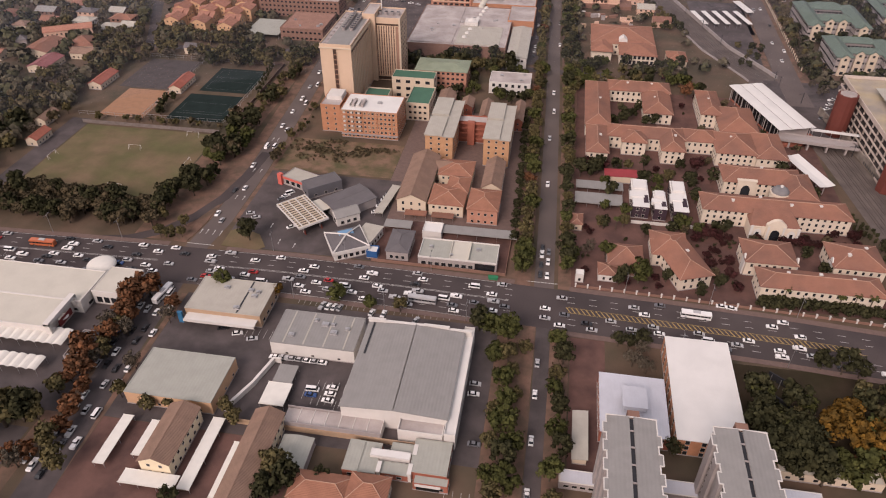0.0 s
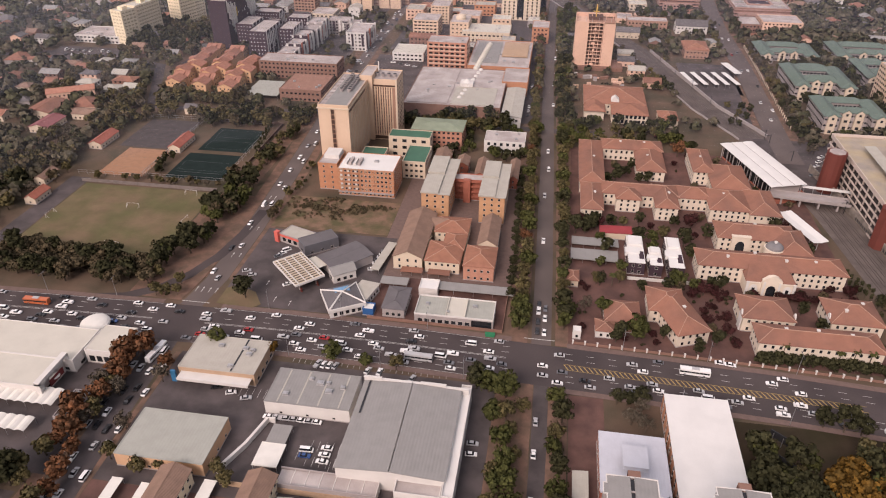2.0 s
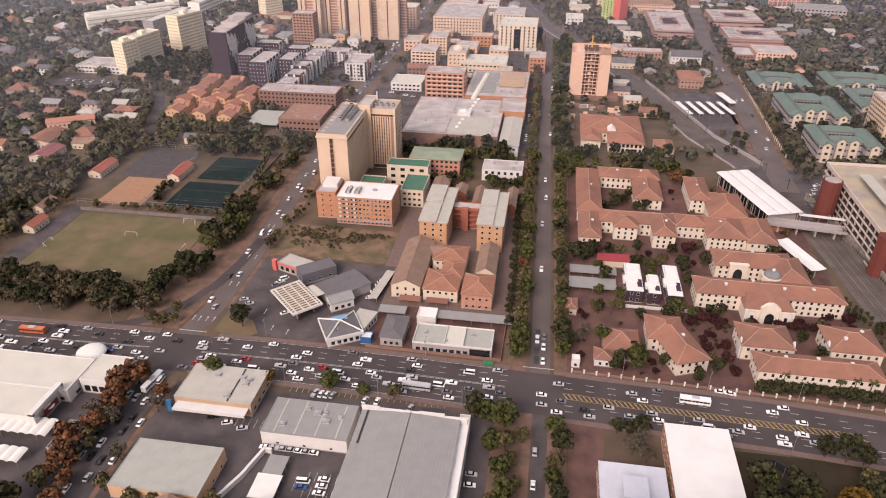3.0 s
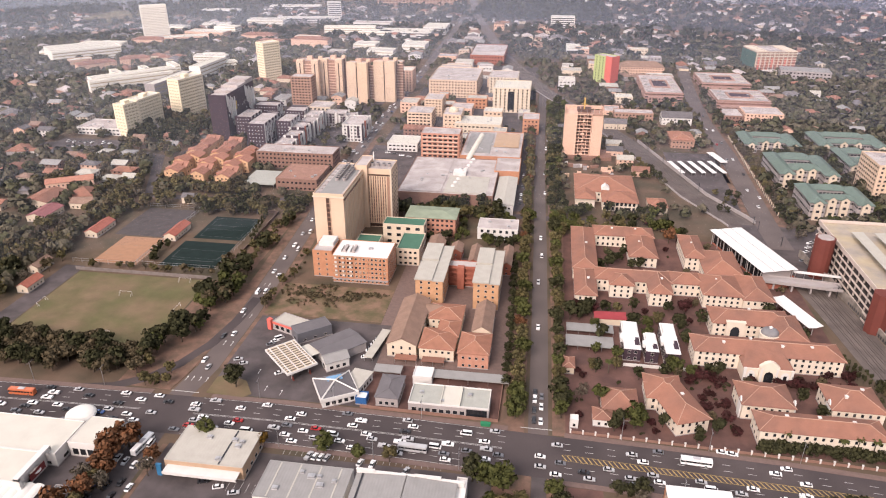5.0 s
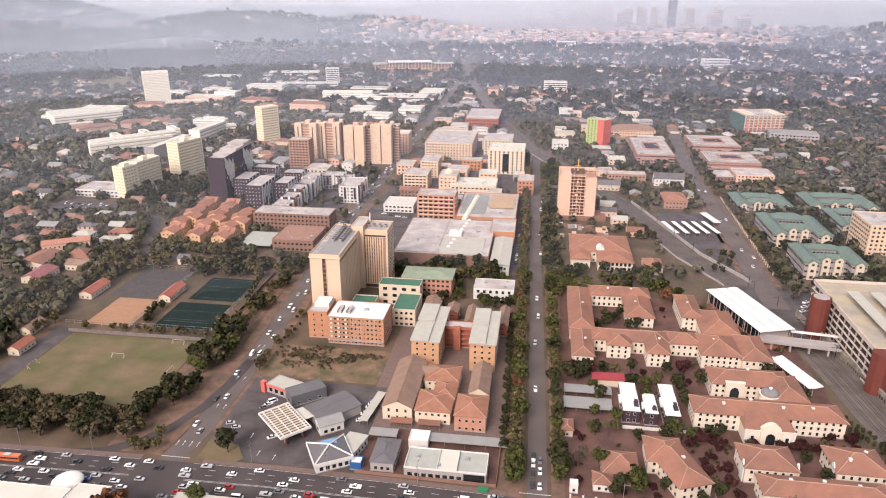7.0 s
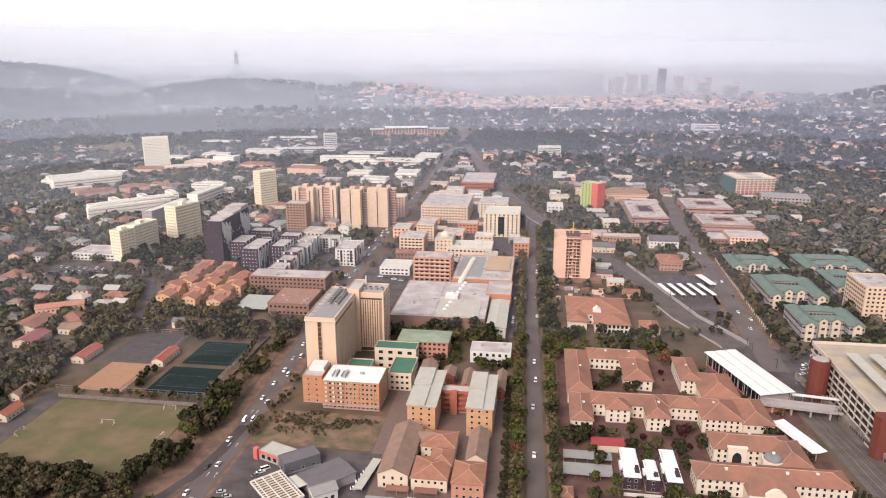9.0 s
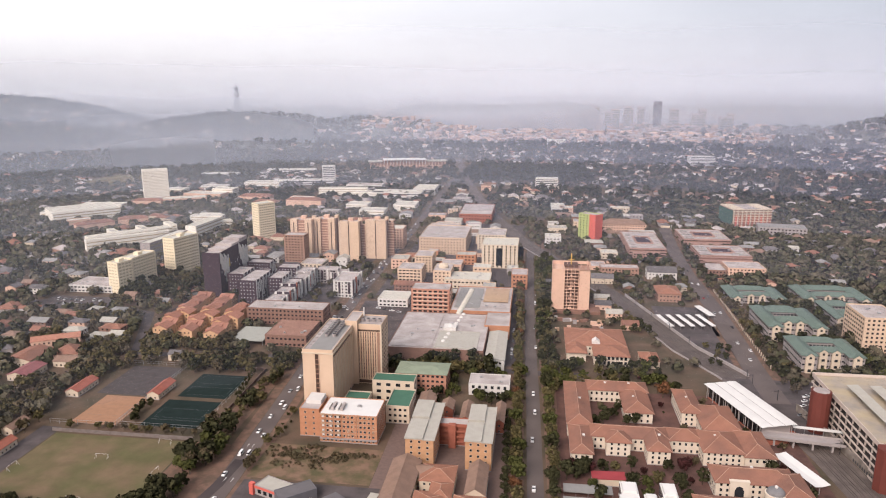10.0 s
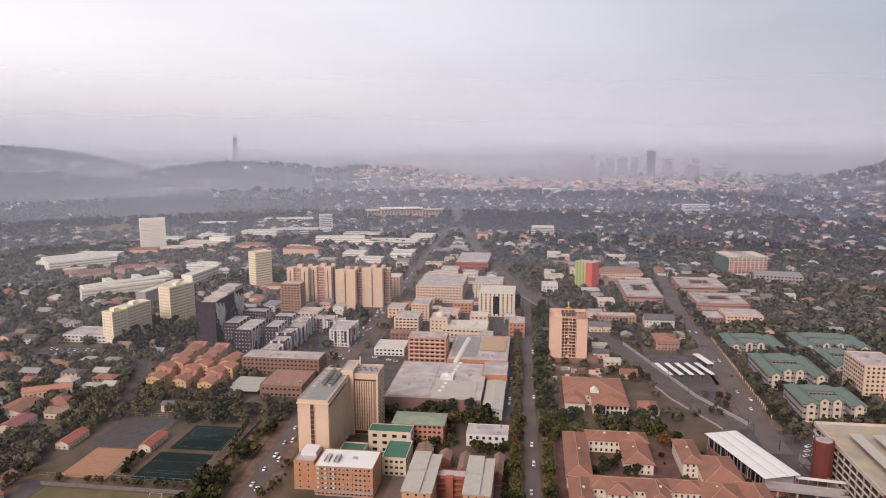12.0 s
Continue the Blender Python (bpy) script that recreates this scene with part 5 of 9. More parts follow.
boundary_wall("brown boundary wall along the shop yard", [(-73.5, 243.2), (-12, 242.2), (-11.5, 276)], 1.4, BROWNB)

# -- the school with red tiled roofs --
SCHOOL = "two-storey cream school wing with a red tiled hip roof"
for plan, chim in (((29, 410.1, 13.6, 59.6, 8, 0), 1), ((55.4, 436.7, 37.5, 14.6, 8, 0), 2), ((65.3, 417.7, 16.3, 32, 7, 0), 1), ((28.5, 363.1, 11.1, 31.8, 8, 0), 1), ((55.8, 374.6, 42.8, 14.2, 8, 0), 0), ((49, 367.8, 12.9, 14.2, 8.5, 0), 0), ((69.6, 367.3, 11.8, 26.9, 8.5, 0), 1), ((86.2, 375.3, 17.7, 14.2, 8, 0), 0), ((103.5, 368.4, 20.8, 24.2, 8.5, 0), 1), ((121.6, 369, 15.6, 29.1, 8, 0), 1), ((96.1, 417.8, 11.8, 32.9, 9, 0), 1), ((109.2, 398.6, 20.7, 32.7, 8, 0), 0), ((111.4, 334.1, 38.4, 16.1, 9, 0), 1), ((126.9, 325.7, 15.6, 24.9, 9, 0), 0), ((112.5, 305.6, 67.7, 14.3, 9, 0), 4), ((64.6, 260.2, 14.7, 28.6, 7, 21), 1), ((59.9, 269.3, 14.9, 17.2, 7, 0), 0), ((102.9, 268.6, 21.1, 16.4, 8, 0), 1), ((120.3, 250.1, 49.3, 12.3, 8, 0), 3), ((140.1, 271.1, 21.1, 17.9, 8, 0), 2)):
    building("school_wing", SCHOOL, "school", plan, SCHOOLW, TILE_RED, "hip", 2 if plan[4] < 8.4 else 3, (3.0, 1.25, 1.7), rise=0.24 * min(plan[2], plan[3]), chimneys=chim, over=0.9, single=plan[3] < 45)
x, y, w, d, h, rot = (110.3, 294.5, 22, 11.4, 10, 0)
pt = thing("school_portal", "white baroque school portal with three arched bays", "school", x, y - 2, 0)
take(x, y, w, d)
part("wall", Geo().box(-w / 2, -3.5, 0, w / 2, 6, 7.2).box(-w / 2 - 0.3, -3.8, 7.2, w / 2 + 0.3, -3.2, 7.6), SCHOOLW, pt)
slope = Geo()
slope.v = [(-w / 2 - 0.4, -3.3, 7.25), (w / 2 + 0.4, -3.3, 7.25), (w / 2 - 2.5, 7.5, 10.6), (-w / 2 + 2.5, 7.5, 10.6), (-w / 2 - 0.4, 7.5, 7.25), (w / 2 + 0.4, 7.5, 7.25)]
slope.f, slope.m = [(0, 1, 2, 3), (1, 5, 2), (4, 0, 3), (0, 4, 5, 1), (4, 3, 2, 5)], [0] * 5
part("roof", slope, TILE_RED, pt)
part("pediment", Geo().across([(-4.4, 0), (4.4, 0), (4.4, 9.4), (3.4, 10.2), (2.4, 11.2), (1.2, 11.8), (0, 12.0), (-1.2, 11.8), (-2.4, 11.2), (-3.4, 10.2), (-4.4, 9.4)], -4.6, -2.6), SCHOOLW, pt, "raised curved pediment")
part("arch_door", Geo().across([(-2.0, 0.2), (2.0, 0.2), (2.0, 5.0), (1.4, 6.3), (0, 6.9), (-1.4, 6.3), (-2.0, 5.0)], -4.75, -4.55), GLASS, pt, "tall dark arched doorway")
for sx in (-1, 1):
    part("blind_arch", Geo().across([(sx * 7.6 - 1.8, 0.6), (sx * 7.6 + 1.8, 0.6), (sx * 7.6 + 1.8, 4.6), (sx * 7.6 + 1.1, 5.9), (sx * 7.6, 6.4), (sx * 7.6 - 1.1, 5.9), (sx * 7.6 - 1.8, 4.6)], -3.75, -3.45), WHITE, pt, "white blind arch")
    part("side_window", Geo().box(sx * 7.6 - 0.7, -3.85, 1.2, sx * 7.6 + 0.7, -3.7, 4.6), GLASS, pt)
    part("pilaster", Geo().box(sx * 3.4 - 0.4, -5.0, 0, sx * 3.4 + 0.4, -4.4, 8.8), WHITE, pt)
    part("corner_pier", Geo().box(sx * (w / 2 - 0.5) - 0.6, -4.1, 0, sx * (w / 2 - 0.5) + 0.6, -3.4, 7.9), WHITE, pt)
arch = thing("garden_arch", "cream arched pavilion facing the inner court", "school", 103, 325.4, 0)
part("wall", Geo().box(-4.5, -0.8, 0, 4.5, 1, 10.2).box(-4.8, -1.1, 10.2, 4.8, 1, 10.8), SCHOOLW, arch)
part("arch_opening", Geo().across([(-2.2, 0.2), (2.2, 0.2), (2.2, 5.6), (1.4, 7.4), (0, 8.0), (-1.4, 7.4), (-2.2, 5.6)], -0.95, -0.75), GLASS, arch, "tall dark arched opening")
dm = thing("rotunda", "white drum with a grey glass dome", "dome", 117.5, 318, 0)
part("drum", Geo().cyl(0, 0, 0, 9.6, 4.6, n=24).cyl(0, 0, 9.6, 10.0, 4.9, n=24), SCHOOLW, dm)
part("lantern", Geo().cyl(0, 0, 12.4, 13.4, 0.7, n=10).cyl(0, 0, 13.4, 13.9, 0.9, 0.1, 10), WHITE, dm)
dome = Geo()
for k in range(4):
    dome.cyl(0, 0, 10.0 + 4.0 * math.sin(0.36 * k) * 0.68, 10.0 + 4.0 * math.sin(0.36 * (k + 1)) * 0.68, 4.3 * math.cos(0.36 * k), 4.3 * math.cos(0.36 * (k + 1)), 24)
part("dome", dome, mat("dome_lead", (0.20, 0.19, 0.19), 0.55, 0.25), dm, "grey glazed dome")
building("villa", "old brick house with a red tiled roof", "house", (40.2, 258.8, 15, 15.3, 6, 0), BROWNB, TILE_RED, "hip", 1, (3, 1.2, 1.4))
building("gate_lodge", "small white gate lodge with a red tiled roof", "house", (32.5, 249.8, 7.7, 8.1, 4, 0), WHITE, TILE_RED, "hip", 1, (2.4, 1.2, 1.6), rise=1.6)
building("cottage", "small cottage with a red tiled roof", "house", (18.6, 286.7, 5.1, 8.8, 4, 0), CREAM, TILE_RED, "hip", 1, (2.4, 1.2, 1.2), rise=1.2)
for plan in ((49.4, 310.6, 8.1, 25.4, 7, 0), (58.8, 305.2, 6, 16.1, 7, 0), (68.5, 310.5, 7.1, 28, 7, 0)):
    md = building("modern_house", "dark modern house with white flat roof slabs", "house", plan, DARKB, ROOF_WHITE, "flat", 2, (3, 1.4, 1.6), parapet=0.3, trim=ROOF_WHITE)
    x, y, w, d, h, rot = plan
    part("roof_step", Geo().box(-w / 2 + 0.6, d * 0.1, h, w / 2 - 0.8, d * 0.42, h + 1.4), ROOF_WHITE, md, "white raised roof slab")
    part("roof_step", Geo().box(-w / 2 - 1.2, -d * 0.18, h - 1.6, w / 2 - 2.2, d * 0.02, h + 0.5), ROOF_WHITE, md, "white raised roof slab")
    part("terrace", Geo().box(w / 2 - 2.6, -d * 0.35, h - 0.05, w / 2 - 0.3, -d * 0.08, h + 0.12), DARKB, md, "dark roof terrace")
carport("grey sheet carports beside the modern houses", (29.4, 308.7, 23.9, 9.9, 2.6, 0), ROOF_GREY, bays=8)
carport("grey sheet carports beside the modern houses", (30, 321.7, 24.2, 7.3, 2.6, 0), ROOF_GREY, bays=8)
building("store", "red-roofed store behind the carports", "outbuilding", (41, 333, 16, 7, 4, 0), CREAM, mat("red_sheet_roof", (0.30, 0.045, 0.05), 0.7, 0.15), "mono", 1, None, back=False)
boundary_wall("low white boundary wall with pillars", [(45, 293), (76, 293)], 1.6, WHITE)
fence_root = thing("school_fence", "brown school fence with white pillars along the road", "fence", 0, 0)
fence_line = [(19, 240), (60, 238.6), (76, 238), (92, 237.4), (150, 234.6), (168, 233.6)]
part("fence_wall", ribbon(fence_line, 0.12, 0, 1.2), BROWNB, fence_root)
pillar = Geo().box(-0.3, -0.3, 0, 0.3, 0.3, 1.8).box(-0.38, -0.38, 1.8, 0.38, 0.38, 1.95).mesh("pillar", [WHITE])
for x, y, a in along(fence_line, 5.2):
    part("pillar", pillar, None, fence_root, "", (x, y, 0))
building("gatehouse", "white gatehouse kiosk at the junction", "kiosk", (20.5, 245, 3.4, 3.6, 4.4, 0), WHITE, ROOF_WHITE, "flat", 1, (1.8, 1.2, 1.6), parapet=0.5)

def shaped_gable(x, y, z, w, turn):
    """A white curved gable standing at the end of a wing."""
    pts = [(-w / 2, 0), (w / 2, 0), (w / 2, 1.0), (w * 0.34, 1.5), (w * 0.26, 2.8), (w * 0.12, 3.6), (0, 3.9), (-w * 0.12, 3.6), (-w * 0.26, 2.8), (-w * 0.34, 1.5), (-w / 2, 1.0)]
    g = Geo().across([(px, pz + z) for px, pz in pts], -0.25, 0.25).box(-w / 2, -0.25, 0, w / 2, 0.25, z)
    ob = thing("shaped_gable", "white curved gable wall of the school", "gable", x, y, 0, turn, "curved school gables")
    part("gable_wall", g, WHITE, ob)
    part("niche", Geo().box(-0.6, -0.32, z - 1.6, 0.6, -0.2, z + 1.2), GLASS, ob, "dark arched opening")


for x, y, w, turn in ((114.0, 263, 4.4, 90), (91.8, 263, 4.0, 90), (129.0, 266, 4.4, 90)):
    shaped_gable(x, y, 6.4, w, turn)


# -- station, railway bridge and parking garage --
x, y, w, d, h, rot = (132.6, 419.9, 22.5, 61.8, 9, 18)
st = thing("station_roof", "white folded station roof over brick walls", "railway station", x, y, 0, rot)
take(x, y, w, d, rot)
for k in range(3):
    a = -w / 2 + k * w / 3
    part("roof_fold", Geo().across([(a, h - 0.1), (a + w / 6, h + 0.15), (a + w / 3, h - 0.1), (a + w / 3, h + 0.08), (a + w / 6, h + 0.33), (a, h + 0.08)], -d / 2, d / 2), ROOF_WHITE, st, "folded white roof bay")
part("glass_wall", Geo().box(-w / 2 + 2.2, -d / 2 + 3, 0, w / 2 - 2.2, d / 2 - 3, h - 0.2), GLASS, st, "dark glazed concourse walls")
part("base_wall", Geo().box(-w / 2 + 1.6, -d / 2 - 4, 0, w / 2 + 1.5, -d / 2 + 5, 2.6).box(-w / 2 + 1.9, -d / 2 + 2.6, 0, w / 2 - 1.9, d / 2 - 2.6, 1.0), REDB, st, "red brick base")
for k in range(14):
    part("mullion", Geo().box(-w / 2 + 2.0, -d / 2 + 3 + k * (d - 6) / 13 - 0.1, 0, w / 2 - 2.0, -d / 2 + 3 + k * (d - 6) / 13 + 0.1, h - 0.3), GREYC, st)
for k in range(3):
    part("roof_gutter", Geo().box(-w / 2 + (k + 1) * w / 3 - 0.12, -d / 2, h + 0.09, -w / 2 + (k + 1) * w / 3 + 0.12, d / 2, h + 0.2), GREYC, st)
for k in range(9):
    for s in (-1, 1):
        part("column", Geo().cyl(0, 0, 0, h - 0.7, 0.25, n=8), GREYC, st, "", (s * (w / 2 - 1), -d / 2 + 3 + k * (d - 6) / 8, 0))
x, y, w, d, h, rot = (139.3, 349.2, 8.8, 33.1, 6, 20)
sp = thing("platform_roof", "long white platform roof", "railway station", x, y, 0, rot)
part("roof", Geo().across([(-w / 2, h), (0, h - 0.5), (w / 2, h), (w / 2, h + 0.2), (0, h - 0.3), (-w / 2, h + 0.2)], -d / 2, d / 2), ROOF_WHITE, sp)
for k in range(6):
    part("column", Geo().box(-0.2, -0.2, 0, 0.2, 0.2, h - 0.4), GREYC, sp, "", (0, -d / 2 + 2 + k * (d - 4) / 5, 0))
br = thing("footbridge", "concrete bridge over the railway cutting", "bridge", 152, 385, 0, -8)
part("deck", Geo().box(-20, -4, 4.2, 22, 4, 5.0).box(-20, -4.2, 5.0, 22, -3.9, 6.0).box(-20, 3.9, 5.0, 22, 4.2, 6.0), GREYC, br)
for k in range(4):
    part("pier", Geo().box(-14 + 10 * k - 0.5, -3, 0, -14 + 10 * k + 0.5, 3, 4.2), GREYC, br)
part("covered_walk", Geo().box(-2, 10, 6.2, 26, 13, 6.5), ROOF_WHITE, br, "white covered walkway")
for k in range(6):
    part("walk_post", Geo().box(-1 + 5 * k, 11.3, 0, -0.7 + 5 * k, 11.6, 6.2), GALV, br)

GX0, GX1, GY0, GY1, GH = 176.0, 262.0, 349.0, 440.0, 24.0
pg = thing("parking_garage", "long open-sided concrete parking garage with red corner drums", "parking garage", 0, 0)
take((GX0 + GX1) / 2, (GY0 + GY1) / 2, GX1 - GX0, GY1 - GY0)
# plum-dark core puts the shade behind the open sides in as colour
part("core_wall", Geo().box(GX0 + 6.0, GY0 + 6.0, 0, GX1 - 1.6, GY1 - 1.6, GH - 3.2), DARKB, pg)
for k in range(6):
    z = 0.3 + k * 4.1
    # lower decks coloured dark as in shade, top deck a sunlit tan
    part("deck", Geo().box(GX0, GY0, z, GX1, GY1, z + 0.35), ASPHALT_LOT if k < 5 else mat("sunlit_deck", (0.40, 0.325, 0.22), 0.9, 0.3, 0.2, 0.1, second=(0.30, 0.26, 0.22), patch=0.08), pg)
    part("spandrel", Geo().box(GX0 - 0.25, GY0 - 0.25, z - 0.3, GX0, GY1, z + 0.95).box(GX0, GY0 - 0.25, z - 0.3, GX1, GY0, z + 0.95).box(GX0, GY1, z - 0.3, GX1, GY1 + 0.25, z + 0.95), BEIGE, pg, "pale concrete spandrel band")
for k in range(12):
    part("column", Geo().box(-0.2, -0.4, 0, 0.5, 0.4, GH - 2.4), BEIGE, pg, "", (GX0 + 0.9, GY0 + 1 + k * (GY1 - GY0 - 2) / 11, 0))
part("corner_drum", Geo().cyl(0, 0, 0, GH + 1.5, 5.6, n=14), REDP, pg, "tall dark red corner drum", (168.5, 406, 0))
part("drum_roof", Geo().cyl(0, 0, GH + 1.5, GH + 1.8, 4.7, n=8), ROOF_CONC, pg, "", (168.5, 406, 0))
part("corner_drum", Geo().cyl(0, 0, 0, GH - 1, 5.2, n=8), REDP, pg, "tall dark red corner drum", (178, 344.5, 0))
part("roof_kerb", Geo().box(GX0 - 0.25, GY0 - 0.25, GH - 2.4, GX0 + 0.2, GY1 + 0.25, GH - 0.9).box(GX0, GY1 - 0.2, GH - 2.4, GX1, GY1 + 0.25, GH - 0.9).box(GX0, GY0 - 0.25, GH - 2.4, GX1, GY0 + 0.2, GH - 0.9), BEIGE, pg, "pale concrete roof wall")
for k in range(3):
    part("shade_roof", Geo().across([(-3.2, GH + 0.9), (3.2, GH + 1.3), (3.2, GH + 1.45), (-3.2, GH + 1.05)], GY0 + 10, GY1 - 22), ROOF_PALE, pg, "grey shade roof over rooftop bays", (GX0 + 14 + 13 * k, 0, 0))
    for j in range(5):
        part("shade_post", Geo().box(-0.1, -0.1, GH - 3.2, 0.1, 0.1, GH + 1.1), GALV, pg, "", (GX0 + 14 + 13 * k, GY0 + 12 + j * (GY1 - GY0 - 36) / 4, 0))

bb = thing("billboard", "dark billboard seen from behind in the corner park", "billboard", 94.3, 193.6, 0, -39)
part("panel", Geo().box(-5, -0.2, 2.2, 5, 0.2, 5.4), DARKMETAL, bb)
for k in (-1, 0, 1):
    part("post", Geo().box(-0.12, -0.5, 0, 0.12, -0.22, 4.6), GALV, bb, "", (k * 3.6, 0, 0))
bn = thing("banner_sign", "tall blue and white banner sign beside the road", "sign", 139.5, 205.5, 0, 20)
part("pole", Geo().rod((0, 0, 0), (0, 0, 9), 0.12, 0.1, 8), GALV, bn)
part("banner", Geo().box(0.15, -0.06, 2.0, 2.6, 0.06, 8.8), mat("blue_banner", (0.05, 0.16, 0.36), 0.6, 0.1), bn, "blue banner")
part("banner_stripe", Geo().box(0.5, -0.08, 3.4, 2.2, 0.08, 4.4).box(0.5, -0.08, 5.4, 2.2, 0.08, 6.0), WHITE, bn, "white bars")
fe = thing("palisade_fence", "white palisade fence along the station road", "fence", 171.0, 500, 0, -1.6)
post = Geo().box(-0.3, -0.3, 0, 0.3, 0.3, 2.6).box(-0.36, -0.36, 2.6, 0.36, 0.36, 2.8).mesh("post", [CREAM])
for k in range(40):
    part("post", post, None, fe, "", (0.0, k * 5.0, 0))
part("railing", Geo().box(-0.06, 0, 0.5, 0.06, 195, 0.62).box(-0.06, 0, 1.9, 0.06, 195, 2.02).box(-0.04, 0, 0, 0.04, 195, 0.5), DARKMETAL, fe)
take(173.5, 590, 2, 200, -1.6)


# -- the blocks further north --
mall = building("mall", "large low shopping mall with a pale flat roof", "mall", (-70.6, 522.9, 71.7, 83.8, 10, 0), BROWNB, ROOF_CONC, "flat", 1, None, parapet=0.8, units=10, back=False)
x, y, w, d, h, rot = (-70.6, 522.9, 71.7, 83.8, 10, 0)
for k in range(9):
    part("skylight", Geo().cyl(0, 0, 0, 1.2, 1.9, 1.2, 12), WHITE, mall, "domed rooflight", (4 + k * 1.1, -d * 0.3 + k * 8.2, h))
part("atrium", Geo().box(-5, -5, h - 0.1, 5, 5, h + 2.5).cyl(0, 0, h + 2.5, h + 4.5, 3.4, 0.4, 12), WHITE, mall, "white atrium lantern", (6, 4, 0))
building("mall_wing", "shopping mall wing with a grey flat roof and orange walls", "mall", (-44.9, 610, 51.5, 74.2, 10, 0), ORANGE, ROOF_CONC, "flat", 2, None, parapet=0.8, units=8, back=False)
building("mall_wing", "orange brick mall side block", "mall", (-28, 552, 20, 34, 11, 0), ORANGE, ROOF_CONC, "flat", 2, None, parapet=0.6, back=False)
building("supermarket", "long building with a pale sheet roof", "shop", (-26, 500.7, 13.9, 59.4, 8, 0), WHITE, ROOF_PALE, "gable", 2, (3, 1.6, 1.4), ridge="y", rise=0.8)
x, y, w, d, h, rot = (33.1, 618.8, 32.9, 16, 42, 0)
cn = thing("unfinished_tower", "tall tower under renovation with blank sand walls and bare floors", "tower", x, y, 0, rot)
take(x, y, w, 24, rot)
part("side_wall", Geo().box(-w / 2, -8, 3, -w / 2 + w * 0.33, 12, 40), PINK, cn, "blank sand-coloured side wall")
part("side_wall", Geo().box(w / 2 - w * 0.28, -8, 3, w / 2, 12, 38.5), PINK, cn, "blank sand-coloured side wall")
for k in range(13):
    part("floor_slab", Geo().box(-w / 2 + 0.5, -6.5, 3.0 * k + 3, w / 2 - 0.5, 11.5, 3.0 * k + 3.3), RECESS, cn)
    part("slab_edge", Geo().box(-w * 0.17, -7.4, 3.0 * k + 3, w * 0.22, -6.5, 3.0 * k + 3.45), PINK, cn, "pale bare slab edge")
# dark core and brown slabs hold the shade inside the open frame as colour
part("core_wall", Geo().box(-6, 1, 0, 6, 11, 42), mat("bare_dark_brick", (0.13, 0.075, 0.058), 0.9, 0.3, 0.4), cn)
for k in range(12):
    part("floor_joint", Geo().box(-w / 2 - 0.05, -8.06, 3.0 * k + 5.8, -w / 2 + w * 0.33, -7.98, 3.0 * k + 5.95).box(w / 2 - w * 0.28, -8.06, 3.0 * k + 5.8, w / 2 + 0.05, -7.98, 3.0 * k + 5.95), SAND, cn)
    part("raw_panel", Geo().box(-2 + 1.3 * (k % 3), -6.7, 3.0 * k + 3.4, 1 + 1.3 * (k % 2), -6.4, 3.0 * k + 4.9), RECESS if k % 2 else PINK, cn, "raw brick infill")
for i in range(5):
    part("column", Geo().box(-6.6 + i * 3.3 - 0.25, -6.6, 0, -6.6 + i * 3.3 + 0.25, -6.1, 40), PINK, cn)
part("base", Geo().box(-w / 2 - 4, -12, 0, w / 2 + 10, 13, 3), BROWNB, cn)
for k in range(6):
    part("raised_column", Geo().box(-w / 2 + 1 + 6.0 * k, 3 + (k % 2) * 6, 39, -w / 2 + 1.5 + 6.0 * k, 3.5 + (k % 2) * 6, 43 + (k % 3)), PINK, cn)
    part("scaffold", Geo().rod((-w / 2 + 3 + 5.2 * k, -7, 40), (-w / 2 + 3 + 5.2 * k, -7, 43.5), 0.12, 0.12, 5), GALV, cn)
part("hoist_mast", Geo().box(-0.5, 2, 40, 0.5, 3.0, 52).box(-2.5, 2.2, 46, 2.5, 2.8, 46.5), mat("crane_yellow", (0.55, 0.35, 0.08), 0.6, 0.1), cn, "yellow hoist mast")
part("roof_frame", Geo().box(-w / 2, -8, 40, -w / 2 + 0.4, 12, 43).box(w / 2 - 0.4, -8, 40, w / 2, 12, 43).box(-w / 2, 11.6, 40, w / 2, 12, 43), PINK, cn)
mn = building("mansion", "broad white mansion with an orange tiled hip roof and arcaded porch", "school", (48, 527, 44, 38, 8.5, 0), SCHOOLW, TILE_ORANGE, "hip", 2, (3, 1.3, 1.6), rise=5.2, over=0.9)
take(50, 498, 46, 24)
for cx, cy, bw, bd, rise in ((-15, -24, 14, 16, 3.0), (10, -27, 25, 18, 3.4)):
    part("wing_wall", Geo().box(cx - bw / 2, cy - bd / 2, 0, cx + bw / 2, cy + bd / 2 + 2, 7.4), SCHOOLW, mn)
    part("wing_roof", hip_geo(bw, bd + 6, 7.6, rise, 0.8), TILE_ORANGE, mn, "", (cx, cy + 2, 0))
for k in range(8):
    part("arch_window", Geo().box(-0.9, -0.08, 0, 0.9, 0.05, 2.3), GLASS, mn, "", (-1 + 3.0 * k, -36.05, 4.4))
    part("arch_window", Geo().box(-0.9, -0.08, 0, 0.9, 0.05, 2.6), GLASS, mn, "", (-1 + 3.0 * k, -36.05, 0.6))
part("centre_gable", Geo().box(-3, -0.4, 8.5, 3, 6, 10.5).across([(-3, 10.5), (3, 10.5), (0, 12.8)], -0.4, 6), WHITE, mn, "white centre gable", (0, -17, 0))
building("house", "brown house with an orange tiled roof", "house", (85, 497, 13, 17, 6, 0), CREAM, TILE_ORANGE, "hip", 1, (3, 1.3, 1.3), rise=3)
building("house", "long house with a red tiled roof", "house", (127, 668, 21, 28, 8, 0), RECESS, TILE_ORANGE, "hip", 2, (3, 1.3, 1.3), rise=3.6)

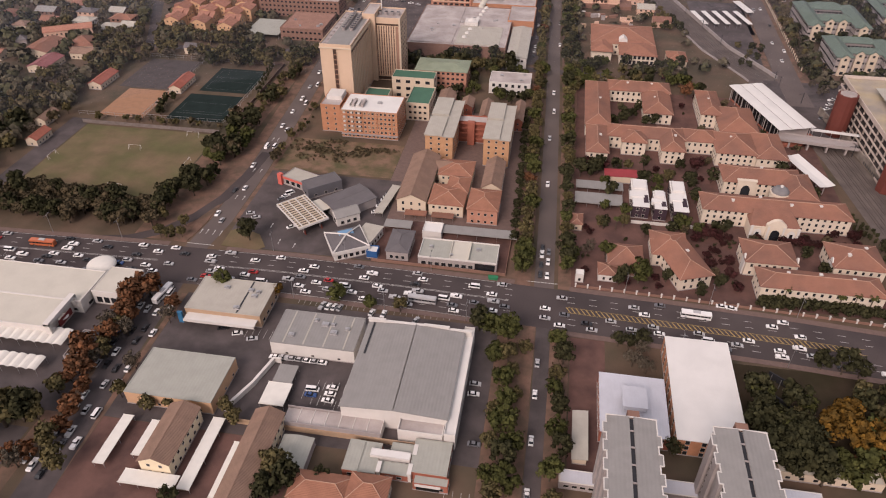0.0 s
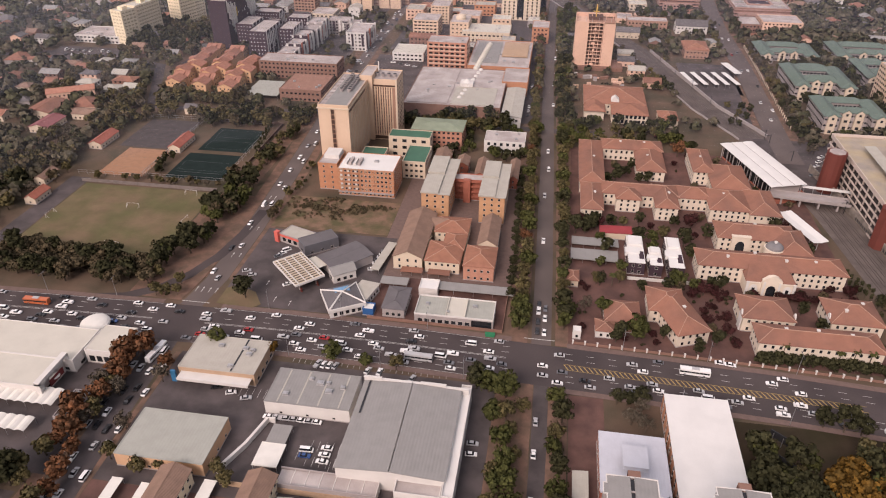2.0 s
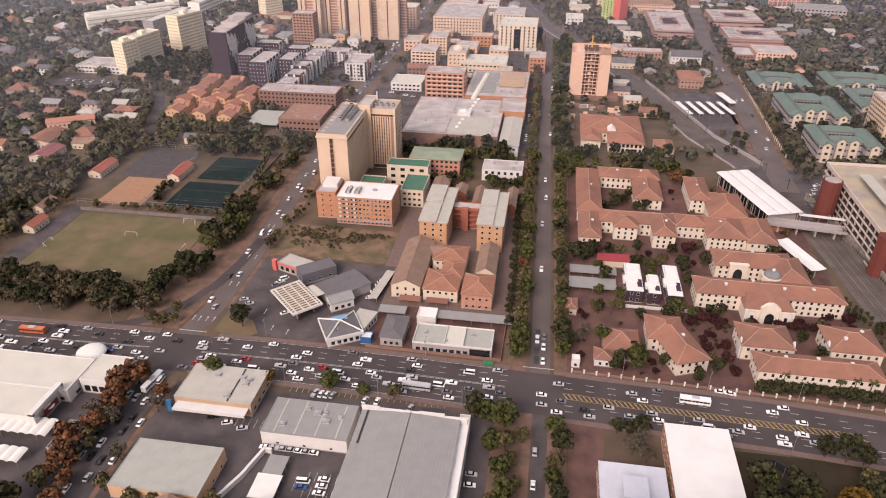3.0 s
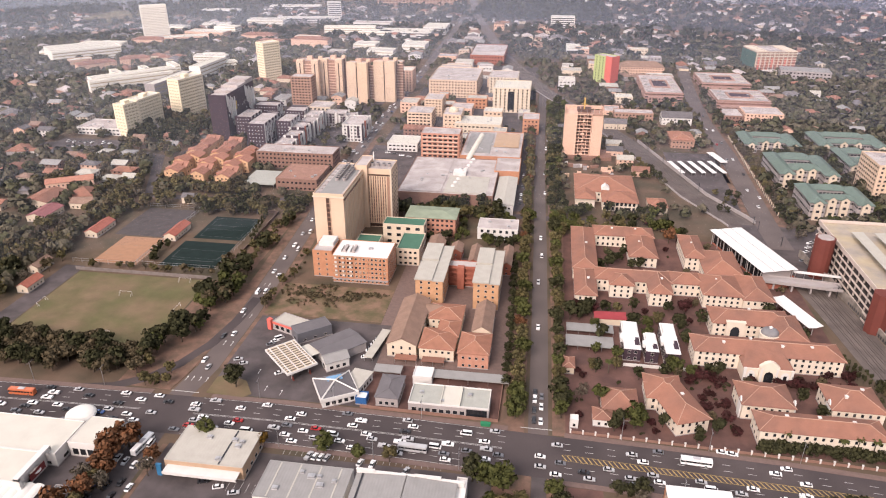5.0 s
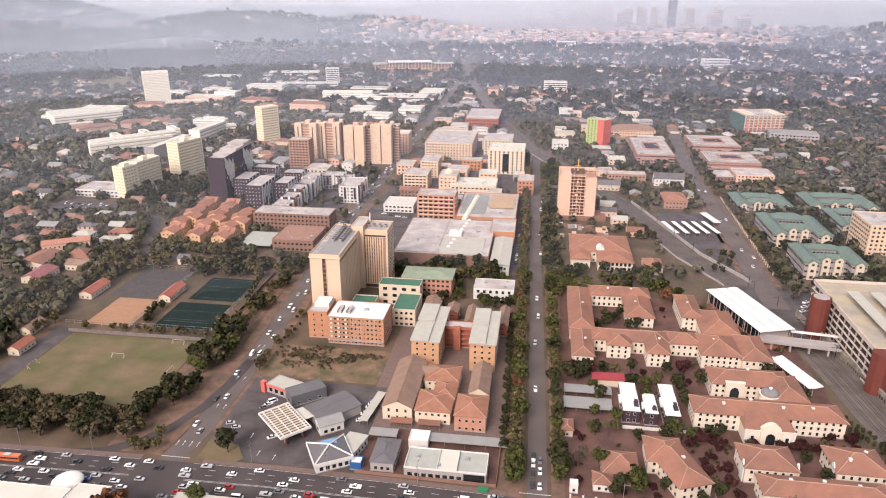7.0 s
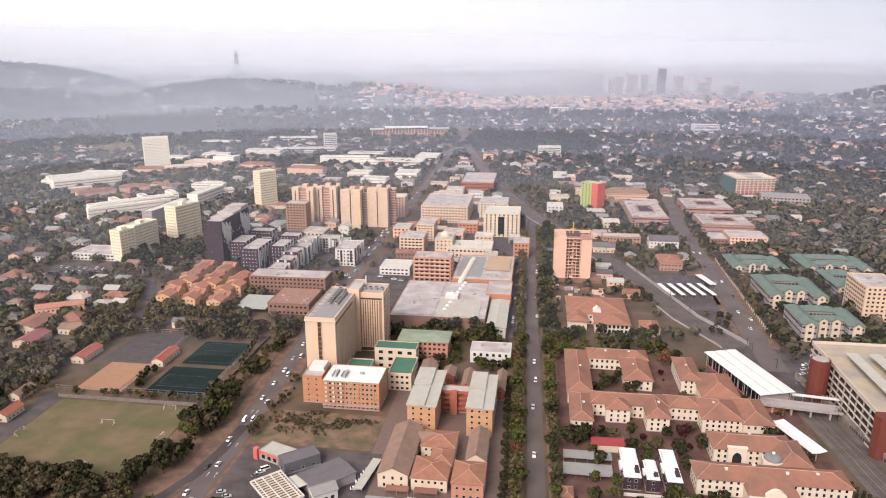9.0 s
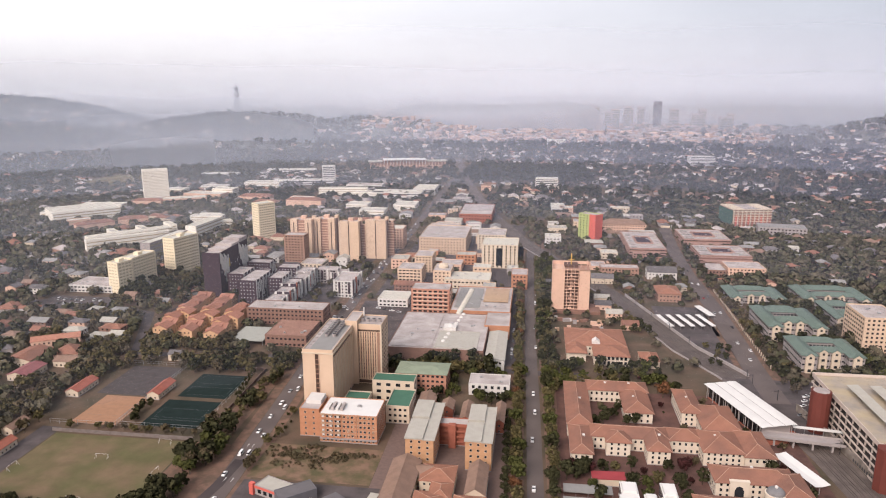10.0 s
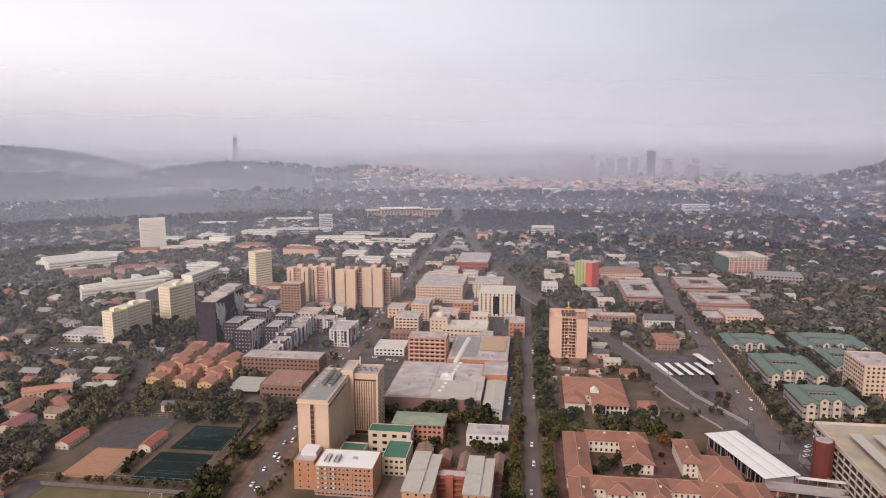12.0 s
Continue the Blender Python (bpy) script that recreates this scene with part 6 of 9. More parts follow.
for plan, label in (((-402.9, 620.1, 17.4, 14, 31, 72), "pale yellow residence tower with balconies"), ((-400.3, 648.3, 33.2, 15, 31, 79), "pale yellow residence slab with balconies"), ((-383, 704.6, 35.3, 16, 39, 72), "pale yellow residence tower with balconies")):
    x, y, w, d, h, rot = plan
    # pane rows are tinted like shaded balconies
    b = building("residence_tower", label, "flats", plan, PALE, ROOF_CREAM, "flat", int(h / 3.1), (3.2, 2.3, 1.2), faces="fl" if rot > 45 else "fr", parapet=1.0, pane=PALEPANE)
    part("plant_room", Geo().box(-3, -3, h - 0.2, 3, 3, h + 3), PALE, b)
building("residence_tower", "slim pale yellow residence tower among trees", "flats", (-355.4, 873.6, 24.6, 16, 48, 54), PALE, ROOF_CREAM, "flat", 15, (3.2, 2.3, 1.2), faces="fl", parapet=1.0, pane=PALEPANE)
x, y, w, d, h, rot = (-660.5, 1146.1, 46.4, 18, 55, 52)
up = building("university_tower", "tall white university tower with continuous balcony bands", "university", (x, y, 41, 16, h, 36), CAMPUSW, ROOF_CREAM, "flat", 20, None, parapet=1.2, back=False)
for face in "frl":
    strips(up, face, 41, 16, 53, 20, 0.5, 1.0, 0.4, "window_band", PALEPANE, 0.08, 1.0)
x, y, w, d, h, rot = (-317.5, 635, 18.4, 57.2, 46, 30)
dk = building("student_tower", "tall dark plum student residence with white broken strips", "flats", (-304.5, 646, 17, 66, 43, 0), DARKB, ROOF_CONC, "flat", 14, (3.0, 0.8, 1.1), faces="l", parapet=1.2)
rng_d = random.Random(5)
for y0, y1, z in ((-20, -4, 44.4), (-4, 14, 46.0), (14, 33.2, 47.8)):
    part("roof_step", Geo().box(-8.4, y0, 42, 8.4, y1, z).box(-8.4, y0, z, 8.4, y0 + 0.5, z + 0.8), ROOF_CONC, dk, "stepped grey roof")
for start, n_panel in ((-31.5, 9), (11.0, 10)):
    for k in range(n_panel):
        top, low = 43.5 - 1.3 * (k % 4) - 0.6 * k, max(2.0, 33 - 3.6 * k - 2.0 * (k % 2))
        part("pale_panel", Geo().box(0, 0, 0, 0.5 + 0.5 * (k % 2), 1.55, top - low), WHITE, dk, "staggered white facade panel", (8.52, start + 2.05 * k, low))
    part("accent_panel", Geo().box(8.52, start + 19, 26, 8.9, start + 20.6, 34), mat("mustard_panel", (0.45, 0.32, 0.06), 0.7, 0.1), dk, "mustard yellow facade panel")
for k in range(26):
    part("pale_panel", Geo().box(0, 0, 0, 0.12, 0.9, rng_d.uniform(1.2, 2.6)), WHITE, dk, "staggered white facade panel", (8.51, -30 + 2.4 * k, rng_d.uniform(3, 30)))
for plan in ((-284, 634, 16, 30, 22, 0), (-260.5, 611, 17, 40, 24, 0), (-241, 624, 14, 28, 22, 0), (-279, 672, 24, 16, 22, 0), (-246, 664, 20, 17, 20, 0), (-270, 655, 12, 14, 17, 0)):
    x, y, w, d, h, rot = plan
    b = building("student_block", "dark plum student block with small white windows", "flats", plan, DARKB, ROOF_CONC, "flat", 7, (2.6, 0.7, 0.9), parapet=1.0, units=2, pane=WHITEPANE)
    for k in range(int(d / 4)):
        part("pale_panel", Geo().box(w / 2 + 0.01, -d / 2 + 4 * k + 0.6, 2 + 5 * (k % 3), w / 2 + 0.35, -d / 2 + 4 * k + 2.6, h + 0.6 - 3 * (k % 2)), WHITE, b, "staggered white facade panel")
for plan in ((-228, 580, 15, 18, 13, 0), (-227, 599, 14, 19, 15, 0), (-228, 619, 15, 20, 17, 0), (-226, 640, 14, 21, 16, 0), (-228, 662, 15, 21, 17, 0), (-211, 682, 22, 15, 14, 0), (-181, 646, 19, 34, 16, 0), (-199, 680, 16, 14, 12, 0)):
    b = building("student_block", "pale student block with dark recesses and upright panels", "flats", plan, (DARKB if int(plan[1]) % 2 else GREYC) if plan[0] < -190 else WHITE, ROOF_CONC, "flat", 5, (3.0, 1.8, 1.6), faces="fr", parapet=0.9, units=3)
    x, y, w, d, h, rot = plan
    for k in range(int(d / 3.4)):
        part("upright_panel", Geo().box(w / 2 + 0.01, -d / 2 + 0.5 + 3.4 * k, 1 + 3 * (k % 3), w / 2 + 0.9 + 0.5 * (k % 2), -d / 2 + 2.7 + 3.4 * k, h + 1.6 - 2.4 * (k % 3)), (WHITE, DARKB, WHITE, WHITE, REDB)[(k + int(y)) % 5], b, "upright facade panel")
    for k in range(4):
        part("upright_panel", Geo().box(-w / 2 + 0.4 + w * k / 4, -d / 2 - 0.6, 1 + 3 * (k % 2), -w / 2 + 0.4 + w * k / 4 + 1.9, -d / 2 - 0.01, h + 0.9 - 1.5 * (k % 2)), (WHITE, DARKB)[k % 2], b, "upright facade panel")
building("brick_block", "long red-brown brick block with a pale flat roof", "school", (-208.9, 556.9, 67.4, 21.5, 14, 0), BROWNB, ROOF_CONC, "flat", 4, (3.4, 1.6, 1.4), parapet=0.6, units=3)
building("brick_hall", "square brick building with a flat rust-coloured roof", "school", (-190.6, 515.5, 33.4, 36.5, 9, 0), BROWNB, mat("rust_screed_roof", (0.30, 0.165, 0.12), 0.9, 0.2, 0.2, 0.1), "flat", 2, (3.4, 1.8, 1.4), parapet=0.6, units=4)
carport("wide pale carport behind the courts", (-222.3, 511.4, 27.1, 31.7, 4, 0), ROOF_SAGE, bays=6)

for n_tower, plan in enumerate(((-272.2, 790.3, 27.6, 16, 44, 25), (-246.8, 799.1, 27.4, 16, 44, 25), (-212.8, 782.7, 25.4, 16, 44, 25), (-184.1, 795.2, 26.2, 16, 44, 25))):
    x, y, w, d, h, rot = plan
    w, d, rot = w - 3.0, 17, 0
    plan = (x, y, w, d, h, rot)
    # brown body and links carry the shade of recesses and right sides
    b = building("apartment_tower", "sand-pink apartment tower with blank piers and shade-brown recesses", "flats", plan, RECESS, ROOF_CONC, "flat", 14, (3.6, 2.2, 1.2), faces="r", parapet=0.8)
    inner = 0.6 if n_tower > 1 else 4.6
    part("pier", Geo().box(-w / 2 - 0.5, -d / 2 - 3.0, 0, -inner, -d / 2 + 5, h + 1.5), SAND, b, "blank sand pier")
    part("pier", Geo().box(inner, -d / 2 - 3.0, 0, w / 2 + 0.5, -d / 2 + 5, h + 1.5), SAND, b, "blank sand pier")
    for cx in ((0.0,) if n_tower > 1 else (-w / 4 - 2.5, w / 4 + 2.5)):
        part("stair_slot", Geo().box(cx - 0.62, -d / 2 - 3.06, 3, cx + 0.62, -d / 2 - 2.9, h - 2), SLOT, b, "tall dark stair slot")
    for k in range(13 if n_tower < 2 else 0):
        part("balcony", Geo().box(-inner, -d / 2 - 1.2, 3.1 * k + 2.6, inner, -d / 2, 3.1 * k + 3.5), PINK, b)
    part("link", Geo().box(w / 2 + 0.5, 3, 0, w / 2 + 7, d / 2, h - 4), RECESS, b, "recessed link between the towers")
    for k in range(13):
        part("link_balcony", Geo().box(w / 2 + 0.55, 2.2, 3.1 * k + 2.6, w / 2 + 7, 3.0, 3.1 * k + 3.5), PINK, b)
    part("end_pier", Geo().box(w / 2 - 4, d / 2 - 4, 0, w / 2 + 0.4, d / 2 + 0.6, h + 3), SAND, b, "raised sand pier")
    part("lift_head", Geo().box(-3, -2, h - 0.3, 3, 4, h + 4), PINK, b)
building("apartment_tower", "brown-pink apartment tower with balcony bands", "flats", ((-265.7, 743.2, 23.2, 16, 36, 15))[:5] + (0,), RECESS, ROOF_CONC, "flat", 12, (3.2, 2.0, 1.3), faces="fr")
building("apartment_tower", "round-ended brick block beside the street", "flats", (-172, 850, 20, 24, 25, 0), PINK, ROOF_CREAM, "flat", 8, (3.2, 1.6, 1.3), faces="fr")
building("office_block", "wide sand-coloured office with a grey roof", "office", (-109.9, 853.3, 56.3, 75.9, 20, 0), SAND, ROOF_CONC, "flat", 6, (3.4, 1.6, 1.5), parapet=1.0, units=6)
c2 = building("office_block", "tall cream office with dark window strips", "office", (-38, 778, 40, 40, 26, 0), CREAM, ROOF_CREAM, "flat", 8, (4.4, 1.5, 2.0), parapet=1.0, units=4)
part("dark_slot", Geo().box(-4, -20.08, 3, 3, -19.9, 23), GLASS, c2, "dark central window strip")
building("office_block", "sand-coloured office block beside the street", "office", (-119.2, 744.8, 19.2, 27.8, 18, 0), SAND, ROOF_CONC, "flat", 6, (3.2, 1.8, 1.3), units=2)
building("office_block", "sand-coloured office with balcony bands", "office", (-125.7, 695.8, 25.1, 27.1, 16, 0), SAND, ROOF_CONC, "flat", 5, (3.6, 2.6, 1.3), units=2)
c5 = building("domed_block", "sand-coloured block with a small dome", "office", (-92.7, 698.1, 18.2, 28.8, 15, 0), SAND, ROOF_CONC, "flat", 4, (3.4, 1.6, 1.3))
part("dome", Geo().cyl(0, 0, 14.5, 17, 5, n=16).cyl(0, 0, 17, 19, 5, 3.4, 16).cyl(0, 0, 19, 20, 3.4, 0.4, 16), CREAM, c5, "cream dome")
ht = building("hotel", "orange brick hotel with pale balcony rows", "hotel", (-90.8, 603.2, 34.4, 20.4, 22, 0), ROSEBRICK, ROOF_CONC, "flat", 6, (4.4, 3.0, 1.6), units=3)
x, y, w, d, h, rot = (-90.8, 603.2, 34.4, 20.4, 22, 0)
strips(ht, "f", w, d, h, 6, 1.0, 0.0, 1.5, "balcony", PINK, 1.1, 0.0)
strips(ht, "r", w, d, h, 6, 1.0, 0.0, 1.5, "balcony", PINK, 0.9, 0.0)
building("shop_block", "low white corner shops", "shop", (-128, 620, 28, 26, 7, 0), WHITE, ROOF_CREAM, "flat", 2, (3.6, 2.2, 1.4))
building("shop_block", "long pale shop block", "shop", (-66, 690, 46, 30, 9, 0), CREAM, ROOF_CREAM, "flat", 2, (4, 2.2, 1.4), units=5)
building("shop_block", "orange brick corner block beside the avenue", "shop", (-14, 690, 16, 24, 15, 0), ORANGE, ROOF_CONC, "flat", 4, (3.4, 1.6, 1.4))
building("office_block", "cream office behind the shops", "office", (-52, 850, 34, 40, 22, 0), CREAM, ROOF_CONC, "flat", 7, (3.6, 1.6, 1.5))
building("office_block", "low pale block beside the street", "office", (-122, 930, 40, 36, 12, 0), SAND, ROOF_CONC, "flat", 3, (3.6, 1.8, 1.5))
building("brick_hall", "long red brick hall with a pale ridge roof", "hall", (-88, 1060, 48, 90, 13, 0), REDB, ROOF_CONC, "flat", 3, (4, 1.8, 1.5), parapet=0.8, units=4)
x, y, w, d, h, rot = (74, 928.5, 37, 16, 34, -42)
rg = building("painted_tower", "apartment tower with lime green and coral red faces", "flats", (x - 2, y, 27, 15, 33, -40), LIME, ROOF_CONC, "flat", 10, (4.5, 1.6, 1.4), faces="fl", parapet=1.0)
part("coral_end", Geo().box(4, -8.2, 0, 13.9, -7.5, 34).box(13.5, -8.2, 0, 14.0, 7.5, 34), CORAL, rg, "coral red end facade")
building("brick_flats", "long brick flats with a tiled roof", "flats", (122, 990, 60, 22, 10, 0), PINK, TILE_BROWN, "hip", 3, (3.6, 1.6, 1.4))
for plan, label in (((133, 882, 42, 96, 10, 0), "broad brown office block with a courtyard roof"), ((214, 925, 56, 62, 10, 0), "broad rose-brown office block with a pale roof rim"), ((214, 830, 56, 54, 11, 0), "broad rose-brown office block with terraces")):
    x, y, w, d, h, rot = plan
    b = building("office_park", label, "office", plan, BROWNB, ROOF_CONC, "flat", 3, None, parapet=0.9, units=14, back=False, trim=ROSE_BAND)
    strips(b, "f", w, d, h, 3, 1.3, 0.0, 0.5, "window_band", GLASS, 0.08, 1.2)
    strips(b, "l", w, d, h, 3, 1.3, 0.0, 0.5, "window_band", GLASS, 0.08, 1.2)
    for k in range(3):
        part("balcony_band", Geo().box(-w / 2 - 0.9, -d / 2 - 0.9, 2.6 + 3.1 * k, w / 2 + 0.9, -d / 2, 3.7 + 3.1 * k), ROSE_BAND, b, "rose brick balcony band")
        part("balcony_band", Geo().box(-w / 2 - 0.9, -d / 2, 2.6 + 3.1 * k, -w / 2, d / 2, 3.7 + 3.1 * k), ROSE_BAND, b, "rose brick balcony band")
    # flat dark plate on the roof, painted as the shaded void of the court
    part("light_well", Geo().box(-w / 5, -d / 5, h - 0.25, w / 5, d / 6, h + 0.05), DARKB, b, "dark plate for the shade in the inner court")
    for x0, y0, x1, y1 in ((-w / 5 - 2, -d / 5 - 2, w / 5 + 2, -d / 5), (-w / 5 - 2, d / 6, w / 5 + 2, d / 6 + 2), (-w / 5 - 2, -d / 5, -w / 5, d / 6), (w / 5, -d / 5, w / 5 + 2, d / 6)):
        part("well_rim", Geo().box(x0, y0, h - 0.2, x1, y1, h + 1.2), ROSE_BAND, b, "raised rim of the light well")
    for k in range(5):
        part("roof_ridge", Geo().box(-w / 2 + 2.5, -d / 2 + 3 + k * d / 5.5, h - 0.1, -w / 5 - 4, -d / 2 + 5.5 + k * d / 5.5, h + 0.9), (ROOF_GREY, GREYC)[k % 2], b, "low rooftop housing")
        part("roof_ridge", Geo().box(w / 5 + 4, -d / 2 + 3 + k * d / 5.5, h - 0.1, w / 2 - 2.5, -d / 2 + 5.2 + k * d / 5.5, h + 0.8), (GREYC, ROOF_PALE)[k % 2], b, "low rooftop housing")
    part("front_terrace", Geo().box(-w / 2 + 3, -d / 2 - 9, 0, w / 2 - 8, -d / 2 - 0.95, 6.2).box(-w / 2 + 3, -d / 2 - 9, 6.2, w / 2 - 8, -d / 2 - 8.6, 7.1), ROSE_BAND, b, "rose brick terrace")
    for k in range(int((w - 11) / 3.4)):
        part("terrace_window", Geo().box(-w / 2 + 4 + 3.4 * k, -d / 2 - 9.08, 1.0, -w / 2 + 6 + 3.4 * k, -d / 2 - 8.98, 2.4).box(-w / 2 + 4 + 3.4 * k, -d / 2 - 9.08, 3.9, -w / 2 + 6 + 3.4 * k, -d / 2 - 8.98, 5.4), GLASS, b)
    take(x, y - d / 2 - 5, w, 10)
building("office_block", "small brown brick block", "office", (193.2, 768.1, 19.6, 30.9, 7, 0), BROWNB, ROOF_CONC, "flat", 2, (3.4, 1.6, 1.3))
building("office_block", "brick flats with pale piers", "flats", (223, 767.3, 38.2, 30, 10, 0), PINK, ROOF_CONC, "flat", 3, (3.4, 1.6, 1.3))
building("office_block", "low office with a pale roof", "office", (91, 753, 40, 16, 8, 0), RECESS, ROOF_CONC, "flat", 2, (3.4, 1.6, 1.3))
building("house", "white house with a grey roof", "house", (133, 741, 30, 16, 8, 0), WHITE, TILE_GREY, "gable", 2, (3.4, 1.4, 1.3), ridge="x")
building("house", "white hall with a pale roof", "house", (70, 715, 22, 12, 6, 0), CREAM, TILE_GREY, "gable", 1, (3.4, 1.4, 1.3), ridge="x")
x, y, w, d, h, rot = (312.4, 1095.9, 64.4, 78.4, 22, -18)
of = building("office_block", "large red and green office block with a white roof rim", "office", (299, 1046, 55, 46, 27, 9), RECESS, ROOF_CONC, "flat", 7, None, faces="", parapet=1.0, trim=CREAM, back=False)
part("green_end", Geo().box(-28.4, -23.2, 0, -27.52, 23, 26), mat("green_scaffold_net", (0.07, 0.13, 0.10), 0.8, 0.25, 0.3), of, "green netted end wall")
for k in range(7):
    part("balcony", Geo().box(-27.4, -24.4, 3.6 * k + 2.8, 27.5, -23.0, 3.6 * k + 3.9), (PINK, ROSE_BAND, PINK, PINK, SAND, CREAM, CREAM)[k], of, "pale balcony band")
    strips(of, "f", 55, 46, 27, 7, 1.9, 0, 0.8, "window_band", GLASS, 0.1, 1.2) if k == 0 else None
for k in range(9):
    part("red_panel", Geo().box(-24 + 6 * k, -24.0, 2, -21.8 + 6 * k, -23.0, 19), CORAL if k % 3 == 0 else REDB, of, "red facade panel")
    part("pier", Geo().box(-27 + 6 * k, -24.6, 0, -26.3 + 6 * k, -23.0, 26.4), CREAM, of)
for x0, x1 in ((-27.5, -12), (12, 27.5)):
    part("roof_deck", Geo().box(x0, -22.5, 26.6, x1, 22.5, 28.2), CREAM, of, "raised pale roof deck")
part("roof_beam", Geo().box(-12, -21, 27.6, 12, -19.5, 28.2).box(-12, 16, 27.6, 12, 18, 28.2), GREYC, of)
building("office_block", "dark grey office behind trees", "office", (330, 985, 60, 30, 12, -10), GREYC, ROOF_GREY, "flat", 3, (4.2, 2.2, 1.6), faces="fl")
x, y, w, d, h, rot = (261.3, 561.2, 26.1, 37.2, 28, 0)
building("apartment_block", "tan apartment block with window rows", "flats", (x + 2, y, 27, 36, 27, 0), SAND, ROOF_CONC, "flat", 8, (3.2, 1.6, 1.5), parapet=1.0, units=4)
def pavilion(plan):
    """An office pavilion: two long wings and a cross wing under green hipped roofs, with cream gabled bays in front."""
    x, y, w, d, h, rot = plan
    root = thing("office_pavilion", "cream office pavilion with green hipped sheet roofs and gabled bays", "office", x, y, 0, rot)
    take(x, y, w, d, rot)
    ww = min(10.5, w * 0.24)
    for cx, cy, bw, bd in ((-w / 2 + ww / 2, 0, ww, d), (w / 2 - ww / 2, -d * 0.04, ww, d * 0.92), (0, d * 0.36, w - 2 * ww + 2, d * 0.24), (0, -d * 0.16, w - 2 * ww + 2, d * 0.22)):
        part("wall", Geo().box(cx - bw / 2, cy - bd / 2, 0, cx + bw / 2, cy + bd / 2, h - 0.3), GREYC, root)
        rg = hip_geo(bw, bd, h, 0.3 * min(bw, bd), 1.1)
        part("roof", rg, ROOF_GREEN, root, "", (cx, cy, 0))
        for k in range(3 if h > 9 else 2):
            z = 0.9 + k * h / (3 if h > 9 else 2)
            part("window_band", Geo().box(cx - bw / 2 - 0.06, cy - bd / 2 - 0.06, z, cx + bw / 2 + 0.06, cy + bd / 2 + 0.06, z + 1.3), GLASS, root)
        piers = Geo()
        for k in range(int(bw / 2.6) + 1):
            px = cx - bw / 2 + k * bw / int(bw / 2.6)
            piers.box(px - 0.3, cy - bd / 2 - 0.14, 0, px + 0.3, cy - bd / 2 - 0.07, h - 0.3)
        for k in range(int(bd / 2.6) + 1):
            py = cy - bd / 2 + k * bd / int(bd / 2.6)
            piers.box(cx - bw / 2 - 0.14, py - 0.3, 0, cx - bw / 2 - 0.07, py + 0.3, h - 0.3).box(cx + bw / 2 + 0.07, py - 0.3, 0, cx + bw / 2 + 0.14, py + 0.3, h - 0.3)
        part("pier_row", piers, GREYC, root)["kind"] = "stuff"
    for cx, cy in ((-w / 2 + ww / 2, -d / 2), (-w * 0.09, -d * 0.27), (w * 0.12, -d * 0.27), (w / 2 - ww / 2, -d / 2)):
        bay = part("gable_bay", Geo().box(-2.8, -1.6, 0, 2.8, 1.5, h - 0.2).across([(-2.8, h - 0.2), (2.8, h - 0.2), (0, h + 1.8)], -1.6, 1.5), CREAM, root, "cream gabled bay", (cx, cy, 0))
        part("bay_window", Geo().box(-1.1, -1.7, 1.0, 1.1, -1.58, 3.0).box(-1.1, -1.7, h * 0.5 - 0.6, 1.1, -1.58, h * 0.5 + 1.2).box(-0.8, -1.7, h - 2.4, 0.8, -1.58, h - 0.8), GLASS, bay)
        part("bay_roof", Geo().across([(-3.3, h - 0.5), (0, h + 1.85), (0, h + 2.1), (-3.3, h - 0.25)], -2.0, 6).across([(0, h + 1.85), (3.3, h - 0.5), (3.3, h - 0.25), (0, h + 2.1)], -2.0, 6), ROOF_GREEN, bay)


for plan in ((205.4, 670.1, 47.9, 37.6, 8, 0), (276, 677.7, 58, 42.1, 8, 0), (209, 586.5, 44, 53, 12, 0), (266, 618.4, 30, 48, 10, 0), (211, 515.6, 41.5, 38.3, 13, 0)):
    pavilion(plan)
for plan, label in (((-687.5, 979.6, 93.2, 61.9, 16, 46), "long white university block on a slope"), ((-520, 830, 105, 18, 14, 50), "long white university block with courtyards"), ((-444.8, 781.1, 76.3, 13.1, 20, 84), "long grey-white block with window bands"), ((-446.1, 888.1, 69.4, 15.8, 18, 86), "white block with window bands")):
    b = building("university_block", label, "university", plan, CAMPUSW if "grey" not in label else GREYC, ROOF_CREAM, "flat", 4, None, parapet=0.8, back=False)
    for face in "fr":
        strips(b, face, plan[2], plan[3], plan[4], 4, 1.3, 0.3, 0.8, "window_band", PALEPANE, 0.08, 1.0)
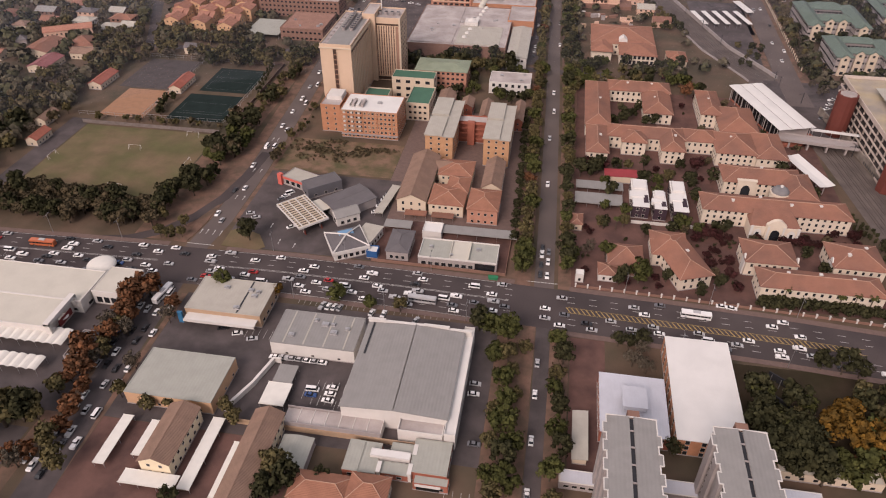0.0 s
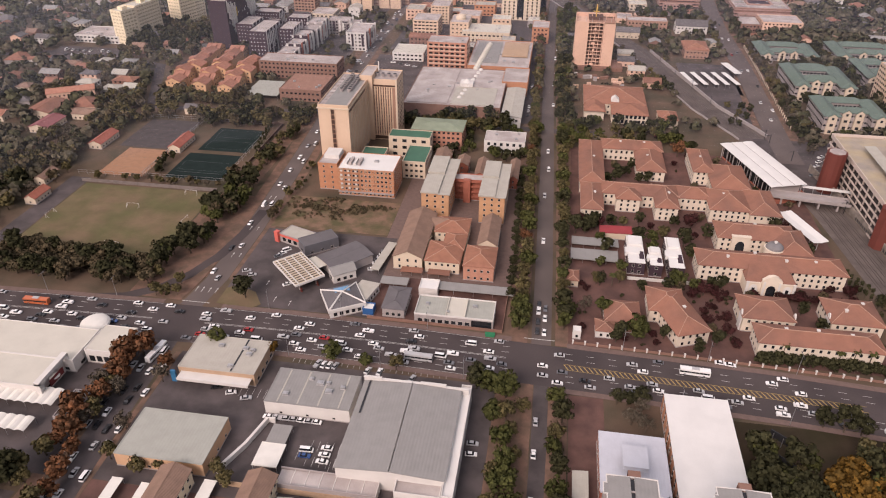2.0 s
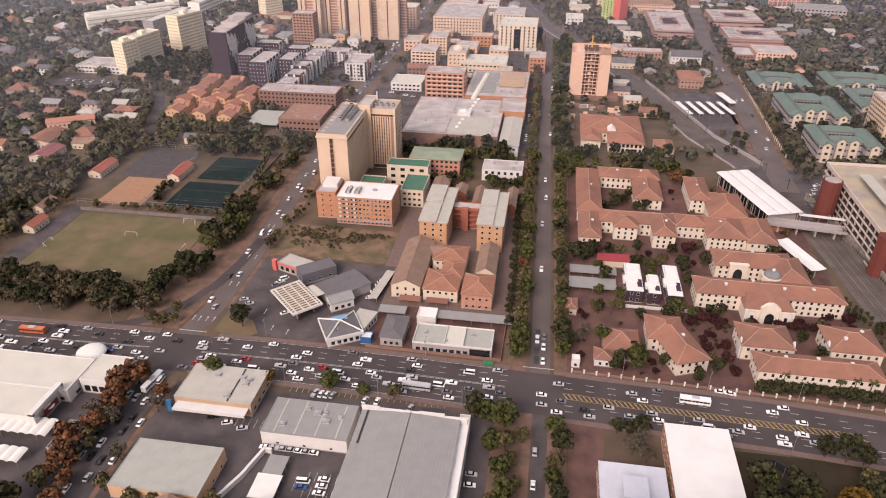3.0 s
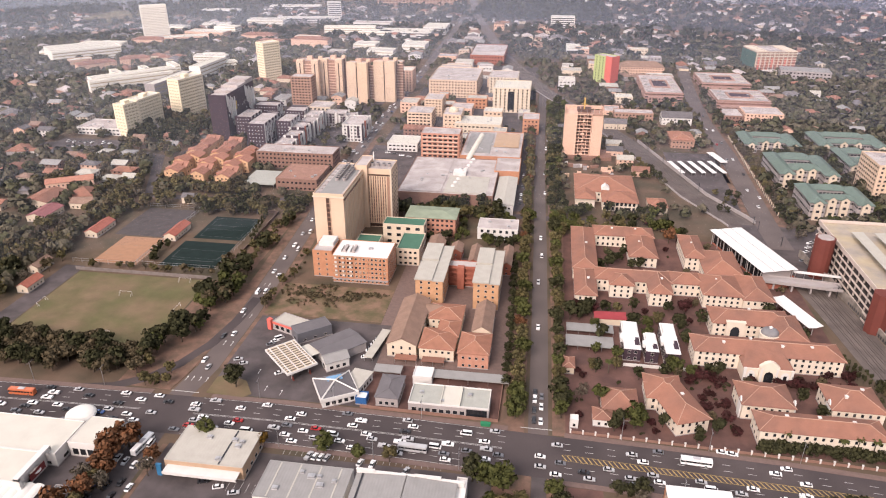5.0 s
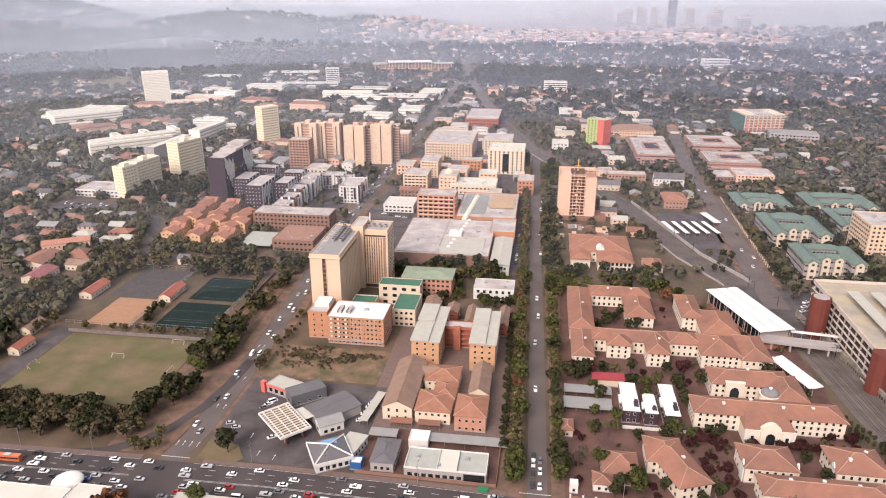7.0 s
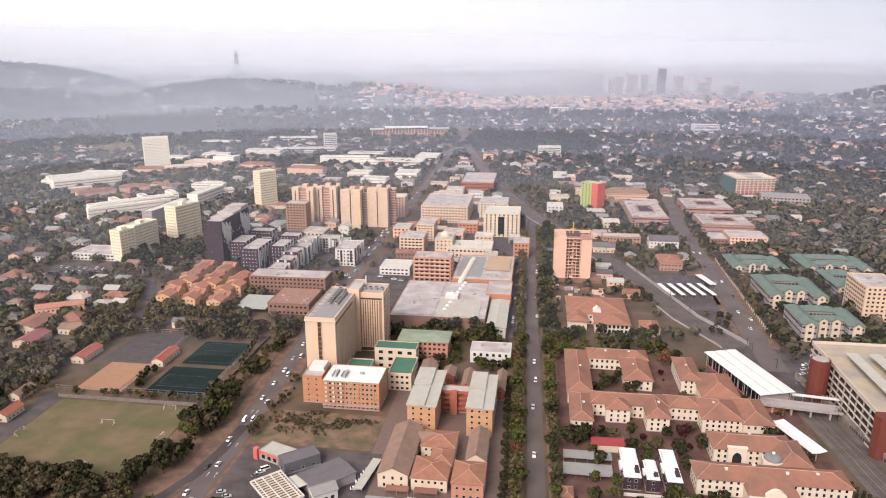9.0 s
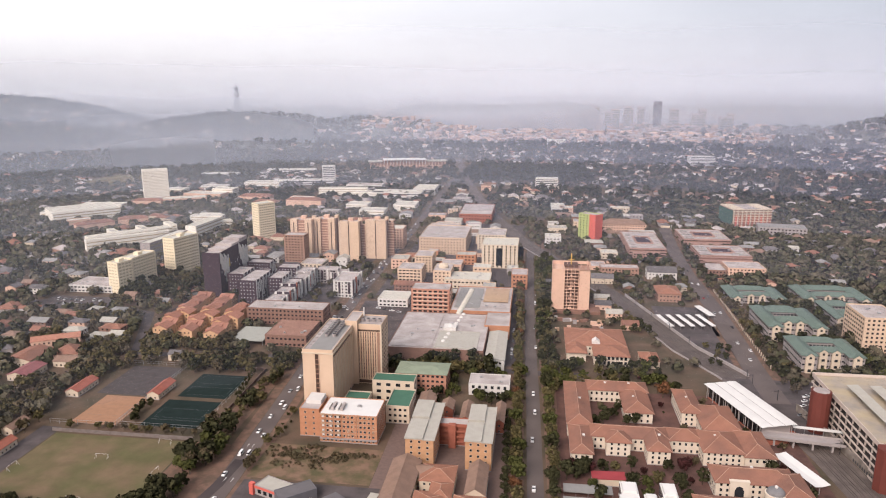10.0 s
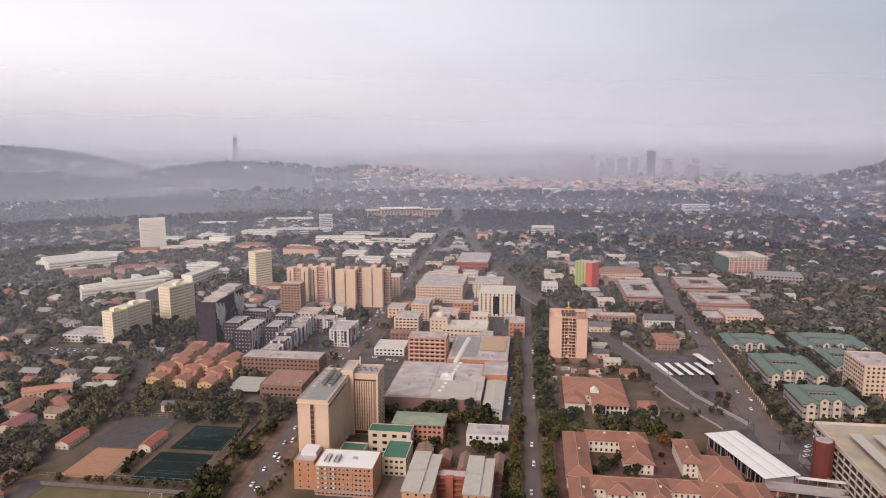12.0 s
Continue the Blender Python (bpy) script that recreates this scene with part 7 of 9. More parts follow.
uni = (((-512, 812, 100, 9, 13, 46), CREAM), ((-545, 832, 9, 30, 14, 46), CREAM), ((-520, 858, 9, 30, 14, 46), WHITE), ((-494, 884, 9, 30, 15, 46), CREAM), ((-471, 949, 46, 16, 15, 4), WHITE), ((-480, 975, 30, 14, 12, 4), CREAM), ((-440, 925, 30, 14, 12, 40), WHITE), ((-587, 1186, 72, 34, 10, -4), PINK), ((-562, 1210, 40, 24, 15, -4), CREAM), ((-380, 1118, 62, 20, 13, -4), REDB), ((-400, 1160, 40, 16, 10, -4), PINK), ((-489, 1172, 56, 26, 9, 0), REDB), ((-450, 1120, 40, 20, 8, 0), REDB), ((-692, 1040, 66, 22, 12, 8), CREAM), ((-730, 985, 50, 24, 9, 20), CREAM), ((-650, 1100, 50, 20, 9, 8), REDB), ((-681, 1236, 60, 24, 9, 0), CREAM), ((-616, 1283, 50, 22, 9, 10), WHITE), ((-541, 1340, 70, 30, 10, 5), WHITE), ((-355, 1262, 90, 18, 12, 8), WHITE), ((-300, 1240, 50, 22, 9, 0), CREAM), ((-210, 1118, 36, 40, 10, 0), WHITE), ((-252, 1062, 40, 26, 9, 0), WHITE), ((-290, 1120, 36, 30, 8, 0), GREYC), ((-620, 905, 50, 20, 9, 46), REDB), ((-660, 930, 30, 16, 8, 46), PINK), ((-585, 945, 40, 16, 9, 30), REDB))
for plan, wall in uni:
    if wall is REDB:
        building("campus_hall", "rose-roofed campus hall among trees", "university", plan, PINK, TILE_RED, "hip", 2, None, rise=3.5, back=False)
        continue
    b = building("campus_block", "pale campus block with window bands among trees", "university", plan, CAMPUSW if wall is not PINK else wall, ROOF_CREAM, "flat", 3, None, parapet=0.8, back=False, units=2)
    for face in "fr":
        strips(b, face, plan[2], plan[3], plan[4], max(2, int(plan[4] / 3.6)), 1.2, 0.3, 0.9, "window_band", PALEPANE, 0.08, 1.0, True)
for x, y in ((-557, 977), (-540, 985), (-575, 990), (-343, 840), (-360, 852), (-335, 870), (-330, 800)):
    building("house", "house with a rose-red tiled roof among trees", "house", (x, y, 18, 13, 5, 0), CREAM, TILE_RED, "hip", 1, None, rise=3.0, back=False)
building("school_block", "low white school with a flat roof and a court", "school", (-432, 628, 46, 30, 7, 0), WHITE, ROOF_CONC, "flat", 2, (4, 2.4, 1.4), units=4)
building("school_block", "long low school wing with a pale roof", "school", (-415, 668, 12, 50, 7, 0), CREAM, ROOF_CONC, "flat", 2, (4, 2.4, 1.4))

# construction clutter round the unfinished tower
site_rng = random.Random(33)
for k in range(26):
    x, y = site_rng.uniform(14, 66), site_rng.uniform(560, 602)
    w, d, h = site_rng.uniform(2, 7), site_rng.uniform(1.6, 3), site_rng.uniform(0.8, 2.8)
    solid("site_pallet" if h < 1.8 else "site_cabin", Geo().box(-w / 2, -d / 2, 0, w / 2, d / 2, h).box(-w / 2 - 0.1, -d / 2 - 0.1, h, w / 2 + 0.1, d / 2 + 0.1, h + 0.12), site_rng.choice((WHITE, TANW, PINK, GREYC, BROWNB)), "building site cabin or stack of materials", "site cabin", x, y, 0, site_rng.uniform(-20, 20), group="building site clutter")
    take(x, y, w, d, 0, 0)

# mall roof bays and rooflight strips
for x0, y0, x1, y1, z, mt in ((-104, 484, -74, 560, 10.0, ROOF_CONC), (-72, 484, -40, 520, 10.0, ROOF_PALE), (-68, 582, -46, 640, 10.0, ROOF_GREY), (-44, 600, -22, 640, 10.6, TANW)):
    solid("roof_bay", Geo().box(x0, y0, z - 0.15, x1, y1, z + 0.25).box(x0, y0, z + 0.25, x1, y0 + 0.4, z + 0.7).box(x0, y1 - 0.4, z + 0.25, x1, y1, z + 0.7), mt, "raised flat roof bay of the mall", "roof")
for k in range(14):
    solid("rooflight", Geo().cyl(0, 0, 0, 1.2, 2.7, 2.3, 12).cyl(0, 0, 1.2, 2.1, 2.3, 1.2, 12).cyl(0, 0, 2.1, 2.4, 1.2, 0.2, 12), ROOF_CREAM, "white domed rooflight on the mall roof", "rooflight", -62 + k * 0.35, 566 + k * 5.2, 9.9, group="mall rooflights")


def infill(n, x0, y0, x1, y1, seed, houses=False):
    """Small blocks and houses that fill the gaps between the larger buildings."""
    rng = random.Random(seed)
    made = 0
    for _ in range(n * 14):
        if made >= n:
            break
        x, y = rng.uniform(x0, x1), rng.uniform(y0, y1)
        w, d = (rng.uniform(10, 18), rng.uniform(9, 14)) if houses else (rng.uniform(12, 34), rng.uniform(12, 26))
        if not is_free(x, y, 0.5 * max(w, d) + 1):
            continue
        made += 1
        h = rng.uniform(3.6, 6.5) if houses else rng.choice((4.5, 6, 7, 9, 11))
        if houses or rng.random() < 0.35:
            building("house" if houses else "hall", "house with a pitched roof among trees" if houses else "low hall with a pitched roof between streets", "house" if houses else "hall", (x, y, w, d, h, 0), rng.choice((CREAM, WHITE, PINK, BROWNB)), rng.choice((TILE_RED, TILE_BROWN, TILE_GREY, ROOF_PALE, ROOF_GREY)), rng.choice(("hip", "gable")), 1 if h < 5.5 else 2, (3.6, 1.5, 1.3), rise=2.2, back=False)
        else:
            building("shop_block", "low flat-roofed block between streets", "shop", (x, y, w, d, h, 0), rng.choice((CREAM, SAND, PINK, WHITE, ORANGE, GREYC)), rng.choice((ROOF_CONC, ROOF_CREAM, ROOF_PALE)), "flat", max(1, int(h / 3.2)), (3.8, 2.0, 1.4), units=2)


infill(18, -150, 640, -14, 1000, 41)
infill(18, -152, 640, -14, 900, 51)
infill(10, -150, 960, -90, 1400, 42)
infill(16, 20, 690, 165, 1150, 43)
infill(16, -330, 690, -182, 1150, 44)
infill(22, 205, 690, 420, 1200, 45, True)
infill(14, 300, 500, 470, 800, 46, True)
infill(7, 60, 560, 100, 700, 47, True)
infill(16, -430, 480, -318, 610, 48, True)
infill(10, -560, 560, -440, 760, 49, True)
infill(6, -330, 690, -250, 790, 50, True)

# bus shelters
for k in range(5):
    carport("long white bus shelter roof", (112 + 8.6 * k, 590 + 1.2 * k, 3.6, 30, 3.4, 14), ROOF_WHITE, bays=5, name="bus_shelter")
carport("long white bus shelter roof", (151, 620, 6, 28, 4, 14), ROOF_WHITE, bays=5, name="bus_shelter")

# terraced ochre houses behind the courts
town = building("town_house", "ochre town house with a terracotta gable roof", "house", (-296, 505, 12, 12.4, 9.5, 0), TOWN_WALL, TILE_TOWN, "gable", 3, (3, 1.1, 1.2), ridge="y", rise=2.6, group="terraced town houses", faces="f", back=False)
part("cross_gable", Geo().box(-5.9, -2.4, 0, -4.9, 2.4, 10.6).across([(-6.1, 8.8), (-0.4, 11.9), (-0.4, 12.1), (-6.1, 11.2)], -2.6, 2.6), TILE_TOWN, town)
for row in range(3):
    for k in range(8 if row < 2 else 6):
        if row or k:
            X, Y = -296 + row * 23 + (k % 2) * 3.2 - (k % 3) * 1.6 - k * 1.0, 505 + k * 12.4 - row * 3
            copy_thing(town, pose(X, Y, 0, 0, 0, (0, 90, 180)[k % 3] * (k % 2)))
            take(X, Y, 11, 12)
CLUB_RED = mat("red_sheet_roof_club", (0.34, 0.11, 0.075), 0.75, 0.2, 0.3, 0.1)
# club houses and old houses beside the courts
for plan, roof in (((-298, 402, 9, 22, 4, 0), CLUB_RED), ((-243, 405, 8, 22, 4, 0), CLUB_RED), ((-370, 446, 20, 26, 5, 0), TILE_RED), ((-352, 420, 14, 22, 4.5, 0), mat("rose_sheet_roof", (0.26, 0.10, 0.10), 0.75, 0.18)), ((-336, 442, 16, 12, 4.5, 0), TILE_BROWN), ((-368, 474, 34, 12, 8, 30), TILE_TOWN), ((-400, 430, 18, 12, 4.5, 0), TILE_RED), ((-292, 322, 7, 14, 4, 0), REDB), ((-302, 345, 7, 14, 4, 0), TILE_BROWN), ((-262, 462, 10, 8, 5, 0), TILE_GREY)):
    building("clubhouse" if plan[0] > -310 else "house", "low house with a tiled pitched roof beside trees", "house", plan, PINK if plan[4] > 7 else CREAM, roof, "gable", 1 if plan[4] < 7 else 2, (3, 1.2, 1.2), rise=2.0)


# ---- trees ----
CROWN_NORMALS = {}     # the rounded shading of each crown


def crown_mesh(name, material, seed, height, radius, base, blobs=26, leaves=70, size=0.35, squash=1.0):
    """Leaf sprays on clumps inside an uneven crown."""
    rng = np.random.default_rng(seed)
    top = height
    mid = (base + top) / 2
    cs, rs = [], []
    for _ in range(blobs):
        a, r = rng.uniform(0, 2 * math.pi), radius * 0.74 * math.sqrt(rng.uniform(0, 1))
        z = mid + (top - base) * 0.36 * rng.uniform(-1, 1) * math.sqrt(max(0.05, 1 - (r / radius) ** 2))
        cs.append((r * math.cos(a), r * math.sin(a), z))
        rs.append(radius * rng.uniform(0.20, 0.42))
    cs, rs = np.array(cs), np.array(rs)
    n = blobs * leaves
    which = np.repeat(np.arange(blobs), leaves)
    d = rng.normal(size=(n, 3))
    d[:, 2] = d[:, 2] * 0.8 + 0.25
    d /= np.linalg.norm(d, axis=1)[:, None]
    centre = cs[which] + d * (rs[which] * rng.uniform(0.45, 1.15, n))[:, None] * np.array([1, 1, 0.8 * squash])
    normal = d + rng.normal(scale=0.34, size=(n, 3))
    normal /= np.linalg.norm(normal, axis=1)[:, None]
    u = np.cross(normal, rng.normal(size=(n, 3)))
    u /= np.linalg.norm(u, axis=1)[:, None]
    v = np.cross(normal, u)
    s = (size * radius / 4 * rng.uniform(0.6, 1.5, n))[:, None]
    quad = np.stack([centre - u * s, centre - v * s * 0.8, centre + u * s, centre + v * s * 0.8], 1).reshape(-1, 3)
    me = bpy.data.meshes.new(name)
    me.from_pydata(quad.tolist(), [], np.arange(4 * n).reshape(-1, 4).tolist())
    me.materials.append(material)
    me.update()
    soft = d * np.array([1, 1, 1.1]) + 0.28 * normal + np.array([0, 0, 0.15])
    soft = np.repeat(soft / np.linalg.norm(soft, axis=1)[:, None], 4, axis=0)
    me.normals_split_custom_set_from_vertices(soft)
    CROWN_NORMALS[me.name] = soft
    return me


def trunk_mesh(seed, base, radius, thick):
    rng = random.Random(seed)
    g = Geo().rod((0, 0, 0), (0.1, 0.05, base), thick, thick * 0.7, 7)
    for _ in range(5):
        a, r = rng.uniform(0, 6.28), radius * rng.uniform(0.35, 0.65)
        g.rod((0.1, 0.05, base * rng.uniform(0.75, 1.0)), (r * math.cos(a), r * math.sin(a), base + radius * rng.uniform(0.3, 0.8)), thick * 0.5, thick * 0.15, 5)
    return g.mesh("trunk", [BARK])


TREES = {}


def tree_kind(kind, label, material, seed, height, radius, base, **more):
    root = thing("tree", label, "tree", 0, 0)
    part("trunk", trunk_mesh(seed, base + 0.4, radius, 0.06 * radius + 0.08), None, root)
    part("crown", crown_mesh("crown", material, seed, height, radius, base, **more), None, root)
    full = more.get("size", 0.35)
    more.update(leaves=32, size=1.45 * full)
    middle = crown_mesh("crown", material, seed + 300, height, radius, base, **more)
    more.update(leaves=9, size=2.5 * full)
    TREES.setdefault(kind, []).append([root, False, crown_mesh("crown", material, seed + 200, height, radius, base, **more), middle])


for k in range(3):
    tree_kind("green", "broad green street tree in leaf", LEAF_GREEN, 11 + k, 8.5 + k, 4.2, 2.0, squash=0.9)
    tree_kind("dark", "dense dark evergreen tree in leaf", LEAF_DARK, 21 + k, 10.5 + k, 4.4, 1.8)
    tree_kind("olive", "olive-brown tree with thinning leaves", LEAF_OLIVE, 31 + k, 8.0 + k, 3.8, 2.0, leaves=56)
for k in range(2):
    tree_kind("rust", "rust-red autumn tree beside the street", LEAF_RUST, 41 + k, 8.5, 4.0, 2.2, leaves=50)
    tree_kind("yellow", "yellow autumn tree in the park", LEAF_YELLOW, 51 + k, 9.5, 4.6, 2.0)
    tree_kind("plum", "small plum-red leaved garden tree", LEAF_PLUM, 61 + k, 5.5, 2.8, 1.2)
    tree_kind("grey", "bare grey-brown tree without leaves", LEAF_GREY, 71 + k, 8.5, 3.6, 2.0, leaves=44, size=0.24)
for k in range(2):
    tree_kind("brown", "brown tree with dry autumn leaves", LEAF_BROWN, 101 + k, 9.0, 4.0, 2.0)
tree_kind("cypress", "slim dark cypress in a row", LEAF_DARK, 81, 9.5, 1.3, 0.6, squash=2.2, blobs=16, size=0.9)
tree_kind("shrub", "low dark shrub on dry ground", LEAF_DARK, 91, 2.6, 1.7, 0.3, blobs=8)


def palm():
    root = thing("palm_tree", "tall palm with a tuft of green fronds", "palm", 0, 0)
    part("trunk", Geo().rod((0, 0, 0), (0.2, 0, 9), 0.32, 0.22, 8), BARK, root)
    g = Geo()
    for k in range(18):
        a, up = k * 2.4, 0.9 - 0.08 * k
        c, s = math.cos(a), math.sin(a)
        p = [(0.2, 0, 9), (0.2 + 1.5 * c, 1.5 * s, 9 + up), (0.2 + 2.8 * c, 2.8 * s, 8.7 + up * 0.5)]
        for q0, q1, w0, w1 in ((p[0], p[1], 0.15, 0.5), (p[1], p[2], 0.5, 0.1)):
            g.poly([(q0[0] - s * w0, q0[1] + c * w0, q0[2]), (q1[0] - s * w1, q1[1] + c * w1, q1[2]), (q1[0] + s * w1, q1[1] - c * w1, q1[2]), (q0[0] + s * w0, q0[1] - c * w0, q0[2])])
    part("fronds", g, LEAF_GREEN, root)
    TREES["palm"] = [[root, False, None, None]]


palm()
tree_rng = random.Random(7)
TREE_COUNT = [0]


BULK = []      # trees past the first 300: they are joined by kind


def plant(kind, x, y, size=1.0, group=""):
    if TREE_COUNT[0] >= 215:
        BULK.append((kind, x, y, size))
        return None
    slot = tree_rng.choice(TREES[kind])
    m = pose(x, y, 0, 0, 0, tree_rng.uniform(0, 360))
    if slot[1]:
        ob = copy_thing(slot[0], m)
    else:
        ob, slot[1] = slot[0], True
        ob.matrix_basis = m
    k = size * tree_rng.uniform(0.88, 1.12)
    ob.scale = (k, k, k * tree_rng.uniform(0.92, 1.12))
    if group:
        ob["group"] = group
    TREE_COUNT[0] += 1
    return ob


def belt(kinds, x0, y0, x1, y1, n, size=1.0, clear=1.0, group=""):
    for _ in range(n):
        for _ in range(12):
            x, y = tree_rng.uniform(x0, x1), tree_rng.uniform(y0, y1)
            if is_free(x, y, clear):
                plant(tree_rng.choice(kinds), x, y, size, group)
                break


# single trees
for kind, x, y, s in (("dark", -134, 249, 1.25), ("green", -131, 213, 0.95), ("green", -81, 213.5, 1.15), ("yellow", -107, 212.5, 0.8), ("green", -66, 212, 0.8), ("olive", -53, 211.5, 0.8), ("green", -14, 205, 1.5), ("green", -7, 203, 1.3), ("dark", -19, 206, 1.1),
                      ("green", -11, 190, 1.1), ("olive", -6, 190, 1.1), ("green", -7, 178, 1.1), ("olive", -4, 183, 0.9), ("green", -5, 168, 1.0), ("olive", -9, 164, 0.9), ("green", -5, 157, 1.2), ("green", -1.5, 148, 1.0), ("dark", -4, 142, 1.1), ("olive", -9, 150, 0.8), ("green", -2, 134, 1.1), ("olive", -6, 128, 1.0), ("green", -8, 136, 0.9), ("olive", -2, 172, 0.9), ("olive", 0, 196, 0.9),
                      ("dark", 15, 193, 1.0), ("green", 12, 203, 0.9), ("olive", 13, 184, 0.9), ("green", 12, 177, 1.0), ("dark", 14, 168, 0.9), ("green", 13, 158, 1.0), ("dark", 15, 150, 1.0), ("green", 12, 140, 1.0), ("olive", 13, 130, 0.9),
                      ("grey", 41, 196, 1.2), ("grey", 45, 203, 1.0), ("grey", 46, 193, 1.1), ("dark", 36, 206, 0.8), ("dark", 45, 207, 0.9), ("dark", 40, 206, 0.7), ("dark", 52, 157, 0.8),
                      ("dark", 84, 187, 1.1), ("dark", 84, 177, 1.3), ("green", 92, 170, 1.3), ("dark", 88, 162, 1.2), ("dark", 97, 166, 1.1), ("yellow", 106, 172, 1.4), ("yellow", 112, 178, 1.2), ("yellow", 115, 166, 1.4), ("yellow", 121, 171, 1.3), ("yellow", 119, 162, 1.2), ("dark", 122, 158, 1.2), ("green", 101, 184, 0.9), ("dark", 128, 168, 1.1), ("rust", 110, 159, 0.9), ("olive", 96, 178, 1.0), ("dark", 112, 206, 0.9), ("dark", 119, 204.5, 1.0), ("dark", 125, 204, 0.8), ("dark", 140, 201, 0.9), ("dark", 148, 176, 1.1), ("dark", 160, 190, 1.1),
                      ("green", 46, 247, 1.3), ("dark", 14, 262, 1.1), ("dark", 15, 254, 1.1), ("green", -5, 258, 1.0), ("olive", -6, 248, 0.8), ("grey", 24, 263, 1.0), ("green", 32, 262, 0.9), ("dark", 71, 241, 0.7), ("plum", 62, 275, 1.0), ("plum", 78, 262, 1.0), ("plum", 86, 256, 1.1), ("plum", 88, 248, 1.0), ("plum", 87, 266, 0.9), ("plum", 80, 285, 1.2), ("plum", 74, 282, 1.0), ("plum", 71, 258, 0.7), ("plum", 82, 349, 1.5), ("plum", 24, 343, 1.4), ("plum", 33, 343, 1.0),
                      ("green", 69, 291, 0.9), ("olive", 30, 287, 0.8), ("olive", 41, 289, 0.9), ("green", 76, 288, 0.8), ("dark", 20, 333, 1.1), ("dark", 27, 337, 1.0), ("dark", 53, 328, 0.9), ("olive", 66, 334, 1.0), ("green", 60, 330, 0.8), ("dark", 76, 327, 1.1), ("dark", 78, 316, 1.0), ("rust", 86, 440, 1.3), ("dark", 96, 448, 0.9),
                      ("dark", 44, 398, 1.0), ("dark", 58, 398, 0.7), ("shrub", 100, 242, 1.2), ("shrub", 108, 240, 1.3), ("shrub", 116, 240, 1.2), ("shrub", 126, 239, 1.2), ("shrub", 136, 239, 1.3), ("shrub", 146, 239, 1.2)):
    plant(kind, x, y, s)
for x, y in ((106, 244), (128, 243), (134, 244), (140, 243.5), (37.5, 286)):
    plant("palm", x, y, 0.8)
for k in range(6):
    plant("cypress", 148 + 1.7 * k, 304 - 2.4 * k, 1.0, "row of cypresses")
for k in range(7):
    plant("cypress", -187 - 1.0 * k, 398 + 7 * k, 0.9, "row of cypresses")
for k in range(8):
    plant("plum", 114 + k * 3.2, 286, 0.8)
# tree rows of the avenue
for k in range(60):
    y = 246 + k * 9.2
    x0 = 5.0 - (y - 240) * 0.022
    plant(tree_rng.choice(("olive", "olive", "olive", "green", "rust") if k > 1 else ("green",)), x0 - 8.6 + tree_rng.uniform(-1.2, 1.2), y, tree_rng.uniform(0.88, 1.15), "avenue trees")
    plant(tree_rng.choice(("green", "dark", "olive", "olive")), x0 + 9.8 + tree_rng.uniform(-1.2, 1.2), y + 3, tree_rng.uniform(0.8, 1.1), "avenue trees")
    if k < 15:
        plant("dark", x0 - 15.0, y + 22, 0.62, "clipped trees beside the avenue")
    if k > 20:
        plant(tree_rng.choice(("dark", "olive", "green")), x0 + 15 + tree_rng.uniform(-1.5, 1.5), y, 0.9)
for k in range(9):
    plant("dark", -60 + tree_rng.uniform(-2, 2), 404 + 5 * k if k < 3 else 460 + 2 * k, 0.8)
for k in range(26):
    plant("shrub", 97.5 + 1.9 * k, 241.9 - 0.012 * k + tree_rng.uniform(-0.5, 0.4), tree_rng.uniform(1.5, 2.0), "hedge before the school")
# west street: autumn trees
for kind, x, y, s in (("rust", -161, 204, 1.6), ("rust", -165, 197, 1.5), ("rust", -162, 188, 1.4), ("grey", -158, 180, 1.0), ("rust", -163, 176, 1.3), ("rust", -166, 165, 1.4), ("olive", -160, 168, 1.0), ("rust", -163, 157, 1.2), ("dark", -172, 134, 1.4), ("olive", -168, 148, 1.2), ("dark", -180, 127, 1.4), ("rust", -157, 140, 1.0), ("rust", -155, 132, 1.0), ("olive", -156, 126, 1.1), ("olive", -144, 150, 0.9), ("grey", -146, 164, 0.9), ("grey", -145, 190, 0.9), ("rust", -147, 198, 0.8), ("olive", -131, 146, 0.8), ("olive", -124, 148, 0.7), ("olive", -98, 145, 0.8), ("olive", -103, 150, 0.8), ("dark", -72, 124, 1.1), ("olive", -77, 128, 1.2), ("dark", -76, 119, 1.2), ("dark", -61, 127.5, 0.7), ("dark", -106, 112, 0.8), ("rust", -160, 120, 1.0), ("rust", -159, 150, 0.9), ("olive", -148, 118, 1.0)):
    plant(kind, x, y, s)
# round the sports field
belt(("brown", "brown", "brown", "dark"), -300, 248, -184, 271, 95, 1.1, -0.5)
belt(("shrub", "olive"), -184, 243, -166, 262, 9, 0.7, 0.3)
for x, y, s in ((-181, 287, 1.3), (-177, 281, 1.1), (-185, 279, 1.0), (-174, 300, 1.0), (-190, 275, 1.0)):
    plant("dark", x, y, s)
belt(("dark", "green"), -190, 268, -172, 300, 4, 1.0, 0.3)
belt(("dark", "dark", "brown", "green"), -188, 312, -168, 362, 22, 1.1, -0.5)
belt(("olive", "shrub"), -190, 362, -176, 396, 10, 0.6, 0.2)
belt(("shrub", "olive", "olive"), -182, 395, -170, 480, 16, 0.7, 0.2)
belt(("shrub", "olive", "brown"), -149, 316, -143, 470, 22, 0.75, 0.0)
belt(("olive", "brown", "dark"), -180, 390, -172, 480, 18, 0.8, -4.0)
belt(("dark", "brown", "olive", "olive", "grey"), -350, 255, -290, 356, 66, 1.0, 0.5)
belt(("olive", "brown", "grey"), -288, 348.5, -190, 356, 14, 0.6, 0.2)
belt(("dark", "brown", "olive", "olive"), -238, 440, -172, 476, 34, 1.05, 0.5)
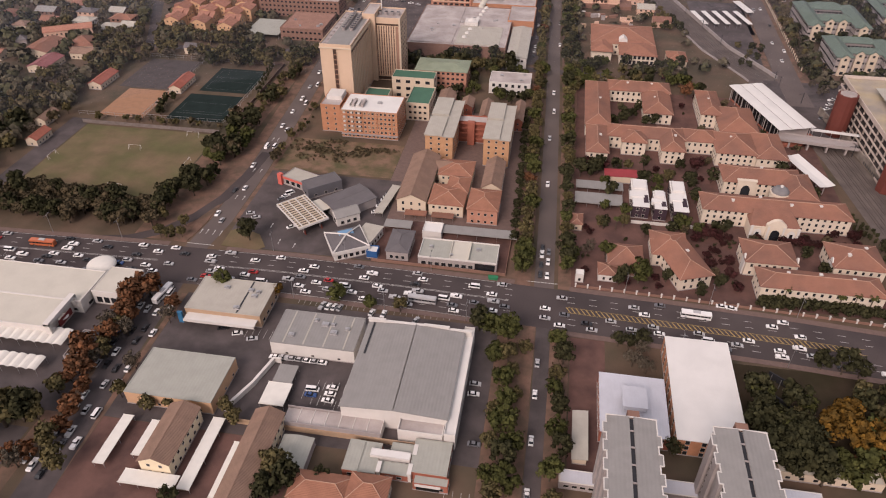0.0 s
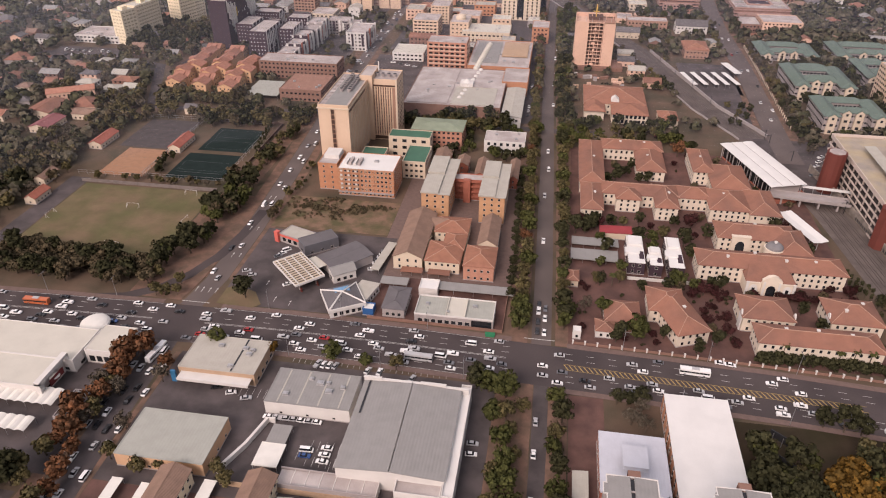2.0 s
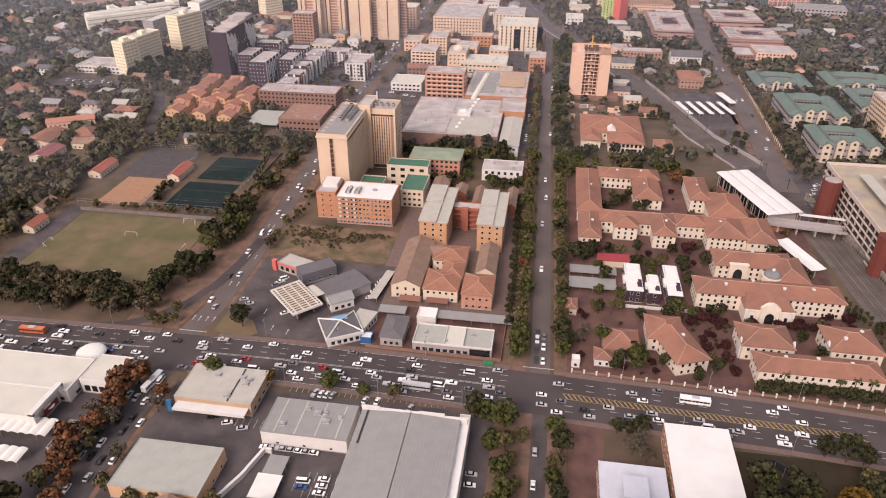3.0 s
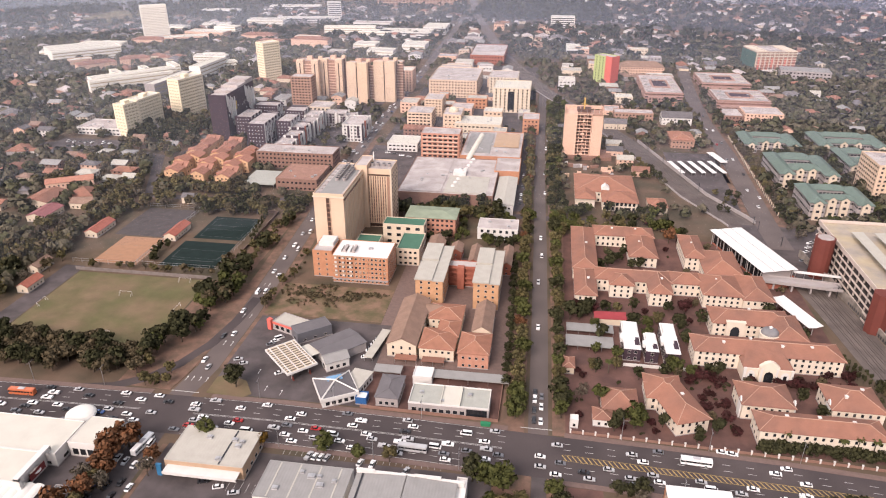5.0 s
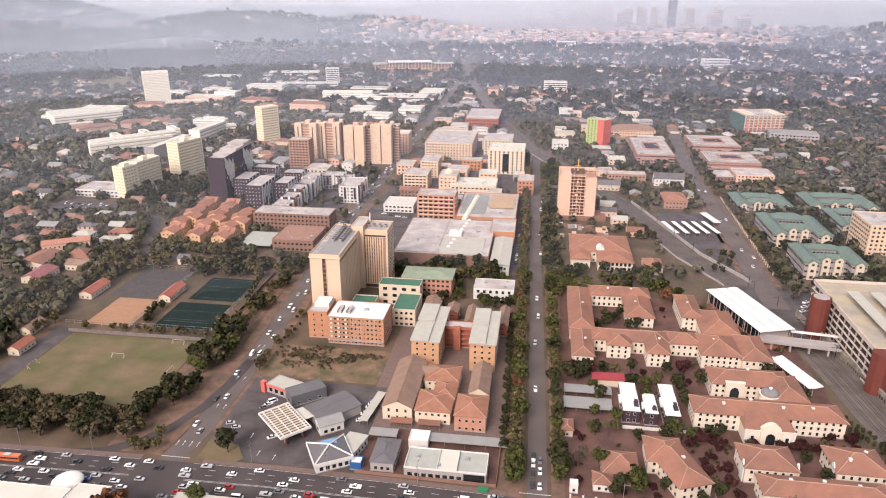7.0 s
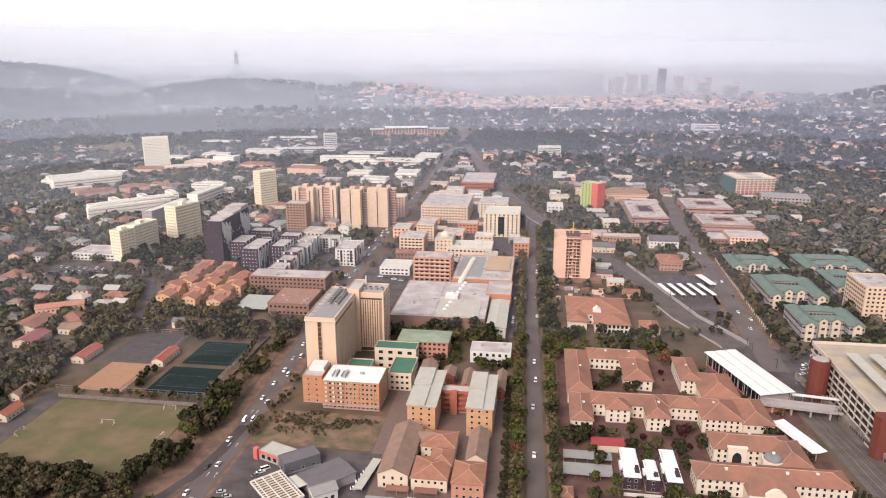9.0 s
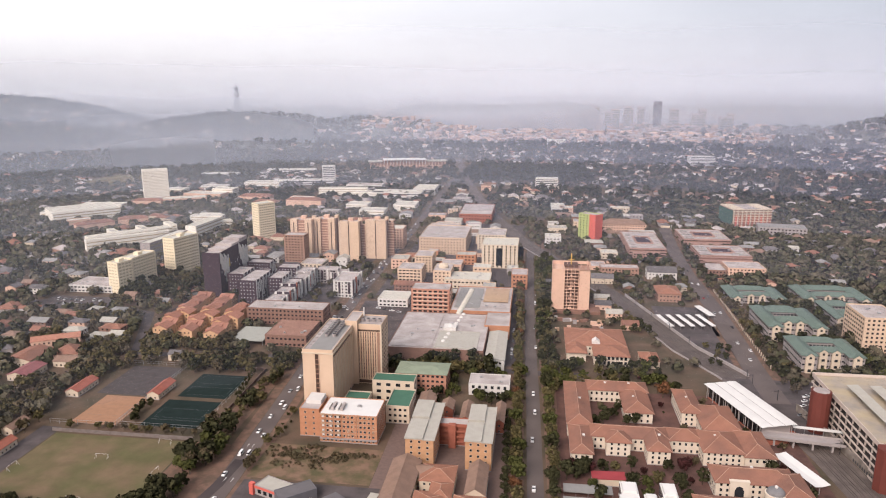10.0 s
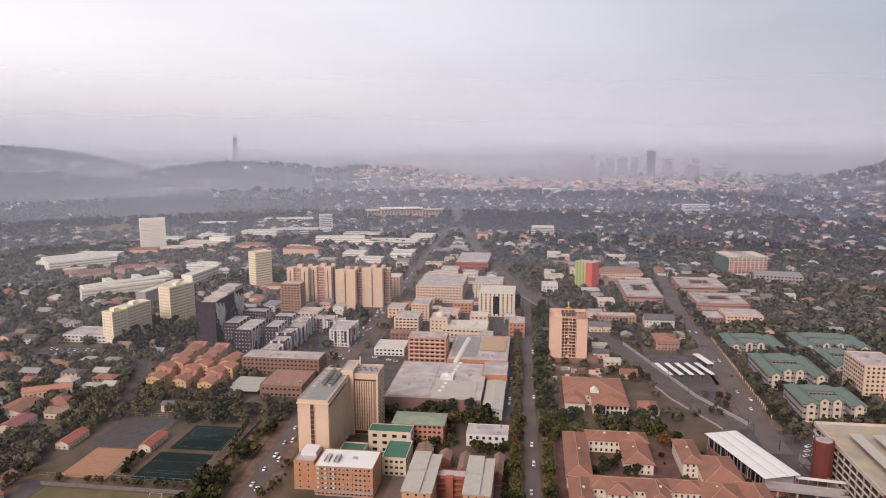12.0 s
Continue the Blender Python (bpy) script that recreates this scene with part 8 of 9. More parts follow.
belt(("dark", "olive"), -244, 360, -237, 392, 6, 0.55, 0.2)
belt(("brown", "olive", "olive", "grey"), -345, 355, -300, 500, 48, 0.9, 1.5)
belt(("dark", "olive"), -106, 458, -26, 479, 40, 1.1, 0.3)
belt(("dark", "green"), -72, 398, -12, 470, 26, 0.7, 1.0)
belt(("dark", "green"), -10, 440, 16, 476, 10, 0.9, 1.0)
belt(("dark", "green"), 17, 450, 96, 486, 26, 0.9, 1.0)
belt(("green", "dark", "olive"), 22, 286, 80, 345, 10, 0.7, 0.5)
scrub = []
for k in range(26):
    cx, cy = tree_rng.uniform(-143, -84), tree_rng.uniform(328, 348)
    scrub += [(cx + tree_rng.gauss(0, 3.5), min(349, max(316, cy + tree_rng.gauss(0, 1.6))), tree_rng.uniform(0.35, 1.1), 0) for _ in range(14)]
SCRUB = [q for q in scrub if -145 < q[0] < -81]
belt(("dark", "green"), 190, 480, 250, 640, 44, 0.9, 1.0)
belt(("dark",), 206, 640, 300, 700, 22, 0.8, 1.0)
belt(("dark", "green"), 70, 690, 150, 830, 30, 0.8, 1.0)
belt(("olive", "brown"), -325, 480, -225, 505, 24, 0.8, 0.5)
belt(("dark",), -400, 590, -330, 640, 34, 1.1, 1.0)
belt(("brown", "olive", "olive", "grey"), -330, 440, -236, 500, 60, 1.0, 0.5)
belt(("brown", "olive", "olive", "grey"), -400, 470, -325, 600, 60, 1.1, 1.0)
belt(("brown", "olive", "olive"), -320, 340, -292, 470, 30, 0.9, 0.5)
belt(("brown", "olive", "dark"), -420, 640, -330, 760, 50, 1.1, 1.0)
belt(("dark", "shrub", "olive"), 126, 492, 150, 540, 9, 0.6, -30)
belt(("dark", "olive"), 68, 560, 100, 700, 24, 0.7, 0.5)
belt(("dark", "green", "olive"), 8, 610, 22, 900, 36, 1.0, 0.3)
belt(("plum", "grey", "olive"), 20, 445, 100, 470, 12, 0.9, 0.5)
belt(("plum", "shrub", "shrub"), 70, 242, 92, 300, 8, 0.7, 0.5)
belt(("plum", "dark", "shrub"), 28, 330, 140, 350, 14, 0.7, 0.5)
belt(("olive", "dark", "shrub"), -80, 278, -12, 284, 8, 0.5, 0.3)
for x, y, a in along(EAST[1:8], 11):
    c, q = math.cos(radians(a)), math.sin(radians(a))
    for off in (-14.0, -18.0):
        plant(tree_rng.choice(("dark", "olive", "brown", "grey")), x - q * off + tree_rng.uniform(-2, 2), y + c * off + tree_rng.uniform(-3, 3), tree_rng.uniform(0.6, 0.95))
    if y > 690:
        plant(tree_rng.choice(("olive", "brown", "grey")), x - q * 11.5, y + c * 11.5, tree_rng.uniform(0.6, 0.9))
belt(("dark", "olive", "brown"), 180, 470, 320, 720, 90, 0.75, 0.5)
belt(("olive", "brown", "grey"), 20, 600, 110, 830, 60, 0.7, 0.5)
belt(("olive", "brown", "dark"), -330, 560, -182, 800, 55, 0.75, 0.8)
belt(("olive", "brown", "dark"), -150, 640, -14, 1000, 14, 0.6, 0.5)
belt(("shrub", "shrub", "shrub"), 96, 239.5, 168, 244.5, 60, 1.45, -40)
belt(("plum", "plum", "shrub"), 76, 242, 98, 300, 10, 0.75, 0.2)
belt(("plum", "plum", "shrub"), 84, 277, 160, 299, 24, 0.85, 0.2)
belt(("dark", "plum", "shrub"), 20, 241, 60, 286, 16, 0.7, 0.4)
belt(("plum", "dark", "brown", "shrub"), 60, 246, 165, 300, 26, 0.7, 0.6)
belt(("plum", "dark", "shrub", "brown"), 20, 352, 150, 444, 22, 0.65, 0.6)
belt(("dark", "brown", "shrub"), 158, 240, 200, 330, 26, 0.8, 0.2)
belt(("dark", "dark", "dark", "green"), 80, 150, 100, 186, 12, 1.2, -40)
belt(("dark", "dark", "olive"), 118, 150, 178, 196, 34, 1.2, -40)
belt(("dark", "green"), 84, 152, 130, 172, 14, 1.3, -40)
for x, y, s in ((-177, 131, 2.0), (-187, 119, 1.8), (-171, 138, 1.3), (-181, 139, 1.2)):
    plant("olive", x, y, s)
belt(("rust", "olive", "grey"), -167, 90, -161, 206, 12, 1.0, -40)
belt(("grey", "olive", "shrub"), 150, 190, 200, 215, 6, 0.8, 0.5)


def join_bulk():
    """One mesh of trunks and one of crowns for each kind of the remaining trees."""
    rng = random.Random(19)
    for kind in sorted({b[0] for b in BULK}):
        for which, what in (("trunk", BARK), ("crown", None)):
            verts, loops, starts, shade, base, count = [], [], [], [], 0, 0
            for _, x, y, size in (b for b in BULK if b[0] == kind):
                slot = rng.choice(TREES[kind])
                root = slot[0]
                child = [c for c in root.children if c.name.startswith(which)]
                if not child or (which == "trunk" and y > 480):
                    continue
                me = (slot[2] if y > 290 else slot[3]) if which == "crown" and slot[2] else child[0].data
                what = me.materials[0]
                co = np.empty(3 * len(me.vertices))
                me.vertices.foreach_get("co", co)
                co = co.reshape(-1, 3)
                a, k = rng.uniform(0, 6.28), size * rng.uniform(0.85, 1.15)
                c, s = math.cos(a) * k, math.sin(a) * k
                verts.append(np.stack([x + co[:, 0] * c - co[:, 1] * s, y + co[:, 0] * s + co[:, 1] * c, co[:, 2] * k * rng.uniform(0.9, 1.12)], 1))
                if which == "crown" and me.name in CROWN_NORMALS:
                    q, c, s = CROWN_NORMALS[me.name], math.cos(a), math.sin(a)
                    shade.append(np.stack([q[:, 0] * c - q[:, 1] * s, q[:, 0] * s + q[:, 1] * c, q[:, 2]], 1))
                li = np.empty(len(me.loops), dtype=np.int64)
                me.loops.foreach_get("vertex_index", li)
                ls = np.empty(len(me.polygons), dtype=np.int64)
                me.polygons.foreach_get("loop_start", ls)
                loops.append(li + base)
                starts.append(ls + count)
                base += len(co)
                count += len(li)
            if not verts:
                continue
            me = bpy.data.meshes.new("trees_" + which)
            me.vertices.add(base)
            me.vertices.foreach_set("co", np.concatenate(verts).ravel())
            me.loops.add(count)
            me.loops.foreach_set("vertex_index", np.concatenate(loops))
            me.polygons.add(sum(len(q) for q in starts))
            me.polygons.foreach_set("loop_start", np.concatenate(starts))
            me.materials.append(what)
            me.update(calc_edges=True)
            if sum(len(q) for q in shade) == base:
                me.normals_split_custom_set_from_vertices(np.concatenate(shade))
            tagged(new("tree_crowns" if which == "crown" else "tree_trunks", me), "mixed street and garden trees further out", "trees", "", "stuff")


# ---- far woods and suburbs ----
def foliage_sheet(name, label, places, material, seed, leaves=26, spread=1.0):
    """Many small uneven crowns, built as sprays of leaves, in one mesh."""
    rng = np.random.default_rng(seed)
    p = np.array(places)
    n = len(p) * leaves
    at = np.repeat(p, leaves, axis=0)
    d = rng.normal(size=(n, 3))
    d[:, 2] = np.abs(d[:, 2]) * 0.9 - 0.15
    d /= np.linalg.norm(d, axis=1)[:, None]
    r = at[:, 2] * rng.uniform(0.55, 1.05, n)
    centre = np.stack([at[:, 0] + d[:, 0] * r, at[:, 1] + d[:, 1] * r, at[:, 3] + at[:, 2] * 0.75 + d[:, 2] * r * 0.85], 1)
    normal = d + rng.normal(scale=0.5, size=(n, 3))
    normal /= np.linalg.norm(normal, axis=1)[:, None]
    u = np.cross(normal, rng.normal(size=(n, 3)))
    u /= np.linalg.norm(u, axis=1)[:, None]
    v = np.cross(normal, u)
    s = (at[:, 2] * 0.34 * spread * rng.uniform(0.7, 1.4, n))[:, None]
    quad = np.stack([centre - u * s, centre - v * s, centre + u * s, centre + v * s], 1).reshape(-1, 3)
    me = bpy.data.meshes.new(name)
    me.vertices.add(4 * n)
    me.vertices.foreach_set("co", quad.ravel())
    me.loops.add(4 * n)
    me.loops.foreach_set("vertex_index", np.arange(4 * n))
    me.polygons.add(n)
    me.polygons.foreach_set("loop_start", np.arange(0, 4 * n, 4))
    me.materials.append(material)
    me.update(calc_edges=True)
    soft = d + 0.35 * normal
    me.normals_split_custom_set_from_vertices(np.repeat(soft / np.linalg.norm(soft, axis=1)[:, None], 4, axis=0))
    return tagged(new(name, me), label, "trees", "", "stuff")


def hill(x, y):
    """Height of the land far out: ridges and low hills round the city."""
    z = 0.0
    for hx, hy, r, top in ((-2300, 2750, 800, 142), (-1150, 2650, 620, 82), (-700, 3050, 500, 60), (1430, 2700, 480, 100), (2650, 2900, 600, 95), (-3000, 2400, 700, 150)):
        q = ((x - hx) ** 2 + (y - hy) ** 2) / (r * r)
        if q < 1:
            z = max(z, top * (1 - q) ** 1.5)
    rr = math.hypot(x, y)
    if rr > 3700 and y > -500:
        k = min(1.0, (rr - 3700) / 850)
        a = math.atan2(x, y)
        z = max(z, k * k * (3 - 2 * k) * (104 + 14 * math.sin(5 * a + 0.6) + 9 * math.sin(13 * a + 2) + 5 * math.sin(29 * a)))
    return z


def hills_sheet():
    geo = Geo()
    n, radii = 180, [1900 + 100 * k for k in range(30)] + [4895]
    for r in radii:
        for i in range(n + 1):
            a = radians(-72 + 144 * i / n)
            x, y = r * math.sin(a), r * math.cos(a)
            z = hill(x, y)
            geo.v.append((x, y, z + 0.05 * z * math.sin(x * 0.02) * math.cos(y * 0.023) - (0.6 if z < 0.5 else 0)))
    for k in range(len(radii) - 1):
        a = k * (n + 1)
        geo.f += [(a + i, a + i + 1, a + n + 2 + i, a + n + 1 + i) for i in range(n)]
    geo.m = [0] * len(geo.f)
    return solid("ground_hills", geo, mat("wooded_far_slopes", (0.070, 0.072, 0.055), 0.95, 0.3, 0.01, 0.0, second=(0.105, 0.095, 0.08), patch=0.004), "low wooded ridges round the city", "hills", kind="structure")


hills_sheet()
far_rng = random.Random(3)


def in_view(x, y, pad=0.0):
    a = math.degrees(math.atan2(x, y))
    return -46 - pad < a < 29 + pad


near_woods, mid_woods, far_woods = [], [], []
for _ in range(15000):
    x, y = far_rng.uniform(-900, 620), far_rng.uniform(255, 1150)
    if in_view(x, y, 4) and (x < -300 or y > 470) and is_free(x, y, 1.5) and far_rng.random() < (0.08 if -168 < x < -12 and y < 1000 else 0.3 if 18 < x < 156 and y < 660 else 0.3 if -335 < x < -180 and 540 < y < 860 else 0.95 if x < -300 and y > 430 else 0.8):
        near_woods.append((x, y, far_rng.uniform(2.8, 6.2) if x < -300 else far_rng.uniform(2.6, 5.4), 0))
for _ in range(5200):
    x, y = far_rng.uniform(215, 660), far_rng.uniform(640, 1250)
    if in_view(x, y, 4) and is_free(x, y, 0.8):
        near_woods.append((x, y, far_rng.uniform(2.6, 5.2), 0))
for _ in range(11000):
    y = 1100 + 1300 * far_rng.random() ** 1.1
    x = far_rng.uniform(-1.05 * y, 0.62 * y)
    if is_free(x, y, 3):
        mid_woods.append((x, y, far_rng.uniform(3.2, 6.6), hill(x, y)))
for _ in range(9500):
    y = 2200 + 2300 * far_rng.random()
    x = far_rng.uniform(-1.05 * y, 0.62 * y)
    if math.hypot(x, y) < 4700 and not (-0.24 * y < x < 0.31 * y and y > 2450 and far_rng.random() < 0.72):
        far_woods.append((x, y, far_rng.uniform(5, 11), hill(x, y)))
WOODED_PARK = [(far_rng.uniform(-160, 120), far_rng.uniform(1480, 1760), far_rng.uniform(5, 8), 0) for _ in range(330)] + [(far_rng.uniform(-1250, -560), far_rng.uniform(1400, 2050), far_rng.uniform(5, 8), 0) for _ in range(700)]
join_bulk()
for slots in TREES.values():
    for slot in slots:
        if not slot[1]:
            for ob in list(slot[0].children) + [slot[0]]:
                bpy.data.objects.remove(ob)
close_woods = [q for q in near_woods if q[1] < 640]
near_woods = [q for q in near_woods if q[1] >= 640]
foliage_sheet("suburb_trees", "leafy olive garden trees beside the streets", close_woods[::2], LEAF_SUB, 8, 42, 0.92)
foliage_sheet("suburb_trees", "leafy dark garden trees beside the streets", close_woods[1::2], LEAF_GARDEN, 9, 42, 0.92)
foliage_sheet("suburb_trees", "thick brown-green tree cover between suburban houses", near_woods[::2], LEAF_SUB, 1, 17, 1.4)
foliage_sheet("suburb_trees", "dark green garden trees between suburban houses", near_woods[1::2], LEAF_GARDEN, 6, 17, 1.4)
foliage_sheet("suburb_trees", "brown-green tree cover of the further suburbs", mid_woods, LEAF_FAR, 2, 13, 1.5)
foliage_sheet("far_woods", "hazy tree cover of the distance", far_woods, LEAF_FAR, 3, 6, 2.3)
foliage_sheet("scrub", "dry brown scrub on the vacant plot", SCRUB, LEAF_BROWN, 5, 16, 1.2)
foliage_sheet("park_woods", "dense dark wood", WOODED_PARK, LEAF_DARK, 4, 22, 1.3)

HOUSE_ROOFS = (TILE_RED, TILE_GREY, TILE_BROWN, ROOF_GREY, TILE_ORANGE)
HOUSES = []
for k, roof in enumerate(HOUSE_ROOFS * 2):
    w, d = (15, 10) if k < 5 else (12, 12)
    h = 3.4 if k < 5 else 4.0
    root = thing("house", "suburban house with a pitched roof among trees", "house", 0, 0, group="suburban houses")
    wing = Geo().box(-w / 2, -d / 2, 0, w / 2, d / 2, h - 0.2).box(-w / 2 + 1, -d / 2 - 5, 0, -w / 2 + 7, -d / 2, h - 0.25)
    wing.box(0, -d / 2 - 0.06, 0.9, 2.4, -d / 2 + 0.02, 2.3, 1).box(3.4, -d / 2 - 0.06, 0.9, 5.2, -d / 2 + 0.02, 2.3, 1)
    part("wall", wing, [WHITE if k % 2 else CREAM, GLASS], root)
    hp = hip_geo(w, d, h, 2.3, 0.6)
    lower = gable_geo(6, 7, h - 0.05, 1.5, 0.5, True)
    lower.v = [(vx - w / 2 + 4, vy - d / 2 - 2.2, vz) for vx, vy, vz in lower.v]
    n_v = len(hp.v)
    hp.v += lower.v
    hp.f += [tuple(n_v + i for i in f) for f in lower.f]
    hp.m += lower.m
    part("roof", hp, roof, root)
    HOUSES.append([root, False])
house_spots = []
for _ in range(2600):
    x, y = far_rng.uniform(-960, 620), far_rng.uniform(330, 950)
    if len(house_spots) >= 84:
        break
    if in_view(x, y, 1) and (x < -330 or y > 660 or x > 300) and not (-330 < x < 60 and y < 1000) and is_free(x, y, 8):
        house_spots.append((x, y))
        take(x, y, 16, 14)
for x, y in house_spots:
    slot = far_rng.choice(HOUSES)
    m = pose(x, y, 0, 0, 0, far_rng.choice((0, 90, 180, 270)) + far_rng.choice((0, 0, 20, 45)) * (x < -330))
    if slot[1]:
        copy_thing(slot[0], m)
    else:
        slot[0].matrix_basis, slot[1] = m, True


def far_houses(name, label, count, y0, y1, seed, keep, tall=(3, 6), size=(9, 22), walls=(0, 1, 1, 7, 7, 6)):
    """Small distant houses and blocks in one mesh."""
    rng = random.Random(seed)
    g = Geo()
    made = 0
    while made < count:
        y = rng.uniform(y0, y1)
        x = rng.uniform(-1.0 * y, 0.6 * y)
        if not keep(x, y, rng):
            continue
        made += 1
        z, w, d, h = hill(x, y), rng.uniform(*size), rng.uniform(*size) * 0.8, rng.uniform(*tall)
        a = rng.uniform(0, 3.14)
        c, s = math.cos(a), math.sin(a)
        body, roof = rng.choice(walls), rng.choice((2, 2, 3, 3, 4, 4, 4, 5))
        k = len(g.v)
        if h < 7:
            hp = hip_geo(w, d, h, 0.25 * d, 0.4)
        else:
            hp = Geo().box(-w / 2, -d / 2, h, w / 2, d / 2, h + 0.6)
            roof = 3 if rng.random() < 0.8 else 6
        b = Geo().box(-w / 2, -d / 2, -3, w / 2, d / 2, h)
        for src, m in ((b, body), (hp, roof)):
            k = len(g.v)
            g.v += [(x + vx * c - vy * s, y + vx * s + vy * c, z + vz) for vx, vy, vz in src.v]
            g.f += [tuple(k + i for i in f) for f in src.f]
            g.m += [m] * len(src.f)
    ob = solid(name, g, [CREAM, GREYC, TILE_RED, ROOF_CONC, TILE_GREY, TILE_BROWN, PINK, WHITE, RECESS, BROWNB], label, "houses", kind="stuff")
    return ob


far_houses("far_suburb", "low roofs of houses and sheds among trees", 26, 460, 800, 25, lambda x, y, r: is_free(x, y, 8) and -0.95 * y < x < -335, (3.4, 5.5), (12, 26), (1, 1, 8, 9, 6))
far_houses("far_suburb", "tiled roofs of suburban houses among trees", 270, 760, 1200, 24, lambda x, y, r: is_free(x, y, 7) and (x < -230 or x > 60))
far_houses("far_suburb", "scattered roofs of the further suburbs", 900, 1150, 2300, 21, lambda x, y, r: is_free(x, y, 5) and not (-160 < x < 120 and 1450 < y < 1780) and not (x < -560 and 1400 < y < 2050 and r.random() < 0.85))
far_houses("far_suburb", "scattered pale roofs in the distance", 900, 2250, 3600, 22, lambda x, y, r: not (x < -700 and r.random() < 0.55), (4, 9), (12, 30))
far_houses("far_town", "dense pale buildings of the distant town", 1700, 2430, 3950, 23, lambda x, y, r: abs(x - 0.035 * y) < 0.30 * y * r.random() ** 0.4 and r.random() < (y - 2000) / 700, (6, 18), (12, 30), (1, 8, 8, 6, 9))

# distant high-rises
for x, y, w, h in ((300, 3800, 22, 100), (505, 3700, 20, 104), (820, 3750, 26, 92), (30, 3750, 24, 78), (160, 3850, 22, 92), (930, 3650, 24, 70), (380, 3650, 30, 95), (430, 3600, 26, 110), (470, 3800, 24, 90), (581, 3640, 37, 112), (560, 3900, 28, 95), (700, 3850, 34, 90), (250, 3700, 30, 80), (200, 3500, 26, 72), (120, 3600, 36, 66), (330, 3500, 22, 84), (760, 3600, 30, 70), (60, 3450, 30, 55), (-60, 3300, 34, 46), (860, 3450, 40, 60), (-1640, 2650, 24, 62), (-1560, 2620, 22, 60)):
    x, y, w, h = 0.93 * x, 0.93 * y, 0.93 * w * (1.35 if w != 37 else 1.0), (200 - 0.93 * (200 - h)) * (0.84 if h != 112 else 1.0)
    b = building("high_rise", "distant grey high-rise of the city centre", "tower", (x, y, w, w * 0.8, h, 0), DARKB if h > 117 and w < 36 else GREYC, ROOF_CONC, "flat", int(h / 7), None, parapet=2, back=False)
    strips(b, "f", w, w * 0.8, h - 4, int(h / 8), 3.0, 2, 1.5, "window_band", GLASS, 0.3, 2.0, True)
MAST_GREY = mat("weathered_mast_concrete", (0.10, 0.10, 0.11), 0.8, 0.1)
mast = thing("broadcast_mast", "tall lattice broadcast mast on a far ridge", "tower", -1432, 3274, 0)
for sx, sy in ((-1, -1), (1, -1), (1, 1), (-1, 1)):
    part("leg", Geo().rod((sx * 16, sy * 16, 0), (sx * 5, sy * 5, 172), 2.2, 1.6, 6), MAST_GREY, mast)
for z in (40, 80, 115, 145):
    k = 16 - 11 * z / 172
    part("brace", Geo().box(-k, -k, z, k, k, z + 2.5), MAST_GREY, mast)
part("pod", Geo().cyl(0, 0, 170, 184, 10, 9, 12), MAST_GREY, mast)
part("antenna", Geo().cyl(0, 0, 184, 200, 2.2, 1.0, 8), MAST_GREY, mast)
stad = thing("stadium", "long rust-coloured stadium stand", "stadium", -312, 1690, 0, 14)
part("stand", Geo().across([(-92, 0), (92, 0), (92, 13), (40, 18), (-60, 18), (-92, 13)], -14, 20), RECESS, stad)
for k in range(24):
    part("buttress", Geo().box(-91 + 7.8 * k, -19, 0, -89.4 + 7.8 * k, -14, 15), PINK, stad)
part("gallery", Geo().box(-92, -17, 6, 92, -14, 7.6), PINK, stad)
part("roof", Geo().box(-60, -22, 21, 44, 18, 22), WHITE, stad)
part("wing_roof", Geo().box(-96, -22, 17, -62, 18, 17.8).box(46, -22, 17, 96, 18, 17.8), ROOF_PALE, stad)
for k in range(14):
    part("strut", Geo().box(-58 + 7.6 * k, -20, 12, -57 + 7.6 * k, -18.6, 21), WHITE, stad)
for plan, label in (((-430, 1420, 26, 22, 34, 20), "white campus tower"), ((-470, 1380, 120, 18, 10, 12), "long white campus block"), ((-690, 1470, 80, 26, 9, 0), "long white campus block"), ((-560, 1560, 110, 26, 9, 10), "low white campus block"), ((-600, 1130, 70, 30, 10, 30), "rust-roofed campus hall"), ((-250, 1250, 90, 40, 9, 0), "pale low hall"), ((-205, 1300, 40, 60, 11, 0), "white hall"), ((20, 1400, 44, 26, 18, 0), "white flats behind trees"), ((408, 1840, 62, 26, 22, 6), "cream hospital block"), ((60, 2360, 60, 24, 20, 0), "white hall"), ((-330, 1330, 70, 26, 10, 0), "brown-roofed hall"), ((35, 1130, 22, 50, 9, 0), "white gabled shed")):
    b = building("far_block", label + " among dense trees", "building", plan, PINK if "rust" in label else WHITE, ROOF_CONC if "brown" in label else ROOF_CREAM, "flat", 3, None, parapet=0.8, back=False)
    strips(b, "f", plan[2], plan[3], plan[4], max(2, int(plan[4] / 3.6)), 1.5, 0.3, 1.0, "window_band", GLASS, 0.1, 1.0, True)


# ---- vehicles ----
RUBBER = mat("tyre_rubber", (0.015, 0.015, 0.015), 0.9, 0.1, 3.0, 0.0)
CAR_GLASS = mat("car_glass", (0.012, 0.013, 0.016), 0.08, 0.1, 1.0, 0.0, spec=0.7)
PAINTS = {n: mat("car_paint_" + n, c, 0.32, 0.05, 0.5, 0.0, spec=0.5) for n, c in (("white", (0.78, 0.76, 0.74)), ("silver", (0.42, 0.41, 0.41)), ("black", (0.025, 0.025, 0.028)), ("red", (0.36, 0.02, 0.02)), ("blue", (0.03, 0.07, 0.20)), ("grey", (0.14, 0.14, 0.15)), ("orange", (0.48, 0.13, 0.05)))}
WHEEL = None


